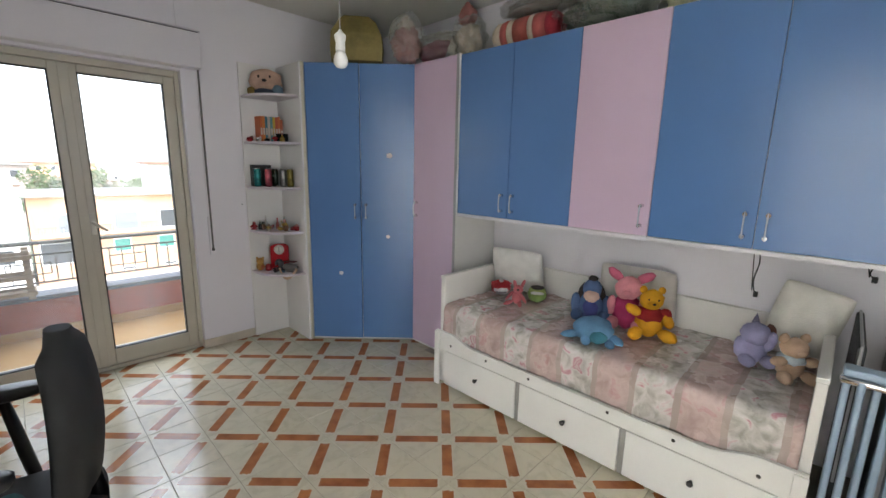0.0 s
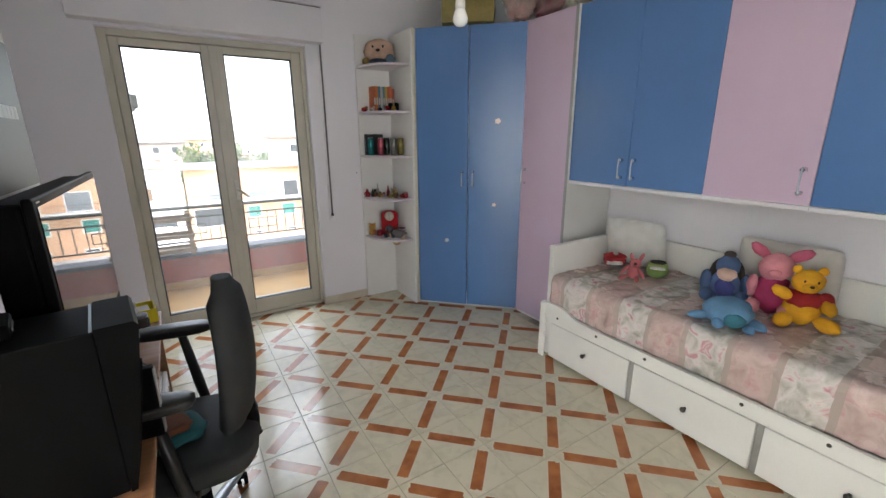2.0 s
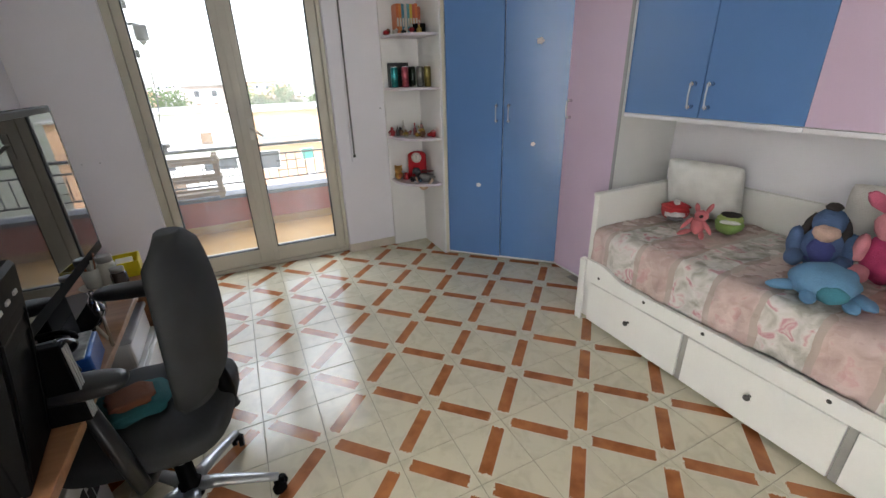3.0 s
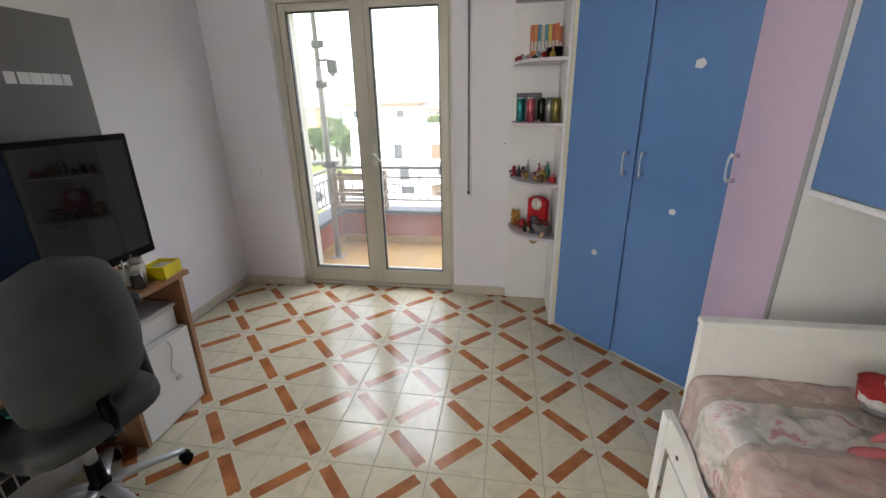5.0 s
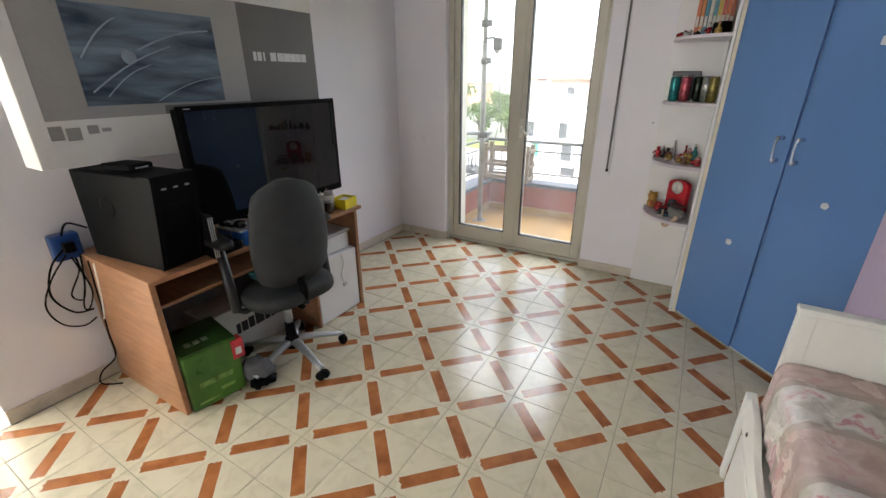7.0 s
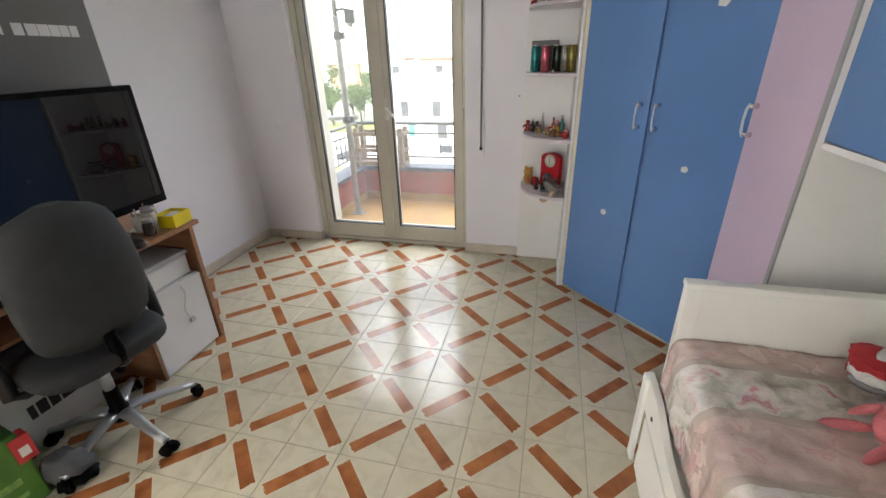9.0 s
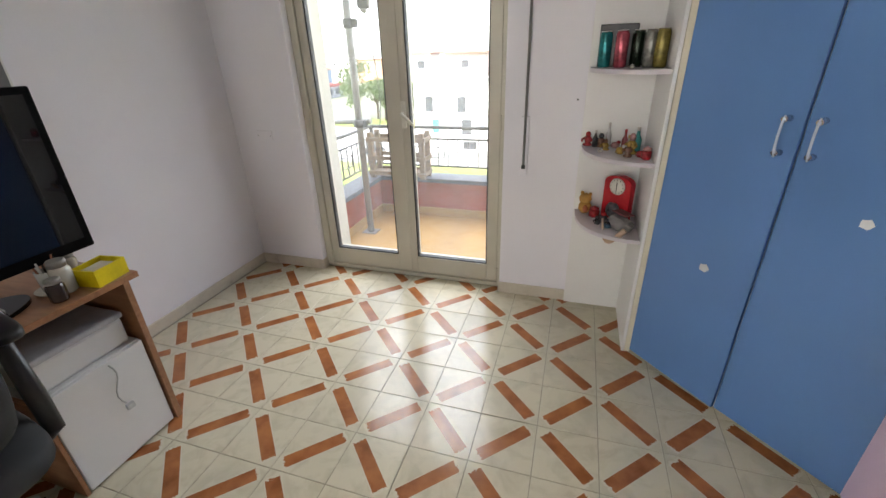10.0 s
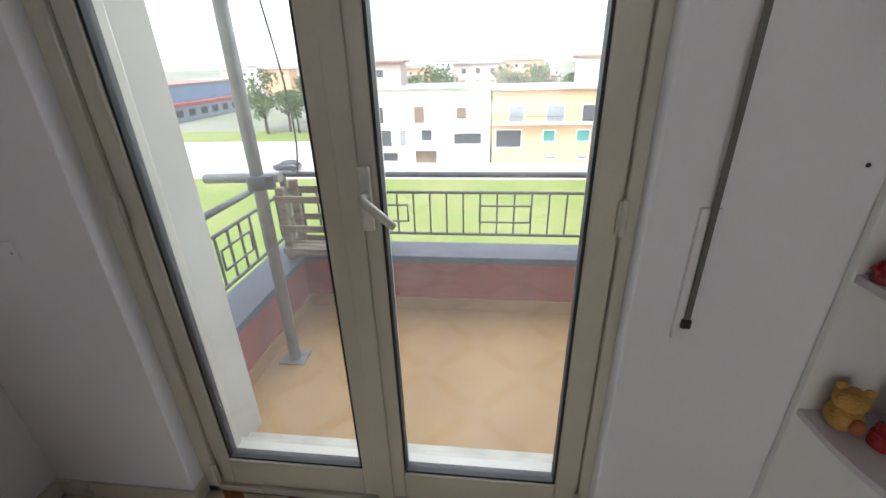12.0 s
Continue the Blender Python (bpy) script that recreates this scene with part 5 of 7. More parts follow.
toy("plush_elephant", pose(2.66, 0.335, BEDZ, 0, 0, -52), (((0, 0, 0.085), (0.090, 0.085, 0.090), 0), ((0.0, -0.03, 0.195), (0.080, 0.078, 0.075), 0), ((0.055, -0.085, 0.165), (0.030, 0.030, 0.075), 0, (20, 0, 0)), ((0.085, -0.03, 0.20), (0.016, 0.05, 0.060), 1), ((0.05, -0.10, 0.20), (0.014, 0.012, 0.032), 2, (30, 0, 0)),
    ((-0.06, -0.08, 0.035), (0.040, 0.06, 0.038), 0), ((0.06, -0.09, 0.035), (0.040, 0.06, 0.038), 0), ((-0.01, -0.01, 0.285), (0.006, 0.006, 0.035), 3, (0, 20, 0)), ((0.01, -0.01, 0.285), (0.006, 0.006, 0.035), 3, (0, -20, 0)), ((0.0, -0.01, 0.285), (0.005, 0.005, 0.04), 3)),
    (violet, dye("brown_satin", (0.14, 0.06, 0.045)), white_p, dye("slate_tuft", (0.16, 0.15, 0.24))), "violet plush elephant with tusks sitting on the bed", 0.82)
toy("plush_teddy", pose(2.57, 0.165, BEDZ, 0, 0, -50), (((0, 0, 0.075), (0.065, 0.06, 0.075), 0), ((0, 0, 0.115), (0.068, 0.062, 0.038), 1), ((0, -0.01, 0.185), (0.066, 0.06, 0.058), 0), ((0, -0.062, 0.170), (0.026, 0.022, 0.020), 0), ((-0.055, 0, 0.235), (0.028, 0.014, 0.030), 0), ((0.055, 0, 0.235), (0.028, 0.014, 0.030), 0), ((-0.07, -0.07, 0.032), (0.034, 0.06, 0.032), 0, (0, 0, -20)), ((0.07, -0.07, 0.032), (0.034, 0.06, 0.032), 0, (0, 0, 20)), ((-0.085, -0.03, 0.11), (0.042, 0.028, 0.028), 0), ((0.085, -0.03, 0.11), (0.042, 0.028, 0.028), 0)),
    (sand, dye("pale_blue_cloth", (0.48, 0.56, 0.62))), "sand-coloured plush teddy with a pale blue bib on the bed", 0.86)
toy("plush_mouse", pose(2.55, 1.72, BEDZ, 0, 0, -70), (((0, 0, 0.045), (0.038, 0.036, 0.050), 0), ((0.01, -0.01, 0.105), (0.036, 0.034, 0.030), 0), ((0.015, -0.035, 0.108), (0.012, 0.012, 0.010), 1), ((0.040, 0.0, 0.145), (0.012, 0.010, 0.036), 0, (0, 22, 0)), ((-0.018, 0.0, 0.140), (0.012, 0.010, 0.030), 0, (0, -15, 0)),
    ((-0.045, -0.065, 0.014), (0.014, 0.060, 0.014), 0, (0, 0, -20)), ((0.040, -0.070, 0.014), (0.014, 0.062, 0.014), 0, (0, 0, 15)), ((-0.050, -0.025, 0.055), (0.012, 0.014, 0.045), 0, (0, 35, 0)), ((0.050, -0.025, 0.050), (0.012, 0.014, 0.045), 0, (0, -35, 0))),
    (dye("salmon_plush", (0.60, 0.17, 0.19)), dark_mane), "small salmon-pink plush animal with long limbs on the bed")
toy("plush_ball", pose(2.68, 1.63, BEDZ, 0, 0, -60), (((0, 0, 0.055), (0.068, 0.066, 0.055), 0), ((0, 0, 0.085), (0.062, 0.060, 0.030), 1), ((0, -0.055, 0.08), (0.05, 0.012, 0.012), 2), ((0, -0.01, 0.112), (0.05, 0.045, 0.012), 3)),
    (green_p, dye("lime_plush", (0.36, 0.44, 0.14)), white_p, dark_mane), "round green plush toy with a pale band on the bed")
toy("plush_helmet", pose(2.64, 1.93, BEDZ, 0, 0, -50), (((0, 0, 0.058), (0.076, 0.070, 0.058), 0), ((0, -0.012, 0.05), (0.068, 0.066, 0.034), 1), ((0, -0.005, 0.088), (0.080, 0.070, 0.014), 0), ((0, -0.055, 0.028), (0.045, 0.02, 0.018), 2), ((0, 0, 0.112), (0.020, 0.055, 0.010), 1)),
    (dye("crimson_plush", (0.40, 0.02, 0.025)), white_p, dye("grey_plush", (0.20, 0.20, 0.21))), "round red and white plush toy on the bed")

# cables that hang from under the wall cabinets
for y, z, n in ((0.40, 1.21, 0.30), (-0.06, 1.21, 0.12)):
    c = thing("loose_cable", pose(3.0, y, z), "thin dark cord hanging under the wall cabinets", "cord")
    bm = bmesh.new()
    tube(bm, [(0.008, 0.03 - 0.05 * k / 8 - 0.02 * math.sin(k * 0.7), -n * k / 8) for k in range(9)], 0.0035, 6)
    tube(bm, [(0.004, 0.03 - 0.02 * k / 8, -n * k / 8 * 0.95) for k in range(9)], 0.0025, 6)
    part("wire", bm, M["gasket"], c)
    part("plug", boxes((0.0, 0.014, -0.022, 0.0, -n - 0.02, -n + 0.012), bevel=0.003), M["gasket"], c)

# ---- folded things beyond the end of the daybed ----
ladder_blue = shader("blue_grey_enamel", (0.30, 0.40, 0.52), 0.35, 0.2, vary=0.06)
rack = thing("folded_ladder", pose(2.15, -0.06, 0, 0, 0, 0), "folded blue-grey metal step ladder standing beside the daybed end", "ladder")
for q, y in enumerate((0.045, 0.005, -0.035, -0.075, -0.115)):
    part("stile", boxes((-0.028 - 0.012 * (q % 2), 0.028 - 0.012 * (q % 2), y - 0.011, y + 0.011, 0.0, 0.872 - 0.012 * (q % 2)), bevel=0.006), ladder_blue, rack)
part("top_bar", boxes((-0.045, 0.03, -0.130, 0.060, 0.874, 0.905), bevel=0.010), ladder_blue, rack)
part("foot_bar", boxes((0.002, 0.022, -0.125, 0.055, 0.06, 0.09), bevel=0.005), ladder_blue, rack)
bm = bmesh.new()
lathe(bm, ((0.012, -0.136), (0.016, -0.131), (0.016, 0.061), (0.012, 0.066)), (-0.020, 0, 0.855), 14, axis="y")
part("joint", bm, M["chrome"], rack, "chrome hinge joint")
charcoal = dye("charcoal_fabric", (0.045, 0.047, 0.052))
fb = thing("folded_board", pose(2.36, -0.038, 0, 0, 0, 0), "charcoal folding board standing against the daybed end", "board")
part("board", boxes((-0.17, 0.42, -0.014, 0.014, 0.0, 0.97), bevel=0.012), charcoal, fb)
part("rim", boxes((-0.176, 0.426, -0.005, 0.005, 0.40, 0.976), bevel=0.004), M["grey_edge"], fb)
gb = thing("storage_box", pose(2.72, -0.36, 0), "tall grey storage chest with dark bags on its lid", "box")
part("chest", boxes((-0.26, 0.26, -0.20, 0.20, 0.0, 0.80), bevel=0.012), shader("grey_plastic", (0.30, 0.31, 0.32), 0.5), gb)
part("lid", boxes((-0.27, 0.27, -0.21, 0.21, 0.802, 0.84), bevel=0.012), shader("mid_grey_plastic", (0.24, 0.25, 0.26), 0.5), gb)
bm = bmesh.new()
blob(bm, (0, 0, 0.055), (0.20, 0.14, 0.055), rough=0.5, seg=24)
blob(bm, (0.05, 0.04, 0.10), (0.12, 0.10, 0.045), rough=0.6, seg=20, mat=1)
solo("crumpled_bag", bm, (charcoal, M["black"]), pose(2.74, -0.34, 0.841, 0, 0, 20), "crumpled dark bag lying on the grey storage chest", "bag")

# ---- bulb on its cord ----
lamp = thing("pendant_bulb", pose(1.075, 1.665, 1.985), "white bulb in a plain lampholder hanging on a cord", "lamp")
bm = bmesh.new()
lathe(bm, ((0.002, 0.0), (0.018, 0.004), (0.028, 0.016), (0.030, 0.032), (0.024, 0.052), (0.017, 0.068)), seg=20)
part("bulb", bm, shader("opal_glass", (0.82, 0.82, 0.80), 0.2, vary=0.02), lamp, "unlit opal bulb")
bm = bmesh.new()
lathe(bm, ((0.019, 0.066), (0.020, 0.08), (0.018, 0.10), (0.022, 0.112), (0.024, 0.128), (0.010, 0.140), (0.004, 0.150)), seg=18)
part("lampholder", bm, shader("white_bakelite", (0.76, 0.76, 0.74), 0.35), lamp)
bm = bmesh.new()
tube(bm, ((0, 0, 0.145), (0, 0, 0.50), (0, 0, TOP - 1.985 - 0.02)), 0.0025, 6)
part("cord", bm, shader("grey_cord", (0.4, 0.4, 0.4), 0.6), lamp)
bm = bmesh.new()
lathe(bm, ((0.010, TOP - 2.02), (0.035, TOP - 1.99), (0.035, TOP - 1.986)), seg=16)
part("ceiling_cup", bm, M["white_board"], lamp)


# ---- bundles on the wardrobes ----
def film(name, shine=0.24):
    """Crinkled clear plastic wrapping: mostly see-through, with sharp glints on its creases."""
    m = bpy.data.materials.new(name)
    m.use_nodes = True
    nt = m.node_tree
    nt.nodes.clear()
    out, mx = nt.nodes.new("ShaderNodeOutputMaterial"), nt.nodes.new("ShaderNodeMixShader")
    tr, gl = nt.nodes.new("ShaderNodeBsdfTransparent"), nt.nodes.new("ShaderNodeBsdfGlossy")
    tr.inputs["Color"].default_value = (0.93, 0.94, 0.93, 1)
    gl.inputs["Roughness"].default_value = 0.05
    nz, bp, tc = nt.nodes.new("ShaderNodeTexNoise"), nt.nodes.new("ShaderNodeBump"), nt.nodes.new("ShaderNodeTexCoord")
    nz.inputs["Scale"].default_value, nz.inputs["Detail"].default_value, nz.inputs["Distortion"].default_value = 22.0, 3, 1.5
    bp.inputs["Strength"].default_value, bp.inputs["Distance"].default_value = 1.0, 0.03
    nt.links.new(tc.outputs["Object"], nz.inputs["Vector"])
    nt.links.new(nz.outputs["Fac"], bp.inputs["Height"])
    nt.links.new(bp.outputs["Normal"], gl.inputs["Normal"])
    mx.inputs["Fac"].default_value = shine
    nt.links.new(tr.outputs[0], mx.inputs[1])
    nt.links.new(gl.outputs[0], mx.inputs[2])
    nt.links.new(mx.outputs[0], out.inputs["Surface"])
    return m


clear = film("clear_plastic_film")


def wrapped(name, m, lumps, mats, label, wrap, category="bag"):
    """Soft contents inside a crinkled plastic bag."""
    t = thing(name, m, label, category, "bundles on the wardrobes")
    g = 1.3
    lumps = [([g * q for q in c], [g * q for q in r], col) for c, r, col in lumps]
    wrap = [([g * q for q in c], [g * q for q in r]) for c, r in wrap]
    for k, (c, r, col) in enumerate(lumps):
        bm = bmesh.new()
        blob(bm, c, r, 0, (0, 0, 17 * k), 30, 0.25)
        for v in bm.verts:
            d = (v.co - Vector(c)).normalized()
            v.co += d * (abs(noise.noise(v.co * 26)) * 0.05 + noise.noise(v.co * 60) * 0.012 - 0.012)
            v.co.z = max(v.co.z, 0.002)
        part("contents", bm, col, t)
    for c, r in wrap:
        bm = bmesh.new()
        blob(bm, c, r, 0, (0, 0, 0), 36, 0.10)
        for v in bm.verts:
            q = Vector((v.co.x * 9, v.co.y * 22 + v.co.z * 14, v.co.z * 9))
            n = abs(noise.noise(q)) * 1.1 + noise.noise(v.co * 40) * 0.3 - 0.25
            v.co += (v.co - Vector(c)).normalized() * n * 0.06
            v.co.z = max(v.co.z, 0.004)
        for fc in bm.faces:
            fc.smooth = False
        part("plastic_wrap", bm, clear, t, "crinkled clear plastic wrap")
    return t


olive = shader("olive_paper", (0.24, 0.19, 0.055), 0.6, vary=0.18, scale=5, fine=40)
gb2 = thing("gift_bag", pose(2.20, 3.18, CT + 0.005, 0, 0, -38), "creased olive-gold paper bag on the corner wardrobe", "bag", "bundles on the wardrobes")
bm = bmesh.new()
rings = []
for z, w, d in ((0.0, 0.20, 0.11), (0.10, 0.21, 0.115), (0.21, 0.195, 0.10), (0.31, 0.15, 0.055), (0.36, 0.10, 0.02)):
    rings.append(ring(bm, [(sx * w + 0.015 * noise.noise(Vector((sx, sy, z * 9))), sy * d + 0.02 * noise.noise(Vector((sy, sx, z * 7 + 3))), z + 0.02 * noise.noise(Vector((sx * 3, sy, 5)))) for sx, sy in ((-1, -1), (-0.3, -1.1), (0.3, -1.05), (1, -1), (1.05, 0), (1, 1), (0.3, 1.1), (-0.3, 1.05), (-1, 1), (-1.05, 0))]))
skin(bm, rings, smooth=False)
part("paper", bm, olive, gb2)
cream_c = dye("cream_felt", (0.55, 0.47, 0.38))
wrapped("wrapped_doll", pose(2.44, 2.84, CT + 0.004), (((0, 0, 0.10), (0.09, 0.08, 0.10), dye("dusty_rose", (0.45, 0.25, 0.23))), ((0, 0, 0.20), (0.055, 0.05, 0.06), cream_c)), None, "soft toy wrapped in clear plastic on the wardrobe", (((0, 0, 0.14), (0.11, 0.10, 0.145)),))
wrapped("wrapped_bundle", pose(2.72, 2.66, CT + 0.006), (((0, 0.03, 0.07), (0.14, 0.14, 0.07), dye("wine_cloth", (0.25, 0.05, 0.08))), ((0.02, -0.1, 0.07), (0.10, 0.10, 0.065), dye("pale_lilac_cloth", (0.48, 0.38, 0.40)))), None, "wine and lilac textiles wrapped in plastic on the tall cabinet", (((0, -0.02, 0.085), (0.18, 0.22, 0.095)),))
wrapped("wrapped_rabbit", pose(2.66, 2.36, CT + 0.006), (((0, 0, 0.09), (0.075, 0.075, 0.095), cream_c), ((0, 0.01, 0.235), (0.052, 0.05, 0.062), dye("old_rose_cap", (0.42, 0.17, 0.15))), ((-0.02, 0.08, 0.06), (0.05, 0.05, 0.06), dye("ivory_felt", (0.58, 0.54, 0.46)))), None, "cream soft toy with a rose cap wrapped in plastic", (((0, 0, 0.12), (0.10, 0.10, 0.125)),))
roll = thing("rolled_blanket", pose(2.70, 1.86, CT + 0.006), "rolled red and cream striped blanket in plastic on the wall cabinet", "blanket", "bundles on the wardrobes")
for k, (y0, y1, m) in enumerate(((-0.27, -0.19, dye("deep_red_felt", (0.30, 0.02, 0.035))), (-0.19, -0.10, dye("rose_red_felt", (0.42, 0.10, 0.09))), (-0.10, -0.06, cream_c), (-0.06, 0.06, dye("brick_felt", (0.40, 0.10, 0.08))), (0.06, 0.11, cream_c), (0.11, 0.17, dye("rose_red_felt", (0.42, 0.10, 0.09))), (0.17, 0.25, cream_c))):
    bm = bmesh.new()
    ra, rb = [0.098 * math.sqrt(max(1 - (abs(y) / 0.30) ** 4, 0.05)) for y in (y0, y1)]
    lathe(bm, ((ra, y0), (max(ra, rb) * 1.02, (y0 + y1) / 2), (rb, y1)), (0, 0, 0.102), 22, axis="y")
    part("stripe", bm, m, roll)
wrapped("wrapped_garland", pose(2.74, 1.78, CT + 0.225), (((0, 0, 0.03), (0.10, 0.20, 0.03), dye("silver_grey_tinsel", (0.30, 0.29, 0.26), 0.4)),), None, "silvery tinsel bundle in plastic on top of the rolled blanket", (((0, 0, 0.045), (0.12, 0.25, 0.05)),))
wrapped("wrapped_tree", pose(2.73, 1.28, CT + 0.006), (((0, 0.0, 0.08), (0.14, 0.20, 0.07), dye("dark_green_bristle", (0.03, 0.06, 0.035))), ((-0.03, 0.08, 0.06), (0.09, 0.12, 0.05), dye("grey_green_felt", (0.05, 0.06, 0.05)))), None, "dark green artificial branches in a clear plastic bag", (((0, 0, 0.11), (0.19, 0.27, 0.12)),))
wrapped("wrapped_pillow", pose(2.74, 0.72, CT + 0.006), (((-0.03, 0.08, 0.09), (0.08, 0.11, 0.065), dye("pale_straw_cloth", (0.66, 0.62, 0.36))), ((0.03, -0.12, 0.09), (0.10, 0.15, 0.085), dye("dark_slate_cloth", (0.03, 0.04, 0.042)))), None, "pale bedding in a large clear plastic bag on the cabinet", (((0, 0, 0.16), (0.21, 0.36, 0.17)),))
bm = bmesh.new()
blob(bm, (0, 0, 0.105), (0.105, 0.105, 0.105), 0, seg=24)
for f in bm.faces:
    a = math.atan2(f.calc_center_median().y, f.calc_center_median().x)
    f.material_index = int((a + math.pi) / (math.pi / 3)) % 3
solo("beach_ball", bm, (shader("ball_cream", (0.66, 0.58, 0.36), 0.35), shader("ball_red", (0.50, 0.08, 0.03), 0.35), shader("ball_white", (0.7, 0.68, 0.62), 0.35)), pose(2.66, 0.16, CT + 0.004, 20, 0, 40), "red and cream segmented ball on the wall cabinet", "ball")
lb = thing("long_carton", pose(2.93, 1.15, CT + 0.006), "long flat teal carton lying behind the bundles", "box")
part("carton", boxes((-0.07, 0.06, -0.95, 0.50, 0.0, 0.40), bevel=0.004), shader("teal_carton", (0.045, 0.075, 0.085), 0.6), lb)
part("top_band", boxes((-0.072, -0.0705, -0.94, 0.49, 0.345, 0.385)), shader("pale_band", (0.22, 0.24, 0.23), 0.5), lb)


# ---- things on the corner shelves ----
SX, SY = 1.836, NORTH


def on_shelf(k, x, y, rz=0):
    return pose(SX + x, SY + y, SHELF_Z[k] + 0.0008, 0, 0, rz)


# top shelf: cushion-like soft head and small figures
toy("plush_cushion", on_shelf(0, -0.15, -0.12, -35), (((0, 0, 0.125), (0.135, 0.055, 0.10), 0), ((0, -0.055, 0.125), (0.02, 0.012, 0.012), 1), ((-0.045, -0.05, 0.155), (0.009, 0.006, 0.012), 1), ((0.045, -0.05, 0.155), (0.009, 0.006, 0.012), 1), ((0, -0.03, 0.03), (0.10, 0.05, 0.032), 2), ((0.10, -0.03, 0.05), (0.045, 0.04, 0.045), 3), ((-0.11, -0.03, 0.035), (0.035, 0.035, 0.035), 4)),
    (dye("skin_plush", (0.60, 0.40, 0.30)), dark_mane, dye("navy_cloth", (0.03, 0.04, 0.07)), dye("grey_blue_cloth", (0.13, 0.20, 0.26)), dye("ochre_cloth", (0.30, 0.20, 0.05))), "round peach plush cushion among small toys on the top shelf")
# second shelf: row of slim books and small figures
for q, (c, h) in enumerate((((0.55, 0.13, 0.03), 0.215), ((0.62, 0.20, 0.03), 0.215), ((0.05, 0.22, 0.32), 0.215), ((0.55, 0.50, 0.45), 0.21), ((0.10, 0.30, 0.34), 0.215), ((0.60, 0.42, 0.05), 0.215), ((0.50, 0.10, 0.05), 0.215), ((0.62, 0.16, 0.04), 0.22), ((0.40, 0.09, 0.03), 0.20))):
    bk = thing("book", on_shelf(1, -0.215 + 0.0225 * q, -0.10, 0), "slim upright paperback with a bright spine", "book", "books on the corner shelf")
    part("cover", boxes((-0.010, -0.0085, -0.03, 0.075, 0, h), (0.0085, 0.010, -0.03, 0.075, 0, h), (-0.010, 0.010, -0.0325, -0.0302, 0, h)), shader("book_cover", c, 0.4), bk)
    part("pages", boxes((-0.0084, 0.0084, -0.0301, 0.072, 0.003, h - 0.003)), shader("paper", (0.68, 0.65, 0.56), 0.8), bk)
    part("spine_label", boxes((-0.007, 0.007, -0.0332, -0.0326, h * 0.28, h * 0.55)), shader("spine_print", (0.62, 0.58, 0.52), 0.5), bk)


def figure(k, x, y, s, c1, c2, label, hgt=1.0):
    """A small ornament: a turned jar, flask or squat figure, or a trinket lying flat."""
    r = random.Random(int(1000 * abs(x) + 7000 * abs(y)) + k)
    kind, g = r.randrange(4), s * 0.024
    h = s * 0.070 * hgt * r.uniform(0.75, 1.25)
    bm = bmesh.new()
    if kind == 0:
        lathe(bm, ((g * 0.7, 0), (g, h * 0.1), (g, h * 0.62), (g * 0.8, h * 0.72)), seg=14)
        lathe(bm, ((g * 0.85, h * 0.72), (g * 0.88, h * 0.92), (g * 0.3, h), (g * 0.18, h * 1.08)), seg=14, mat=1)
    elif kind == 1:
        lathe(bm, ((g * 0.75, 0), (g * 0.8, h * 0.08), (g * 0.78, h * 0.5), (g * 0.3, h * 0.72), (g * 0.26, h * 0.95)), seg=12)
        lathe(bm, ((g * 0.34, h * 0.95), (g * 0.34, h * 1.12), (g * 0.2, h * 1.15)), seg=10, mat=1)
    elif kind == 2:
        lathe(bm, ((g * 0.9, 0), (g * 0.95, h * 0.08), (g * 0.5, h * 0.2), (g * 0.75, h * 0.45), (g * 0.45, h * 0.62)), seg=12)
        blob(bm, (0, 0, h * 0.78), (g * 0.5, g * 0.48, h * 0.2), 1, seg=12, rough=0.15)
        for q in (-1, 1):
            tube(bm, ((q * g * 0.5, 0, h * 0.55), (q * g * 1.0, -g * 0.5, h * 0.40), (q * g * 0.7, -g * 0.9, h * 0.30)), g * 0.2, 6)
    else:
        blob(bm, (0, 0, h * 0.22), (g * 1.2, g * 0.8, h * 0.22), 0, (0, 0, r.uniform(0, 180)), 14, 0.35)
        blob(bm, (g * 0.5, g * 0.2, h * 0.42), (g * 0.45, g * 0.4, h * 0.16), 1, (0, 0, 0), 10, 0.3)
    return solo("figurine", bm, (shader("glaze_a", c1, 0.25, vary=0.3, scale=60), shader("glaze_b", c2, 0.25, vary=0.3, scale=60)), on_shelf(k, x, y, -30), label, "ornament", "ornaments on the corner shelf")


def bottle(k, x, y, h, r, glass, cap, label):
    t = thing("small_bottle", on_shelf(k, x, y), label, "bottle", "ornaments on the corner shelf")
    bm = bmesh.new()
    lathe(bm, ((r * 0.8, 0.0), (r, 0.004), (r, h * 0.5), (r * 0.45, h * 0.68), (r * 0.38, h * 0.85)), seg=14)
    part("body", bm, shader("bottle_glass", glass, 0.08, coat=0.5), t)
    bm = bmesh.new()
    lathe(bm, ((r * 0.45, h * 0.85), (r * 0.45, h), (r * 0.3, h * 1.01)), seg=12)
    part("cap", bm, shader("bottle_cap", cap, 0.3, 0.4), t)


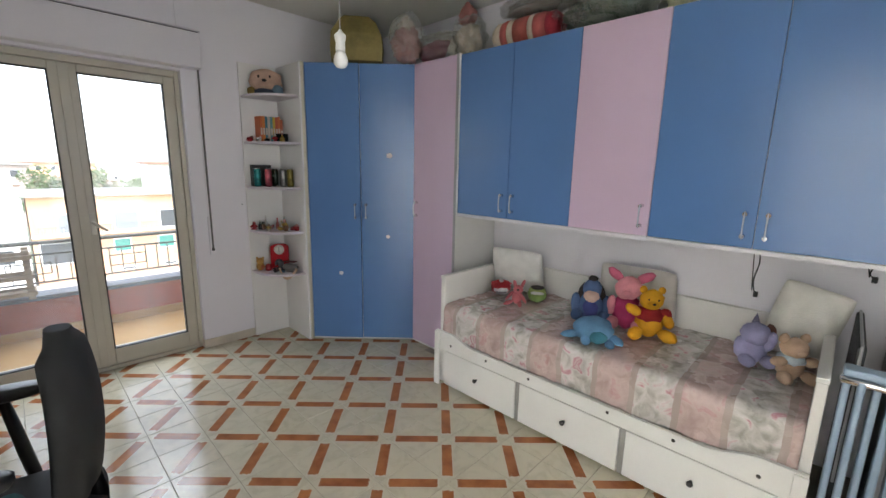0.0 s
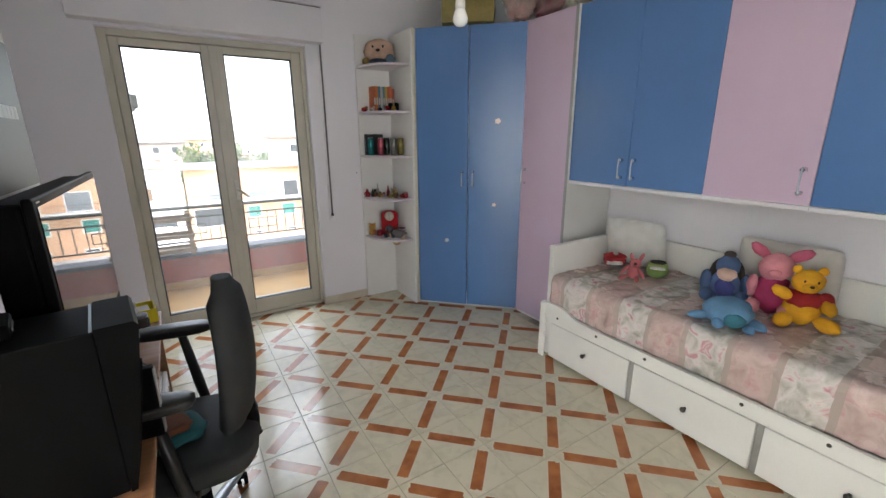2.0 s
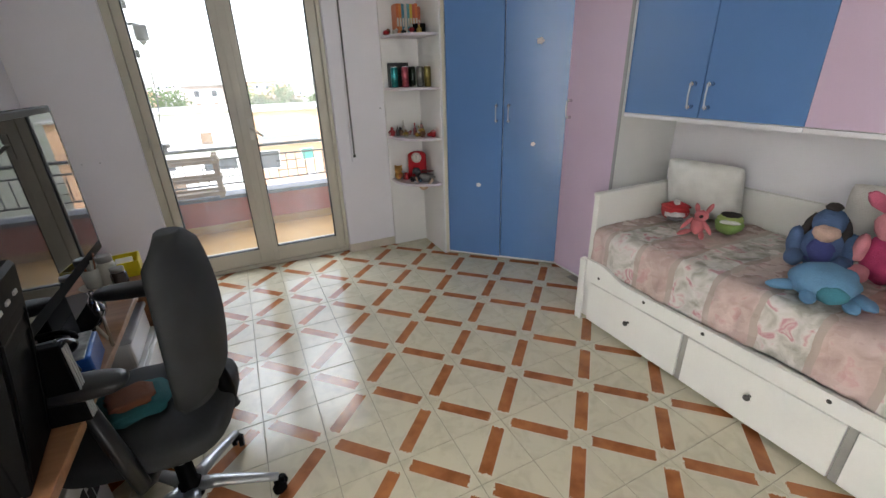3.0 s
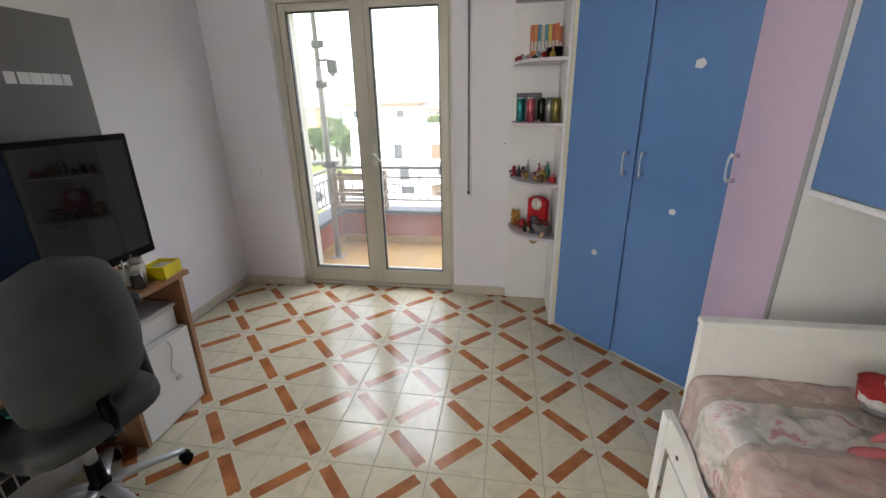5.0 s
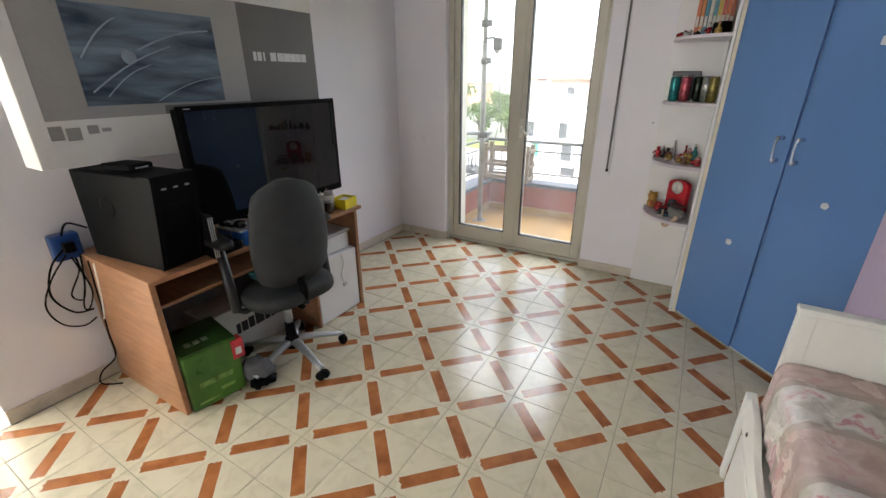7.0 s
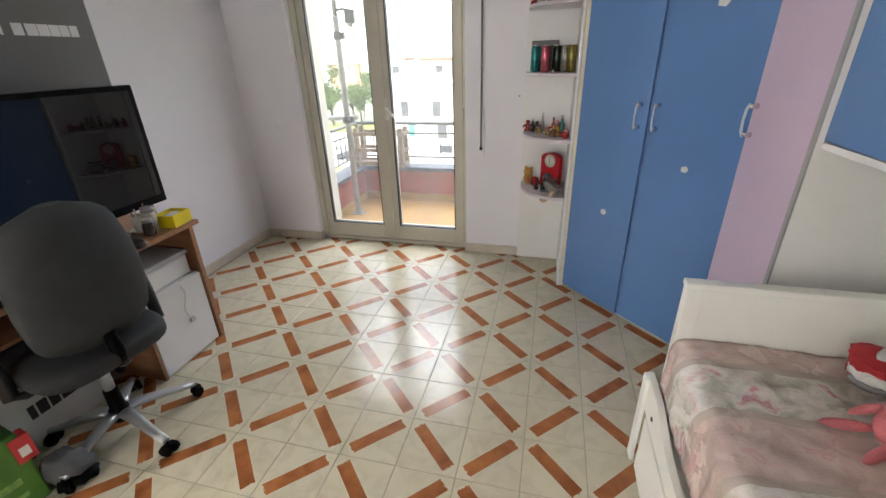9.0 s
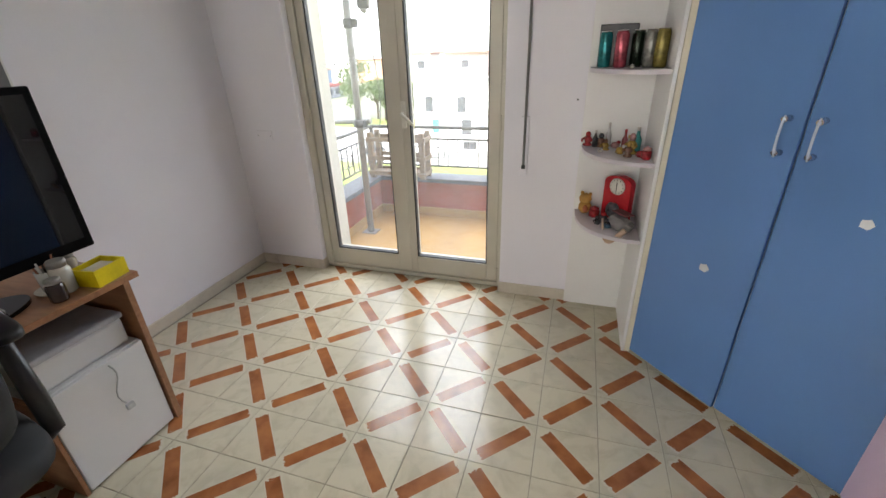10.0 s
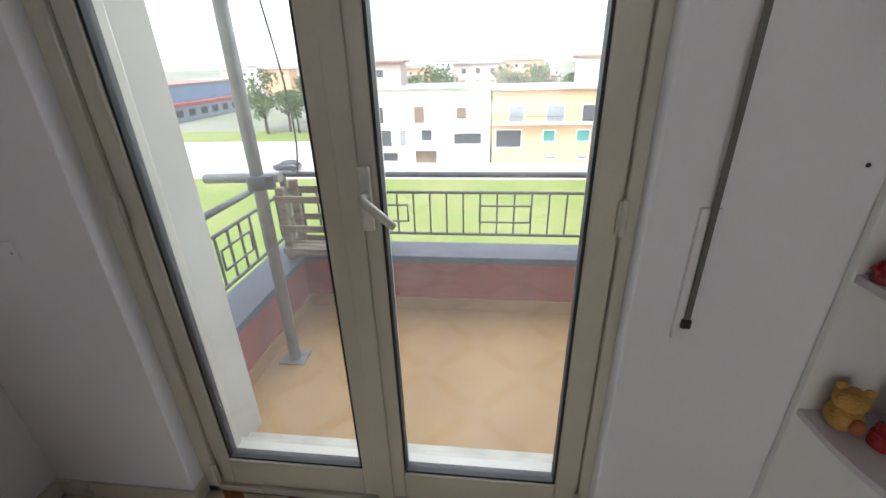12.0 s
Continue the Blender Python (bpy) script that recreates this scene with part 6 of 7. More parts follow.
RED, WHT, BRN, BLK, GLD, PNK, TEA = (0.36, 0.02, 0.025), (0.62, 0.58, 0.54), (0.20, 0.09, 0.05), (0.02, 0.02, 0.025), (0.45, 0.28, 0.06), (0.50, 0.26, 0.25), (0.05, 0.26, 0.24)
for x, y, s, a, b in ((-0.29, -0.06, 1.3, RED, BRN), (-0.255, -0.16, 1.1, WHT, WHT), (-0.20, -0.20, 1.0, BLK, WHT), (-0.14, -0.22, 0.9, RED, WHT), (-0.09, -0.25, 1.1, GLD, PNK)):
    figure(1, x, y, s, a, b, "small painted figurine on the second shelf")
solo("black_case", boxes((-0.05, 0.05, -0.03, 0.03, 0, 0.075), bevel=0.006), M["black"], on_shelf(1, -0.075, -0.20, -60), "small black case on the corner shelf", "box")

# third shelf: dark tin panel and drink cans
solo("black_tin", boxes((-0.085, 0.085, -0.02, 0.02, 0, 0.185), bevel=0.004), shader("black_tin_print", (0.012, 0.010, 0.010), 0.35, vary=0.3, scale=20), on_shelf(2, -0.215, -0.065, -4), "dark printed tin standing at the shelf back", "tin")
for x, y, c, d in ((-0.272, -0.125, (0.03, 0.30, 0.31), 0.0), (-0.205, -0.19, (0.52, 0.10, 0.14), 0.0), (-0.135, -0.165, (0.02, 0.035, 0.02), 0.0), (-0.085, -0.215, (0.32, 0.32, 0.30), 0.0), (-0.05, -0.28, (0.26, 0.21, 0.05), 0.0)):
    can = thing("drink_can", on_shelf(2, x, y), "tall slim metallic drink can on the corner shelf", "can", "drink cans")
    bm = bmesh.new()
    lathe(bm, ((0.024, 0.0), (0.0285, 0.008), (0.0285, 0.138), (0.024, 0.150)), seg=20)
    part("body", bm, shader("can_print", c, 0.22, 0.5, vary=0.3, scale=22, bump=0.0), can)
    bm = bmesh.new()
    lathe(bm, ((0.024, 0.1502), (0.0255, 0.153), (0.0245, 0.1545), (0.022, 0.152)), seg=20)
    part("rim", bm, M["chrome"], can)
figure(2, -0.155, -0.255, 0.5, WHT, WHT, "flat pale trinket on the third shelf", 0.4)

# fourth shelf: ornaments and tiny bottles
for x, y, s, a, b in ((-0.30, -0.055, 1.15, RED, RED), (-0.235, -0.085, 1.1, BRN, BLK), (-0.215, -0.16, 0.9, GLD, BRN), (-0.165, -0.10, 1.1, PNK, RED), (-0.15, -0.245, 1.0, GLD, WHT), (-0.10, -0.23, 1.2, GLD, PNK), (-0.06, -0.30, 1.1, RED, RED), (-0.045, -0.345, 0.9, RED, PNK), (-0.24, -0.22, 0.5, WHT, WHT), (-0.12, -0.30, 0.9, BRN, GLD)):
    figure(3, x, y, s, a, b, "small painted figurine on the fourth shelf")
for x, y, h, r, g, c in ((-0.265, -0.095, 0.085, 0.015, BLK, WHT), (-0.20, -0.07, 0.12, 0.014, (0.45, 0.42, 0.40), WHT), (-0.125, -0.14, 0.10, 0.015, (0.30, 0.05, 0.05), RED), (-0.07, -0.16, 0.115, 0.020, TEA, WHT), (-0.11, -0.19, 0.08, 0.016, (0.50, 0.46, 0.38), GLD)):
    bottle(3, x, y, h, r, g, c, "tiny souvenir bottle on the fourth shelf")

# fifth shelf: red clock, bear and trinkets
ck = thing("table_clock", on_shelf(4, -0.115, -0.13, -38), "red arched table clock with a white dial", "clock")
bm = bmesh.new()
out = [(-0.078, 0.0), (0.078, 0.0), (0.078, 0.200)] + [(0.078 * math.cos(a), 0.200 + 0.038 * math.sin(a)) for a in [radians(k) for k in range(15, 180, 15)]] + [(-0.078, 0.200)]
skin(bm, [ring(bm, [(x, -0.02, z) for x, z in out]), ring(bm, [(x, 0.02, z) for x, z in out])], smooth=False)
part("case", bm, shader("red_lacquer", (0.42, 0.012, 0.02), 0.25), ck)
bm = bmesh.new()
lathe(bm, ((0.001, -0.026), (0.042, -0.026), (0.045, -0.020)), (0, 0, 0.182), 24, axis="y")
part("dial", bm, shader("white_dial", (0.72, 0.70, 0.64), 0.4), ck, "round white dial")
part("hour_hand", boxes((-0.002, 0.002, -0.0285, -0.0275, 0.182, 0.205)), M["gasket"], ck)
part("minute_hand", boxes((-0.0015, 0.0015, -0.0275, -0.0265, 0.152, 0.187)), M["gasket"], ck)
for q in range(12):
    a = q * math.pi / 6
    part("hour_mark", boxes((0.036 * math.sin(a) - 0.002, 0.036 * math.sin(a) + 0.002, -0.0272, -0.0262, 0.182 + 0.036 * math.cos(a) - 0.003, 0.182 + 0.036 * math.cos(a) + 0.003)), M["gasket"], ck)
bm = bmesh.new()
blob(bm, (0.0, -0.035, 0.055), (0.042, 0.022, 0.040), 0, seg=14, rough=0.2)
part("ornament", bm, shader("pewter_relief", (0.16, 0.16, 0.18), 0.3, 0.5, vary=0.4, scale=40), ck)
toy("plush_cub", on_shelf(4, -0.275, -0.075, -30), (((0, 0, 0.035), (0.036, 0.034, 0.036), 0), ((0, -0.004, 0.085), (0.034, 0.030, 0.030), 0), ((-0.024, 0, 0.112), (0.011, 0.008, 0.011), 0), ((0.024, 0, 0.112), (0.011, 0.008, 0.011), 0), ((0.02, -0.03, 0.035), (0.015, 0.012, 0.02), 1)), (dye("ochre_plush", (0.50, 0.27, 0.06)), dye("rust_plush", (0.35, 0.10, 0.04))), "small ochre plush cub on the lowest shelf")
for x, y, s, a, b in ((-0.225, -0.13, 1.2, RED, RED), (-0.18, -0.20, 1.3, (0.08, 0.08, 0.09), RED), (-0.125, -0.235, 1.2, (0.10, 0.14, 0.20), WHT), (-0.21, -0.235, 0.7, BLK, BLK), (-0.16, -0.28, 0.8, (0.05, 0.10, 0.16), BLK)):
    figure(4, x, y, s, a, b, "small dark trinket on the lowest shelf", 0.7)
bag = thing("camera_pouch", on_shelf(4, -0.10, -0.30, -55), "grey pouch with a tan strap hanging over the shelf edge", "pouch")
bm = bmesh.new()
blob(bm, (0, 0, 0.035), (0.066, 0.040, 0.035), 0, seg=24, rough=0.35, power=0.75)
part("pouch", bm, dye("grey_canvas", (0.20, 0.185, 0.18), 0.45), bag)
bm = bmesh.new()
tube(bm, [(-0.08 + 0.017 * k, -0.05 - 0.03 * math.sin(k * 0.314), 0.04 - 0.085 * math.sin(k / 10 * math.pi)) for k in range(11)], 0.006, 8, flat=2.2)
part("strap", bm, dye("tan_leather", (0.55, 0.38, 0.27), 0.5), bag, "tan strap")
part("flap", boxes((-0.055, 0.05, -0.02, 0.035, 0.086, 0.094), bevel=0.003), dye("maroon_flap", (0.14, 0.03, 0.03)), bag)


# ---- on and under the desk ----
yb = thing("yellow_box", pose(-0.20, 2.415, DH + 0.001, 0, 0, 8), "open bright yellow plastic box on the desk end", "box")
part("tray", boxes((-0.055, 0.055, -0.065, 0.065, 0, 0.005), (-0.055, -0.050, -0.065, 0.065, 0.005, 0.065), (0.050, 0.055, -0.065, 0.065, 0.005, 0.065), (-0.050, 0.050, -0.065, -0.060, 0.005, 0.065), (-0.050, 0.050, 0.060, 0.065, 0.005, 0.065)), shader("yellow_plastic", (0.82, 0.66, 0.01), 0.35), yb)
part("paper", boxes((-0.03, 0.03, -0.04, 0.04, 0.006, 0.055)), shader("paper_slips", (0.6, 0.55, 0.45), 0.8), yb)
for x, y, r, h, c, lab in ((-0.235, 2.315, 0.033, 0.125, (0.60, 0.58, 0.50), "glass jar with a grey lid on the desk"), (-0.30, 2.385, 0.026, 0.12, (0.50, 0.44, 0.36), "pale plastic bottle with a grey cap on the desk"), (-0.19, 2.26, 0.028, 0.085, (0.05, 0.035, 0.03), "small dark jar on the desk")):
    t = thing("jar", pose(x, y, DH + 0.001), lab, "jar", "jars on the desk")
    bm = bmesh.new()
    lathe(bm, ((r * 0.9, 0), (r, 0.006), (r, h * 0.68), (r * 0.75, h * 0.8)), seg=18)
    part("body", bm, shader("jar_glass", c, 0.1, coat=0.6), t)
    bm = bmesh.new()
    lathe(bm, ((r * 0.85, h * 0.8), (r * 0.87, h * 0.98), (r * 0.7, h)), seg=18)
    part("lid", bm, shader("jar_lid", (0.30, 0.29, 0.27), 0.4, 0.3), t)
pens = thing("pen_cup", pose(-0.285, 2.30, DH + 0.001), "clear cup of pale pens and brushes on a cream saucer", "pen cup")
bm = bmesh.new()
lathe(bm, ((0.03, 0.0), (0.048, 0.003), (0.055, 0.012), (0.052, 0.012), (0.03, 0.005)), seg=22)
part("saucer", bm, shader("cream_glaze", (0.66, 0.61, 0.48), 0.25), pens, "cream saucer")
bm = bmesh.new()
lathe(bm, ((0.026, 0.0055), (0.029, 0.010), (0.033, 0.085), (0.031, 0.085), (0.027, 0.012)), seg=20)
part("cup", bm, shader("pale_clear_plastic", (0.50, 0.50, 0.46), 0.12, coat=0.6), pens)
for q in range(7):
    a = q * 0.9
    bm = bmesh.new()
    tube(bm, ((0.010 * math.cos(a), 0.010 * math.sin(a), 0.014), (0.034 * math.cos(a), 0.034 * math.sin(a), 0.125 + 0.012 * (q % 3))), 0.0036, 6)
    part("pen", bm, shader("pen_barrel", ((0.66, 0.64, 0.58), (0.30, 0.10, 0.05), (0.62, 0.60, 0.55), (0.08, 0.07, 0.06))[q % 4], 0.4), pens)
bb = thing("blue_box", pose(-0.24, 1.68, DH + 0.001, 0, 0, 6), "open blue plastic box with papers on the desk", "box")
part("box", boxes((-0.10, 0.10, -0.075, 0.075, 0, 0.075), bevel=0.006), shader("blue_plastic", (0.015, 0.12, 0.50), 0.35), bb)
part("magazine", boxes((-0.11, 0.09, -0.085, 0.07, 0.0755, 0.082), bevel=0.002), shader("magazine_paper", (0.42, 0.43, 0.45), 0.4, vary=0.4, scale=15), bb)
kb = thing("clutter_heap", pose(-0.25, 1.68, DH + 0.0835, 0, 0, 14), "dark headphones and adapters piled on papers", "clutter", kind="thing")
bm = bmesh.new()
tube(bm, [(0.075 * math.cos(a), 0.075 * math.sin(a), 0.016) for a in [k * 0.33 for k in range(17)]], 0.008, 8)
part("headband", bm, M["black"], kb)
for x in (-0.05, 0.05):
    bm = bmesh.new()
    blob(bm, (x, -0.05, 0.022), (0.034, 0.034, 0.022), seg=16)
    part("ear_pad", bm, M["black_gloss"], kb)
# added sticks that stand for the highlight along the television's bottom edge
for q, (x, y, l, c) in enumerate(((-0.18, 1.93, 0.32, (0.16, 0.10, 0.05)), (-0.22, 1.96, 0.30, (0.45, 0.40, 0.32)))):
    bm = bmesh.new()
    tube(bm, ((0, -l / 2, 0.006), (0, l / 2, 0.006)), 0.005, 8)
    solo("paint_brush_stick", bm, shader("edge_shine_tone", c, 0.5), pose(x, y, DH + 0.001, 0, 0, 18 + 9 * q), "thin stick standing for the shine on the television's bottom edge", "stick")
bm = bmesh.new()
blob(bm, (0, 0, 0.020), (0.034, 0.058, 0.020), seg=18, power=0.8)
solo("computer_mouse", bm, M["black_gloss"], pose(-0.20, 1.80, DH + 0.001, 0, 0, 20), "glossy black computer mouse on the desk", "mouse")
for x, y in ((-0.22, 2.05), (-0.25, 2.12)):
    bm = bmesh.new()
    lathe(bm, ((0.020, 0), (0.022, 0.004), (0.018, 0.03), (0.008, 0.045), (0.010, 0.06)), seg=14)
    solo("chrome_gadget", bm, M["chrome"], pose(x, y, DH + 0.001), "small shiny metal gadget on the desk", "gadget", "gadgets on the desk")

stb = thing("set_top_box", pose(-0.20, 1.525, DH + 0.001, 0, 0, 5), "black set-top box with cables lying on the desk", "set-top box")
part("case", boxes((-0.09, 0.08, -0.055, 0.065, 0.004, 0.045), bevel=0.004), M["black_gloss"], stb)
part("base", boxes((-0.08, 0.07, -0.045, 0.055, 0.0, 0.0038)), M["black"], stb)
bm = bmesh.new()
tube(bm, [(0.02 + 0.05 * math.cos(k * 0.7), 0.045 * math.sin(k * 0.7), 0.050 + 0.004 * k) for k in range(12)], 0.004, 6)
part("coiled_lead", bm, M["black"], stb)
dr2 = thing("external_drive", pose(-0.165, 1.452, DH + 0.001, 0, 0, -6), "upright silver ribbed drive beside the computer tower", "drive")
part("case", boxes((-0.06, 0.06, -0.014, 0.014, 0.0, 0.215), bevel=0.004), M["black"], dr2)
for q in range(3):
    part("rib", boxes((0.0602, 0.0640, -0.012 + 0.009 * q, -0.007 + 0.009 * q, 0.008, 0.208), bevel=0.001), M["silver"], dr2)
wc = thing("drawer_unit", pose(-0.70, 2.06, 0, 0, 0, 0), "white pedestal cabinet under the desk end", "cabinet")
part("body", boxes((0.0, 0.53, 0.0, 0.37, 0.0, 0.455), bevel=0.004), M["white_board"], wc)
part("front", boxes((0.531, 0.548, 0.002, 0.368, 0.01, 0.452), bevel=0.003), M["white_board"], wc)
part("side_board", boxes((0.02, 0.545, -0.016, -0.001, 0.0, 0.455)), M["desk"], wc)
bm = bmesh.new()
tube(bm, [(0.556, 0.22 + 0.015 * math.sin(k * 0.8), 0.44 - 0.024 * k) for k in range(9)], 0.003, 6)
box(bm, 0.550, 0.566, 0.215, 0.245, 0.215, 0.240, bevel=0.003)
part("hanging_plug", bm, shader("white_cable", (0.55, 0.55, 0.54), 0.4), wc)
pr = thing("printer", pose(-0.42, 2.245, 0.456), "white and grey printer on the pedestal cabinet", "printer")
part("body", boxes((-0.16, 0.235, -0.16, 0.165, 0.0, 0.115), bevel=0.012), M["white_board"], pr)
part("lid", boxes((-0.15, 0.245, -0.165, 0.17, 0.1155, 0.14), bevel=0.008), shader("grey_lid", (0.50, 0.50, 0.52), 0.4), pr)

wcart = thing("coffee_carton", pose(-0.36, 1.70, 0), "white shipping carton with dark printing under the desk", "box")
part("carton", boxes((-0.22, 0.0, -0.26, 0.235, 0.0, 0.31), bevel=0.004), M["carton_white"], wcart)
for y, w, h in ((-0.10, 0.026, 0.065), (-0.066, 0.040, 0.065), (-0.018, 0.038, 0.072), (0.028, 0.058, 0.095), (0.094, 0.036, 0.065), (0.138, 0.036, 0.065), (0.182, 0.036, 0.065)):
    part("printed_bar", boxes((0.0005, 0.002, y, y + w, 0.14, 0.14 + h)), M["gasket"], wcart)

gbag = thing("green_carton", pose(-0.127, 1.174, 0, 0, 0, -10.5), "glossy green printed carton under the desk with a red tag", "box")
gplast = shader("green_print", (0.07, 0.19, 0.025), 0.30, vary=0.12, scale=7, fine=14, bump=0.04, tint=(0.03, 0.11, 0.015))
part("carton", boxes((-0.30, 0.0, 0.0, 0.262, 0.0, 0.320), bevel=0.010), gplast, gbag)
part("top_flap", boxes((-0.296, -0.006, 0.006, 0.256, 0.3205, 0.325), bevel=0.001), shader("dark_green_print", (0.03, 0.10, 0.018), 0.3, vary=0.3, scale=9), gbag, "dark green top flap")
for y in (0.05, 0.09, 0.13):
    part("printed_bar", boxes((-0.115, -0.075, y, y + 0.028, 0.3251, 0.3260)), shader("pale_green_print", (0.38, 0.45, 0.33), 0.5), gbag)
for y, z, w, h in ((0.03, 0.03, 0.10, 0.012), (0.05, 0.12, 0.16, 0.03), (0.14, 0.06, 0.07, 0.02)):
    part("printed_patch", boxes((0.0004, 0.0014, y, y + w, z, z + h)), shader("light_green_print", (0.24, 0.40, 0.10), 0.3, vary=0.3, scale=20), gbag)
tag = part("red_tag", boxes((0.006, 0.011, 0.225, 0.285, 0.20, 0.31), bevel=0.002), shader("red_card", (0.55, 0.03, 0.04), 0.4), gbag, "red printed tag")
part("tag_print", boxes((0.0112, 0.0122, 0.240, 0.270, 0.225, 0.265)), M["carton_white"], tag)
part("tag_fold", boxes((-0.05, 0.004, 0.225, 0.285, 0.300, 0.305), bevel=0.001), shader("red_card", (0.55, 0.03, 0.04), 0.4), gbag)
bm = bmesh.new()
blob(bm, (0, 0, 0.075), (0.085, 0.06, 0.075), 0, seg=18, rough=0.3)
blob(bm, (0.04, -0.02, 0.03), (0.06, 0.05, 0.03), 1, seg=14, rough=0.2)
solo("grey_trainer_bag", bm, (dye("grey_nylon", (0.10, 0.10, 0.11), 0.5), M["black"]), pose(-0.06, 1.50, 0.001, 0, 0, 30), "small crumpled grey nylon bag on the floor", "bag")

# wall socket with adapter and cables left of the desk
sk = thing("socket_adapter", pose(WEST, 1.10, 0.80), "blue multi-plug adapter in a wall socket", "socket")
part("socket_plate", boxes((0.001, 0.010, -0.06, 0.06, -0.04, 0.04), bevel=0.003), M["white_board"], sk)
part("adapter", boxes((0.0105, 0.075, -0.055, 0.060, -0.075, 0.055), bevel=0.012), shader("blue_adapter", (0.01, 0.06, 0.24), 0.4), sk)
part("plug", boxes((0.0755, 0.115, -0.022, 0.022, -0.03, 0.02), bevel=0.006), M["black"], sk)


def wire(name, pts, r, m, label):
    pts = [Vector(p) for p in pts]
    fine = []
    for i in range(len(pts) - 1):
        p0, p1, p2, p3 = pts[max(i - 1, 0)], pts[i], pts[i + 1], pts[min(i + 2, len(pts) - 1)]
        for k in range(8):
            t = k / 8
            fine.append(0.5 * ((2 * p1) + (p2 - p0) * t + (2 * p0 - 5 * p1 + 4 * p2 - p3) * t * t + (3 * p1 - p0 - 3 * p2 + p3) * t ** 3))
    fine.append(pts[-1])
    bm = bmesh.new()
    tube(bm, fine, r, 6)
    solo(name, bm, m, Matrix(), label, "cable", "cables beside the desk")


wx = WEST + 0.02
wire("power_cable", ((wx + 0.06, 1.10, 0.80), (wx + 0.05, 1.02, 0.72), (wx, 0.99, 0.56), (wx, 1.05, 0.44), (wx, 1.13, 0.42)), 0.005, M["black"], "black power cable looping down the wall")
wire("power_cable", ((wx + 0.06, 1.11, 0.79), (wx + 0.03, 1.12, 0.66), (wx + 0.02, 1.06, 0.54), (wx + 0.02, 1.10, 0.50), (wx + 0.02, 1.13, 0.62), (wx + 0.05, 1.11, 0.76)), 0.004, M["black"], "black cable loop hanging from the adapter")
wire("power_cable", ((wx + 0.05, 1.09, 0.84), (wx + 0.04, 1.13, 0.90), (wx + 0.05, 1.20, 0.86)), 0.005, M["black"], "short black cable to the computer tower")
wire("power_cable", ((wx + 0.07, 1.08, 0.76), (wx + 0.06, 1.00, 0.66), (wx + 0.01, 0.955, 0.52), (wx, 0.99, 0.40), (wx, 1.07, 0.35), (wx, 1.13, 0.37)), 0.004, M["black"], "black power cable in a wide loop on the wall")
wire("power_cable", ((wx + 0.08, 1.13, 0.75), (wx + 0.06, 1.115, 0.60), (wx + 0.04, 1.085, 0.47), (wx + 0.04, 1.105, 0.45), (wx + 0.05, 1.135, 0.55), (wx + 0.06, 1.10, 0.74)), 0.004, M["black"], "black cable bundled below the adapter")
wire("power_cable", ((WEST + 0.14, 1.138, 0.72), (WEST + 0.13, 1.132, 0.50), (WEST + 0.10, 1.13, 0.30), (WEST + 0.08, 1.13, 0.14), (WEST + 0.05, 1.06, 0.07), (WEST + 0.06, 1.04, 0.01), (WEST + 0.15, 1.10, 0.008)), 0.004, M["black"], "dark cable running down to the floor")
wire("white_cable", ((WEST + 0.20, 1.138, 0.72), (WEST + 0.22, 1.12, 0.58), (WEST + 0.20, 1.11, 0.45), (WEST + 0.14, 1.12, 0.40)), 0.004, M["white_board"], "white cable hanging beside the desk")

# small marks and fittings on the walls
bp_ = thing("blank_wall_plate", pose(-0.584, NORTH, 1.0), "flush white blank switch plate on the wall", "switch plate")
part("plate", boxes((-0.063, 0.063, -0.006, -0.001, -0.034, 0.034), bevel=0.002), M["wall"], bp_)
for x in (-0.05, 0.05):
    bm = bmesh.new()
    lathe(bm, ((0.001, -0.0072), (0.004, -0.0070), (0.004, -0.005)), (x, 0, 0), 8, axis="y")
    part("screw", bm, M["grey_edge"], bp_)
bm = bmesh.new()
lathe(bm, ((0.001, -0.003), (0.004, -0.0025), (0.005, -0.0005)), seg=8, axis="y")
solo("nail", bm, M["gasket"], pose(1.464, NORTH, 1.236), "small dark nail in the plaster wall", "nail")

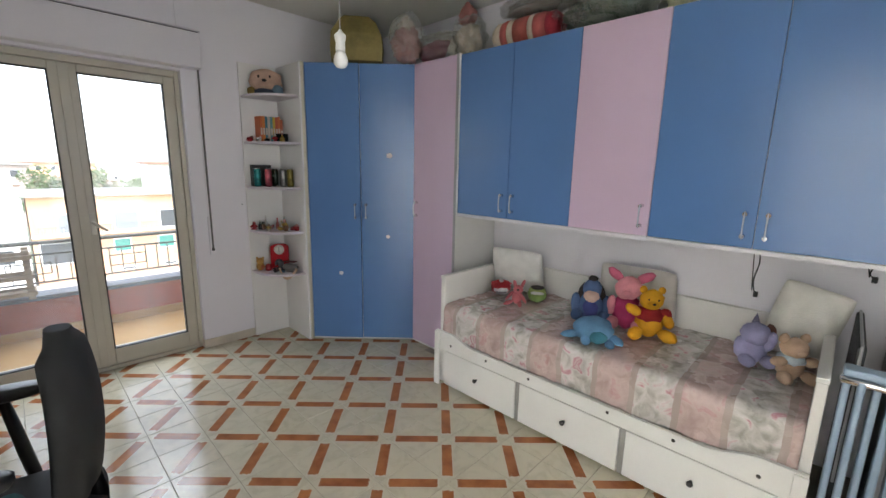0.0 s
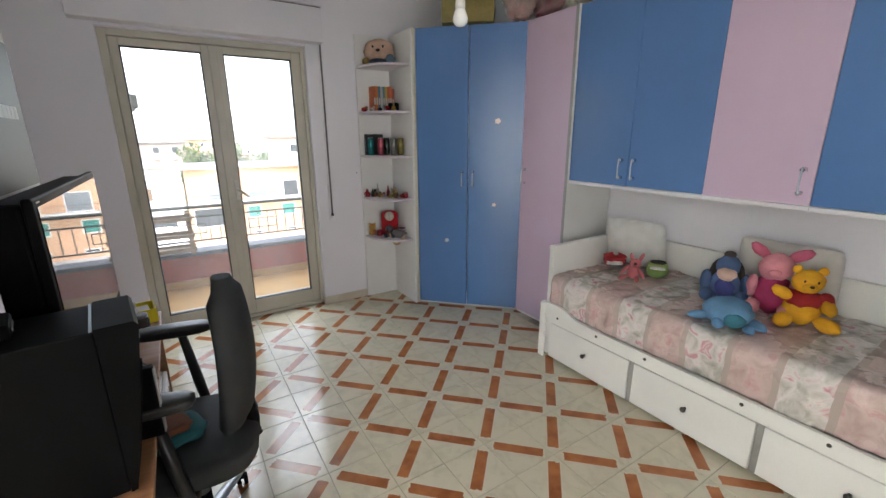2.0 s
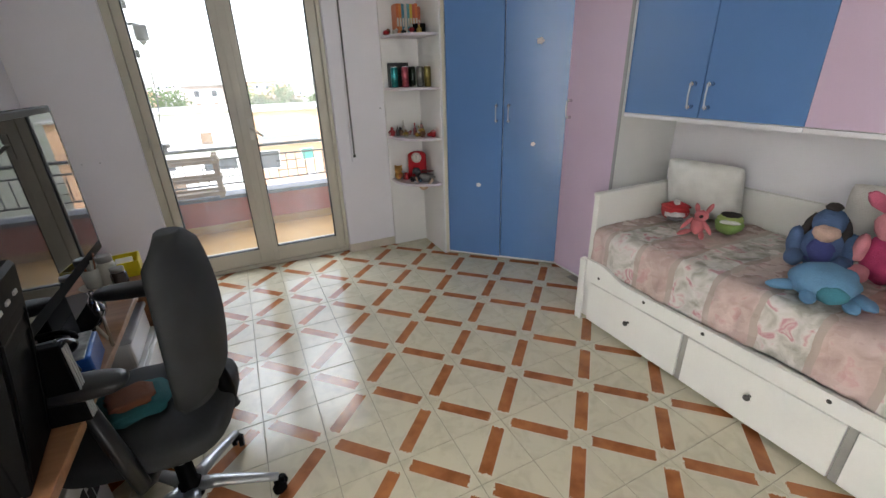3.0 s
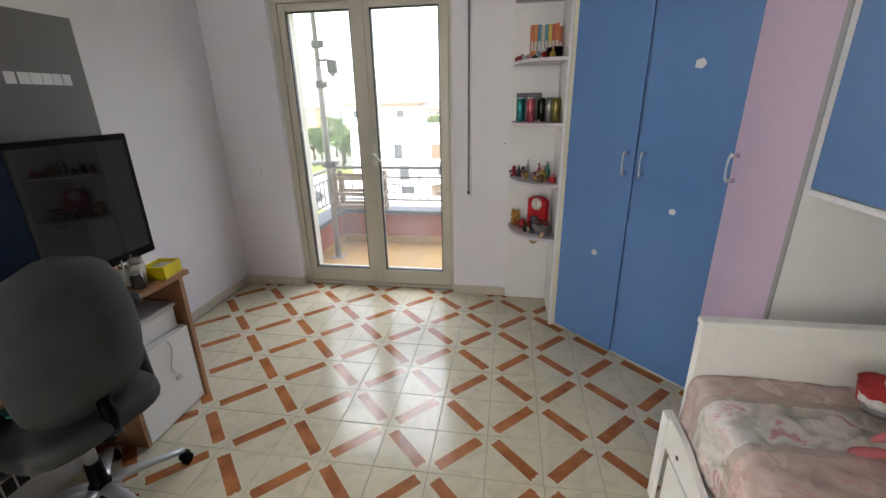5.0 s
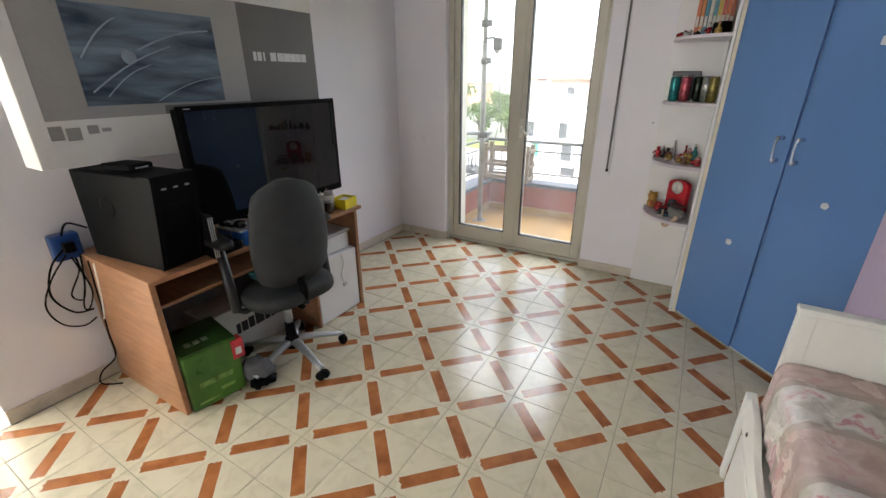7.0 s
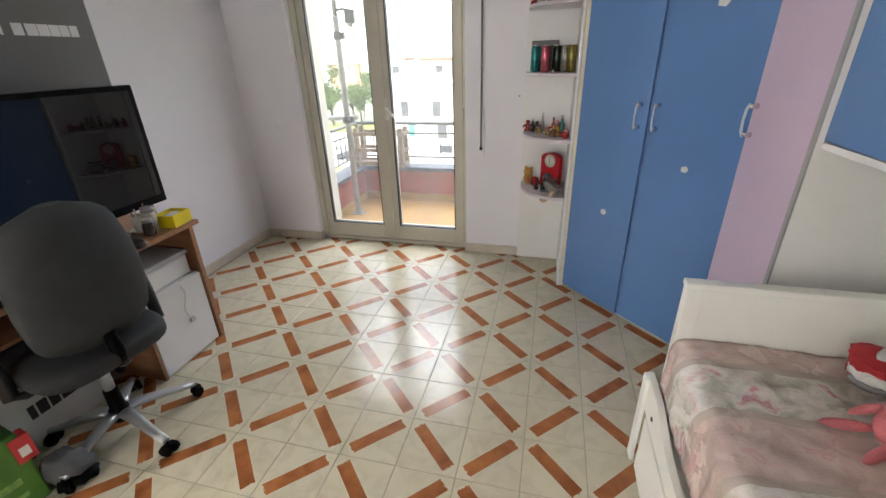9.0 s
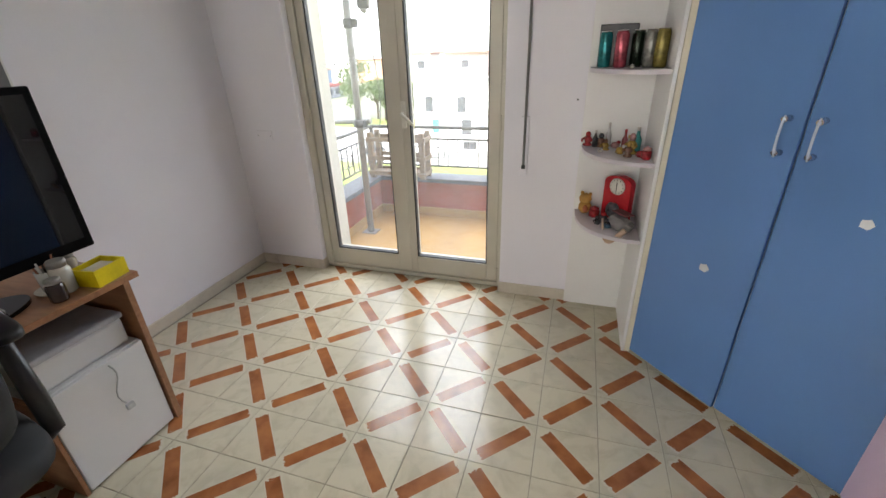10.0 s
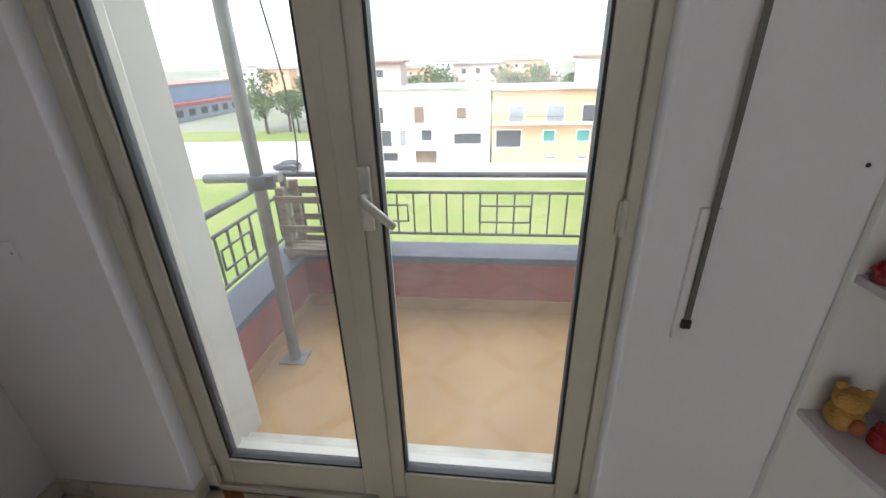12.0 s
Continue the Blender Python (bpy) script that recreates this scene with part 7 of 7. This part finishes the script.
# folded clothes on the chair seat
cl = thing("folded_clothes", pose(-0.12, 1.72, 0.535, 0, 0, 12), "teal and orange clothes folded on the chair seat", "clothes")
for name, z, w, d, hh, c in (("teal_garment", 0.0, 0.10, 0.09, 0.02, (0.015, 0.11, 0.12)), ("orange_garment", 0.034, 0.06, 0.06, 0.013, (0.17, 0.055, 0.022))):
    bm = bmesh.new()
    blob(bm, (0, 0, z + hh), (w, d, hh), 0, (0, 0, 8), 24, 0.25, power=0.55)
    part(name, bm, dye(name + "_cloth", c), cl)


# ---- floor tiles, one by one ----
P, X0, Y0, GAP = 0.25, 0.44, 1.84, 0.0013
tile_cache = {}


def tile_mesh(x0, x1, y0, y1):
    key = tuple(round(v, 4) for v in (x0, x1, y0, y1))
    if key not in tile_cache:
        bm = bmesh.new()
        i = 0.0015
        skin(bm, [ring(bm, [(x0, y0, -0.008), (x1, y0, -0.008), (x1, y1, -0.008), (x0, y1, -0.008)]),
                  ring(bm, [(x0, y0, -0.001), (x1, y0, -0.001), (x1, y1, -0.001), (x0, y1, -0.001)]),
                  ring(bm, [(x0 + i, y0 + i, 0), (x1 - i, y0 + i, 0), (x1 - i, y1 - i, 0), (x0 + i, y1 - i, 0)])], smooth=False)
        tile_cache[key] = mesh_of("tile", bm, M["tile"])
    return tile_cache[key]


rng = random.Random(4)
for i in range(-6, 11):
    for j in range(-11, 9):
        cx, cy = X0 + P * (i + 0.5), Y0 + P * (j + 0.5)
        h = P / 2 - GAP
        x0, x1 = max(cx - h, WEST + 0.001) - cx, min(cx + h, EAST - 0.001) - cx
        y0, y1 = max(cy - h, SOUTH + 0.001) - cy, min(cy + h, 3.971 if WL - 0.1 < cx < WR + 0.1 else NORTH - 0.001) - cy
        if x1 - x0 < 0.02 or y1 - y0 < 0.02 or (cx > 2.4 and cy < 2.6) or (cx > 2.2 and cy > 3.4):
            continue
        if (i + j) % 2 == 0:
            ob = new("tile", tile_mesh(x0, x1, y0, y1))
        else:
            ob = new("tile", tile_mesh(y0, y1, -x1, -x0))
            ob.rotation_euler.z = math.pi / 2
        ob.location = (cx, cy, rng.uniform(-0.0004, 0.0004))
        ob.parent = floor
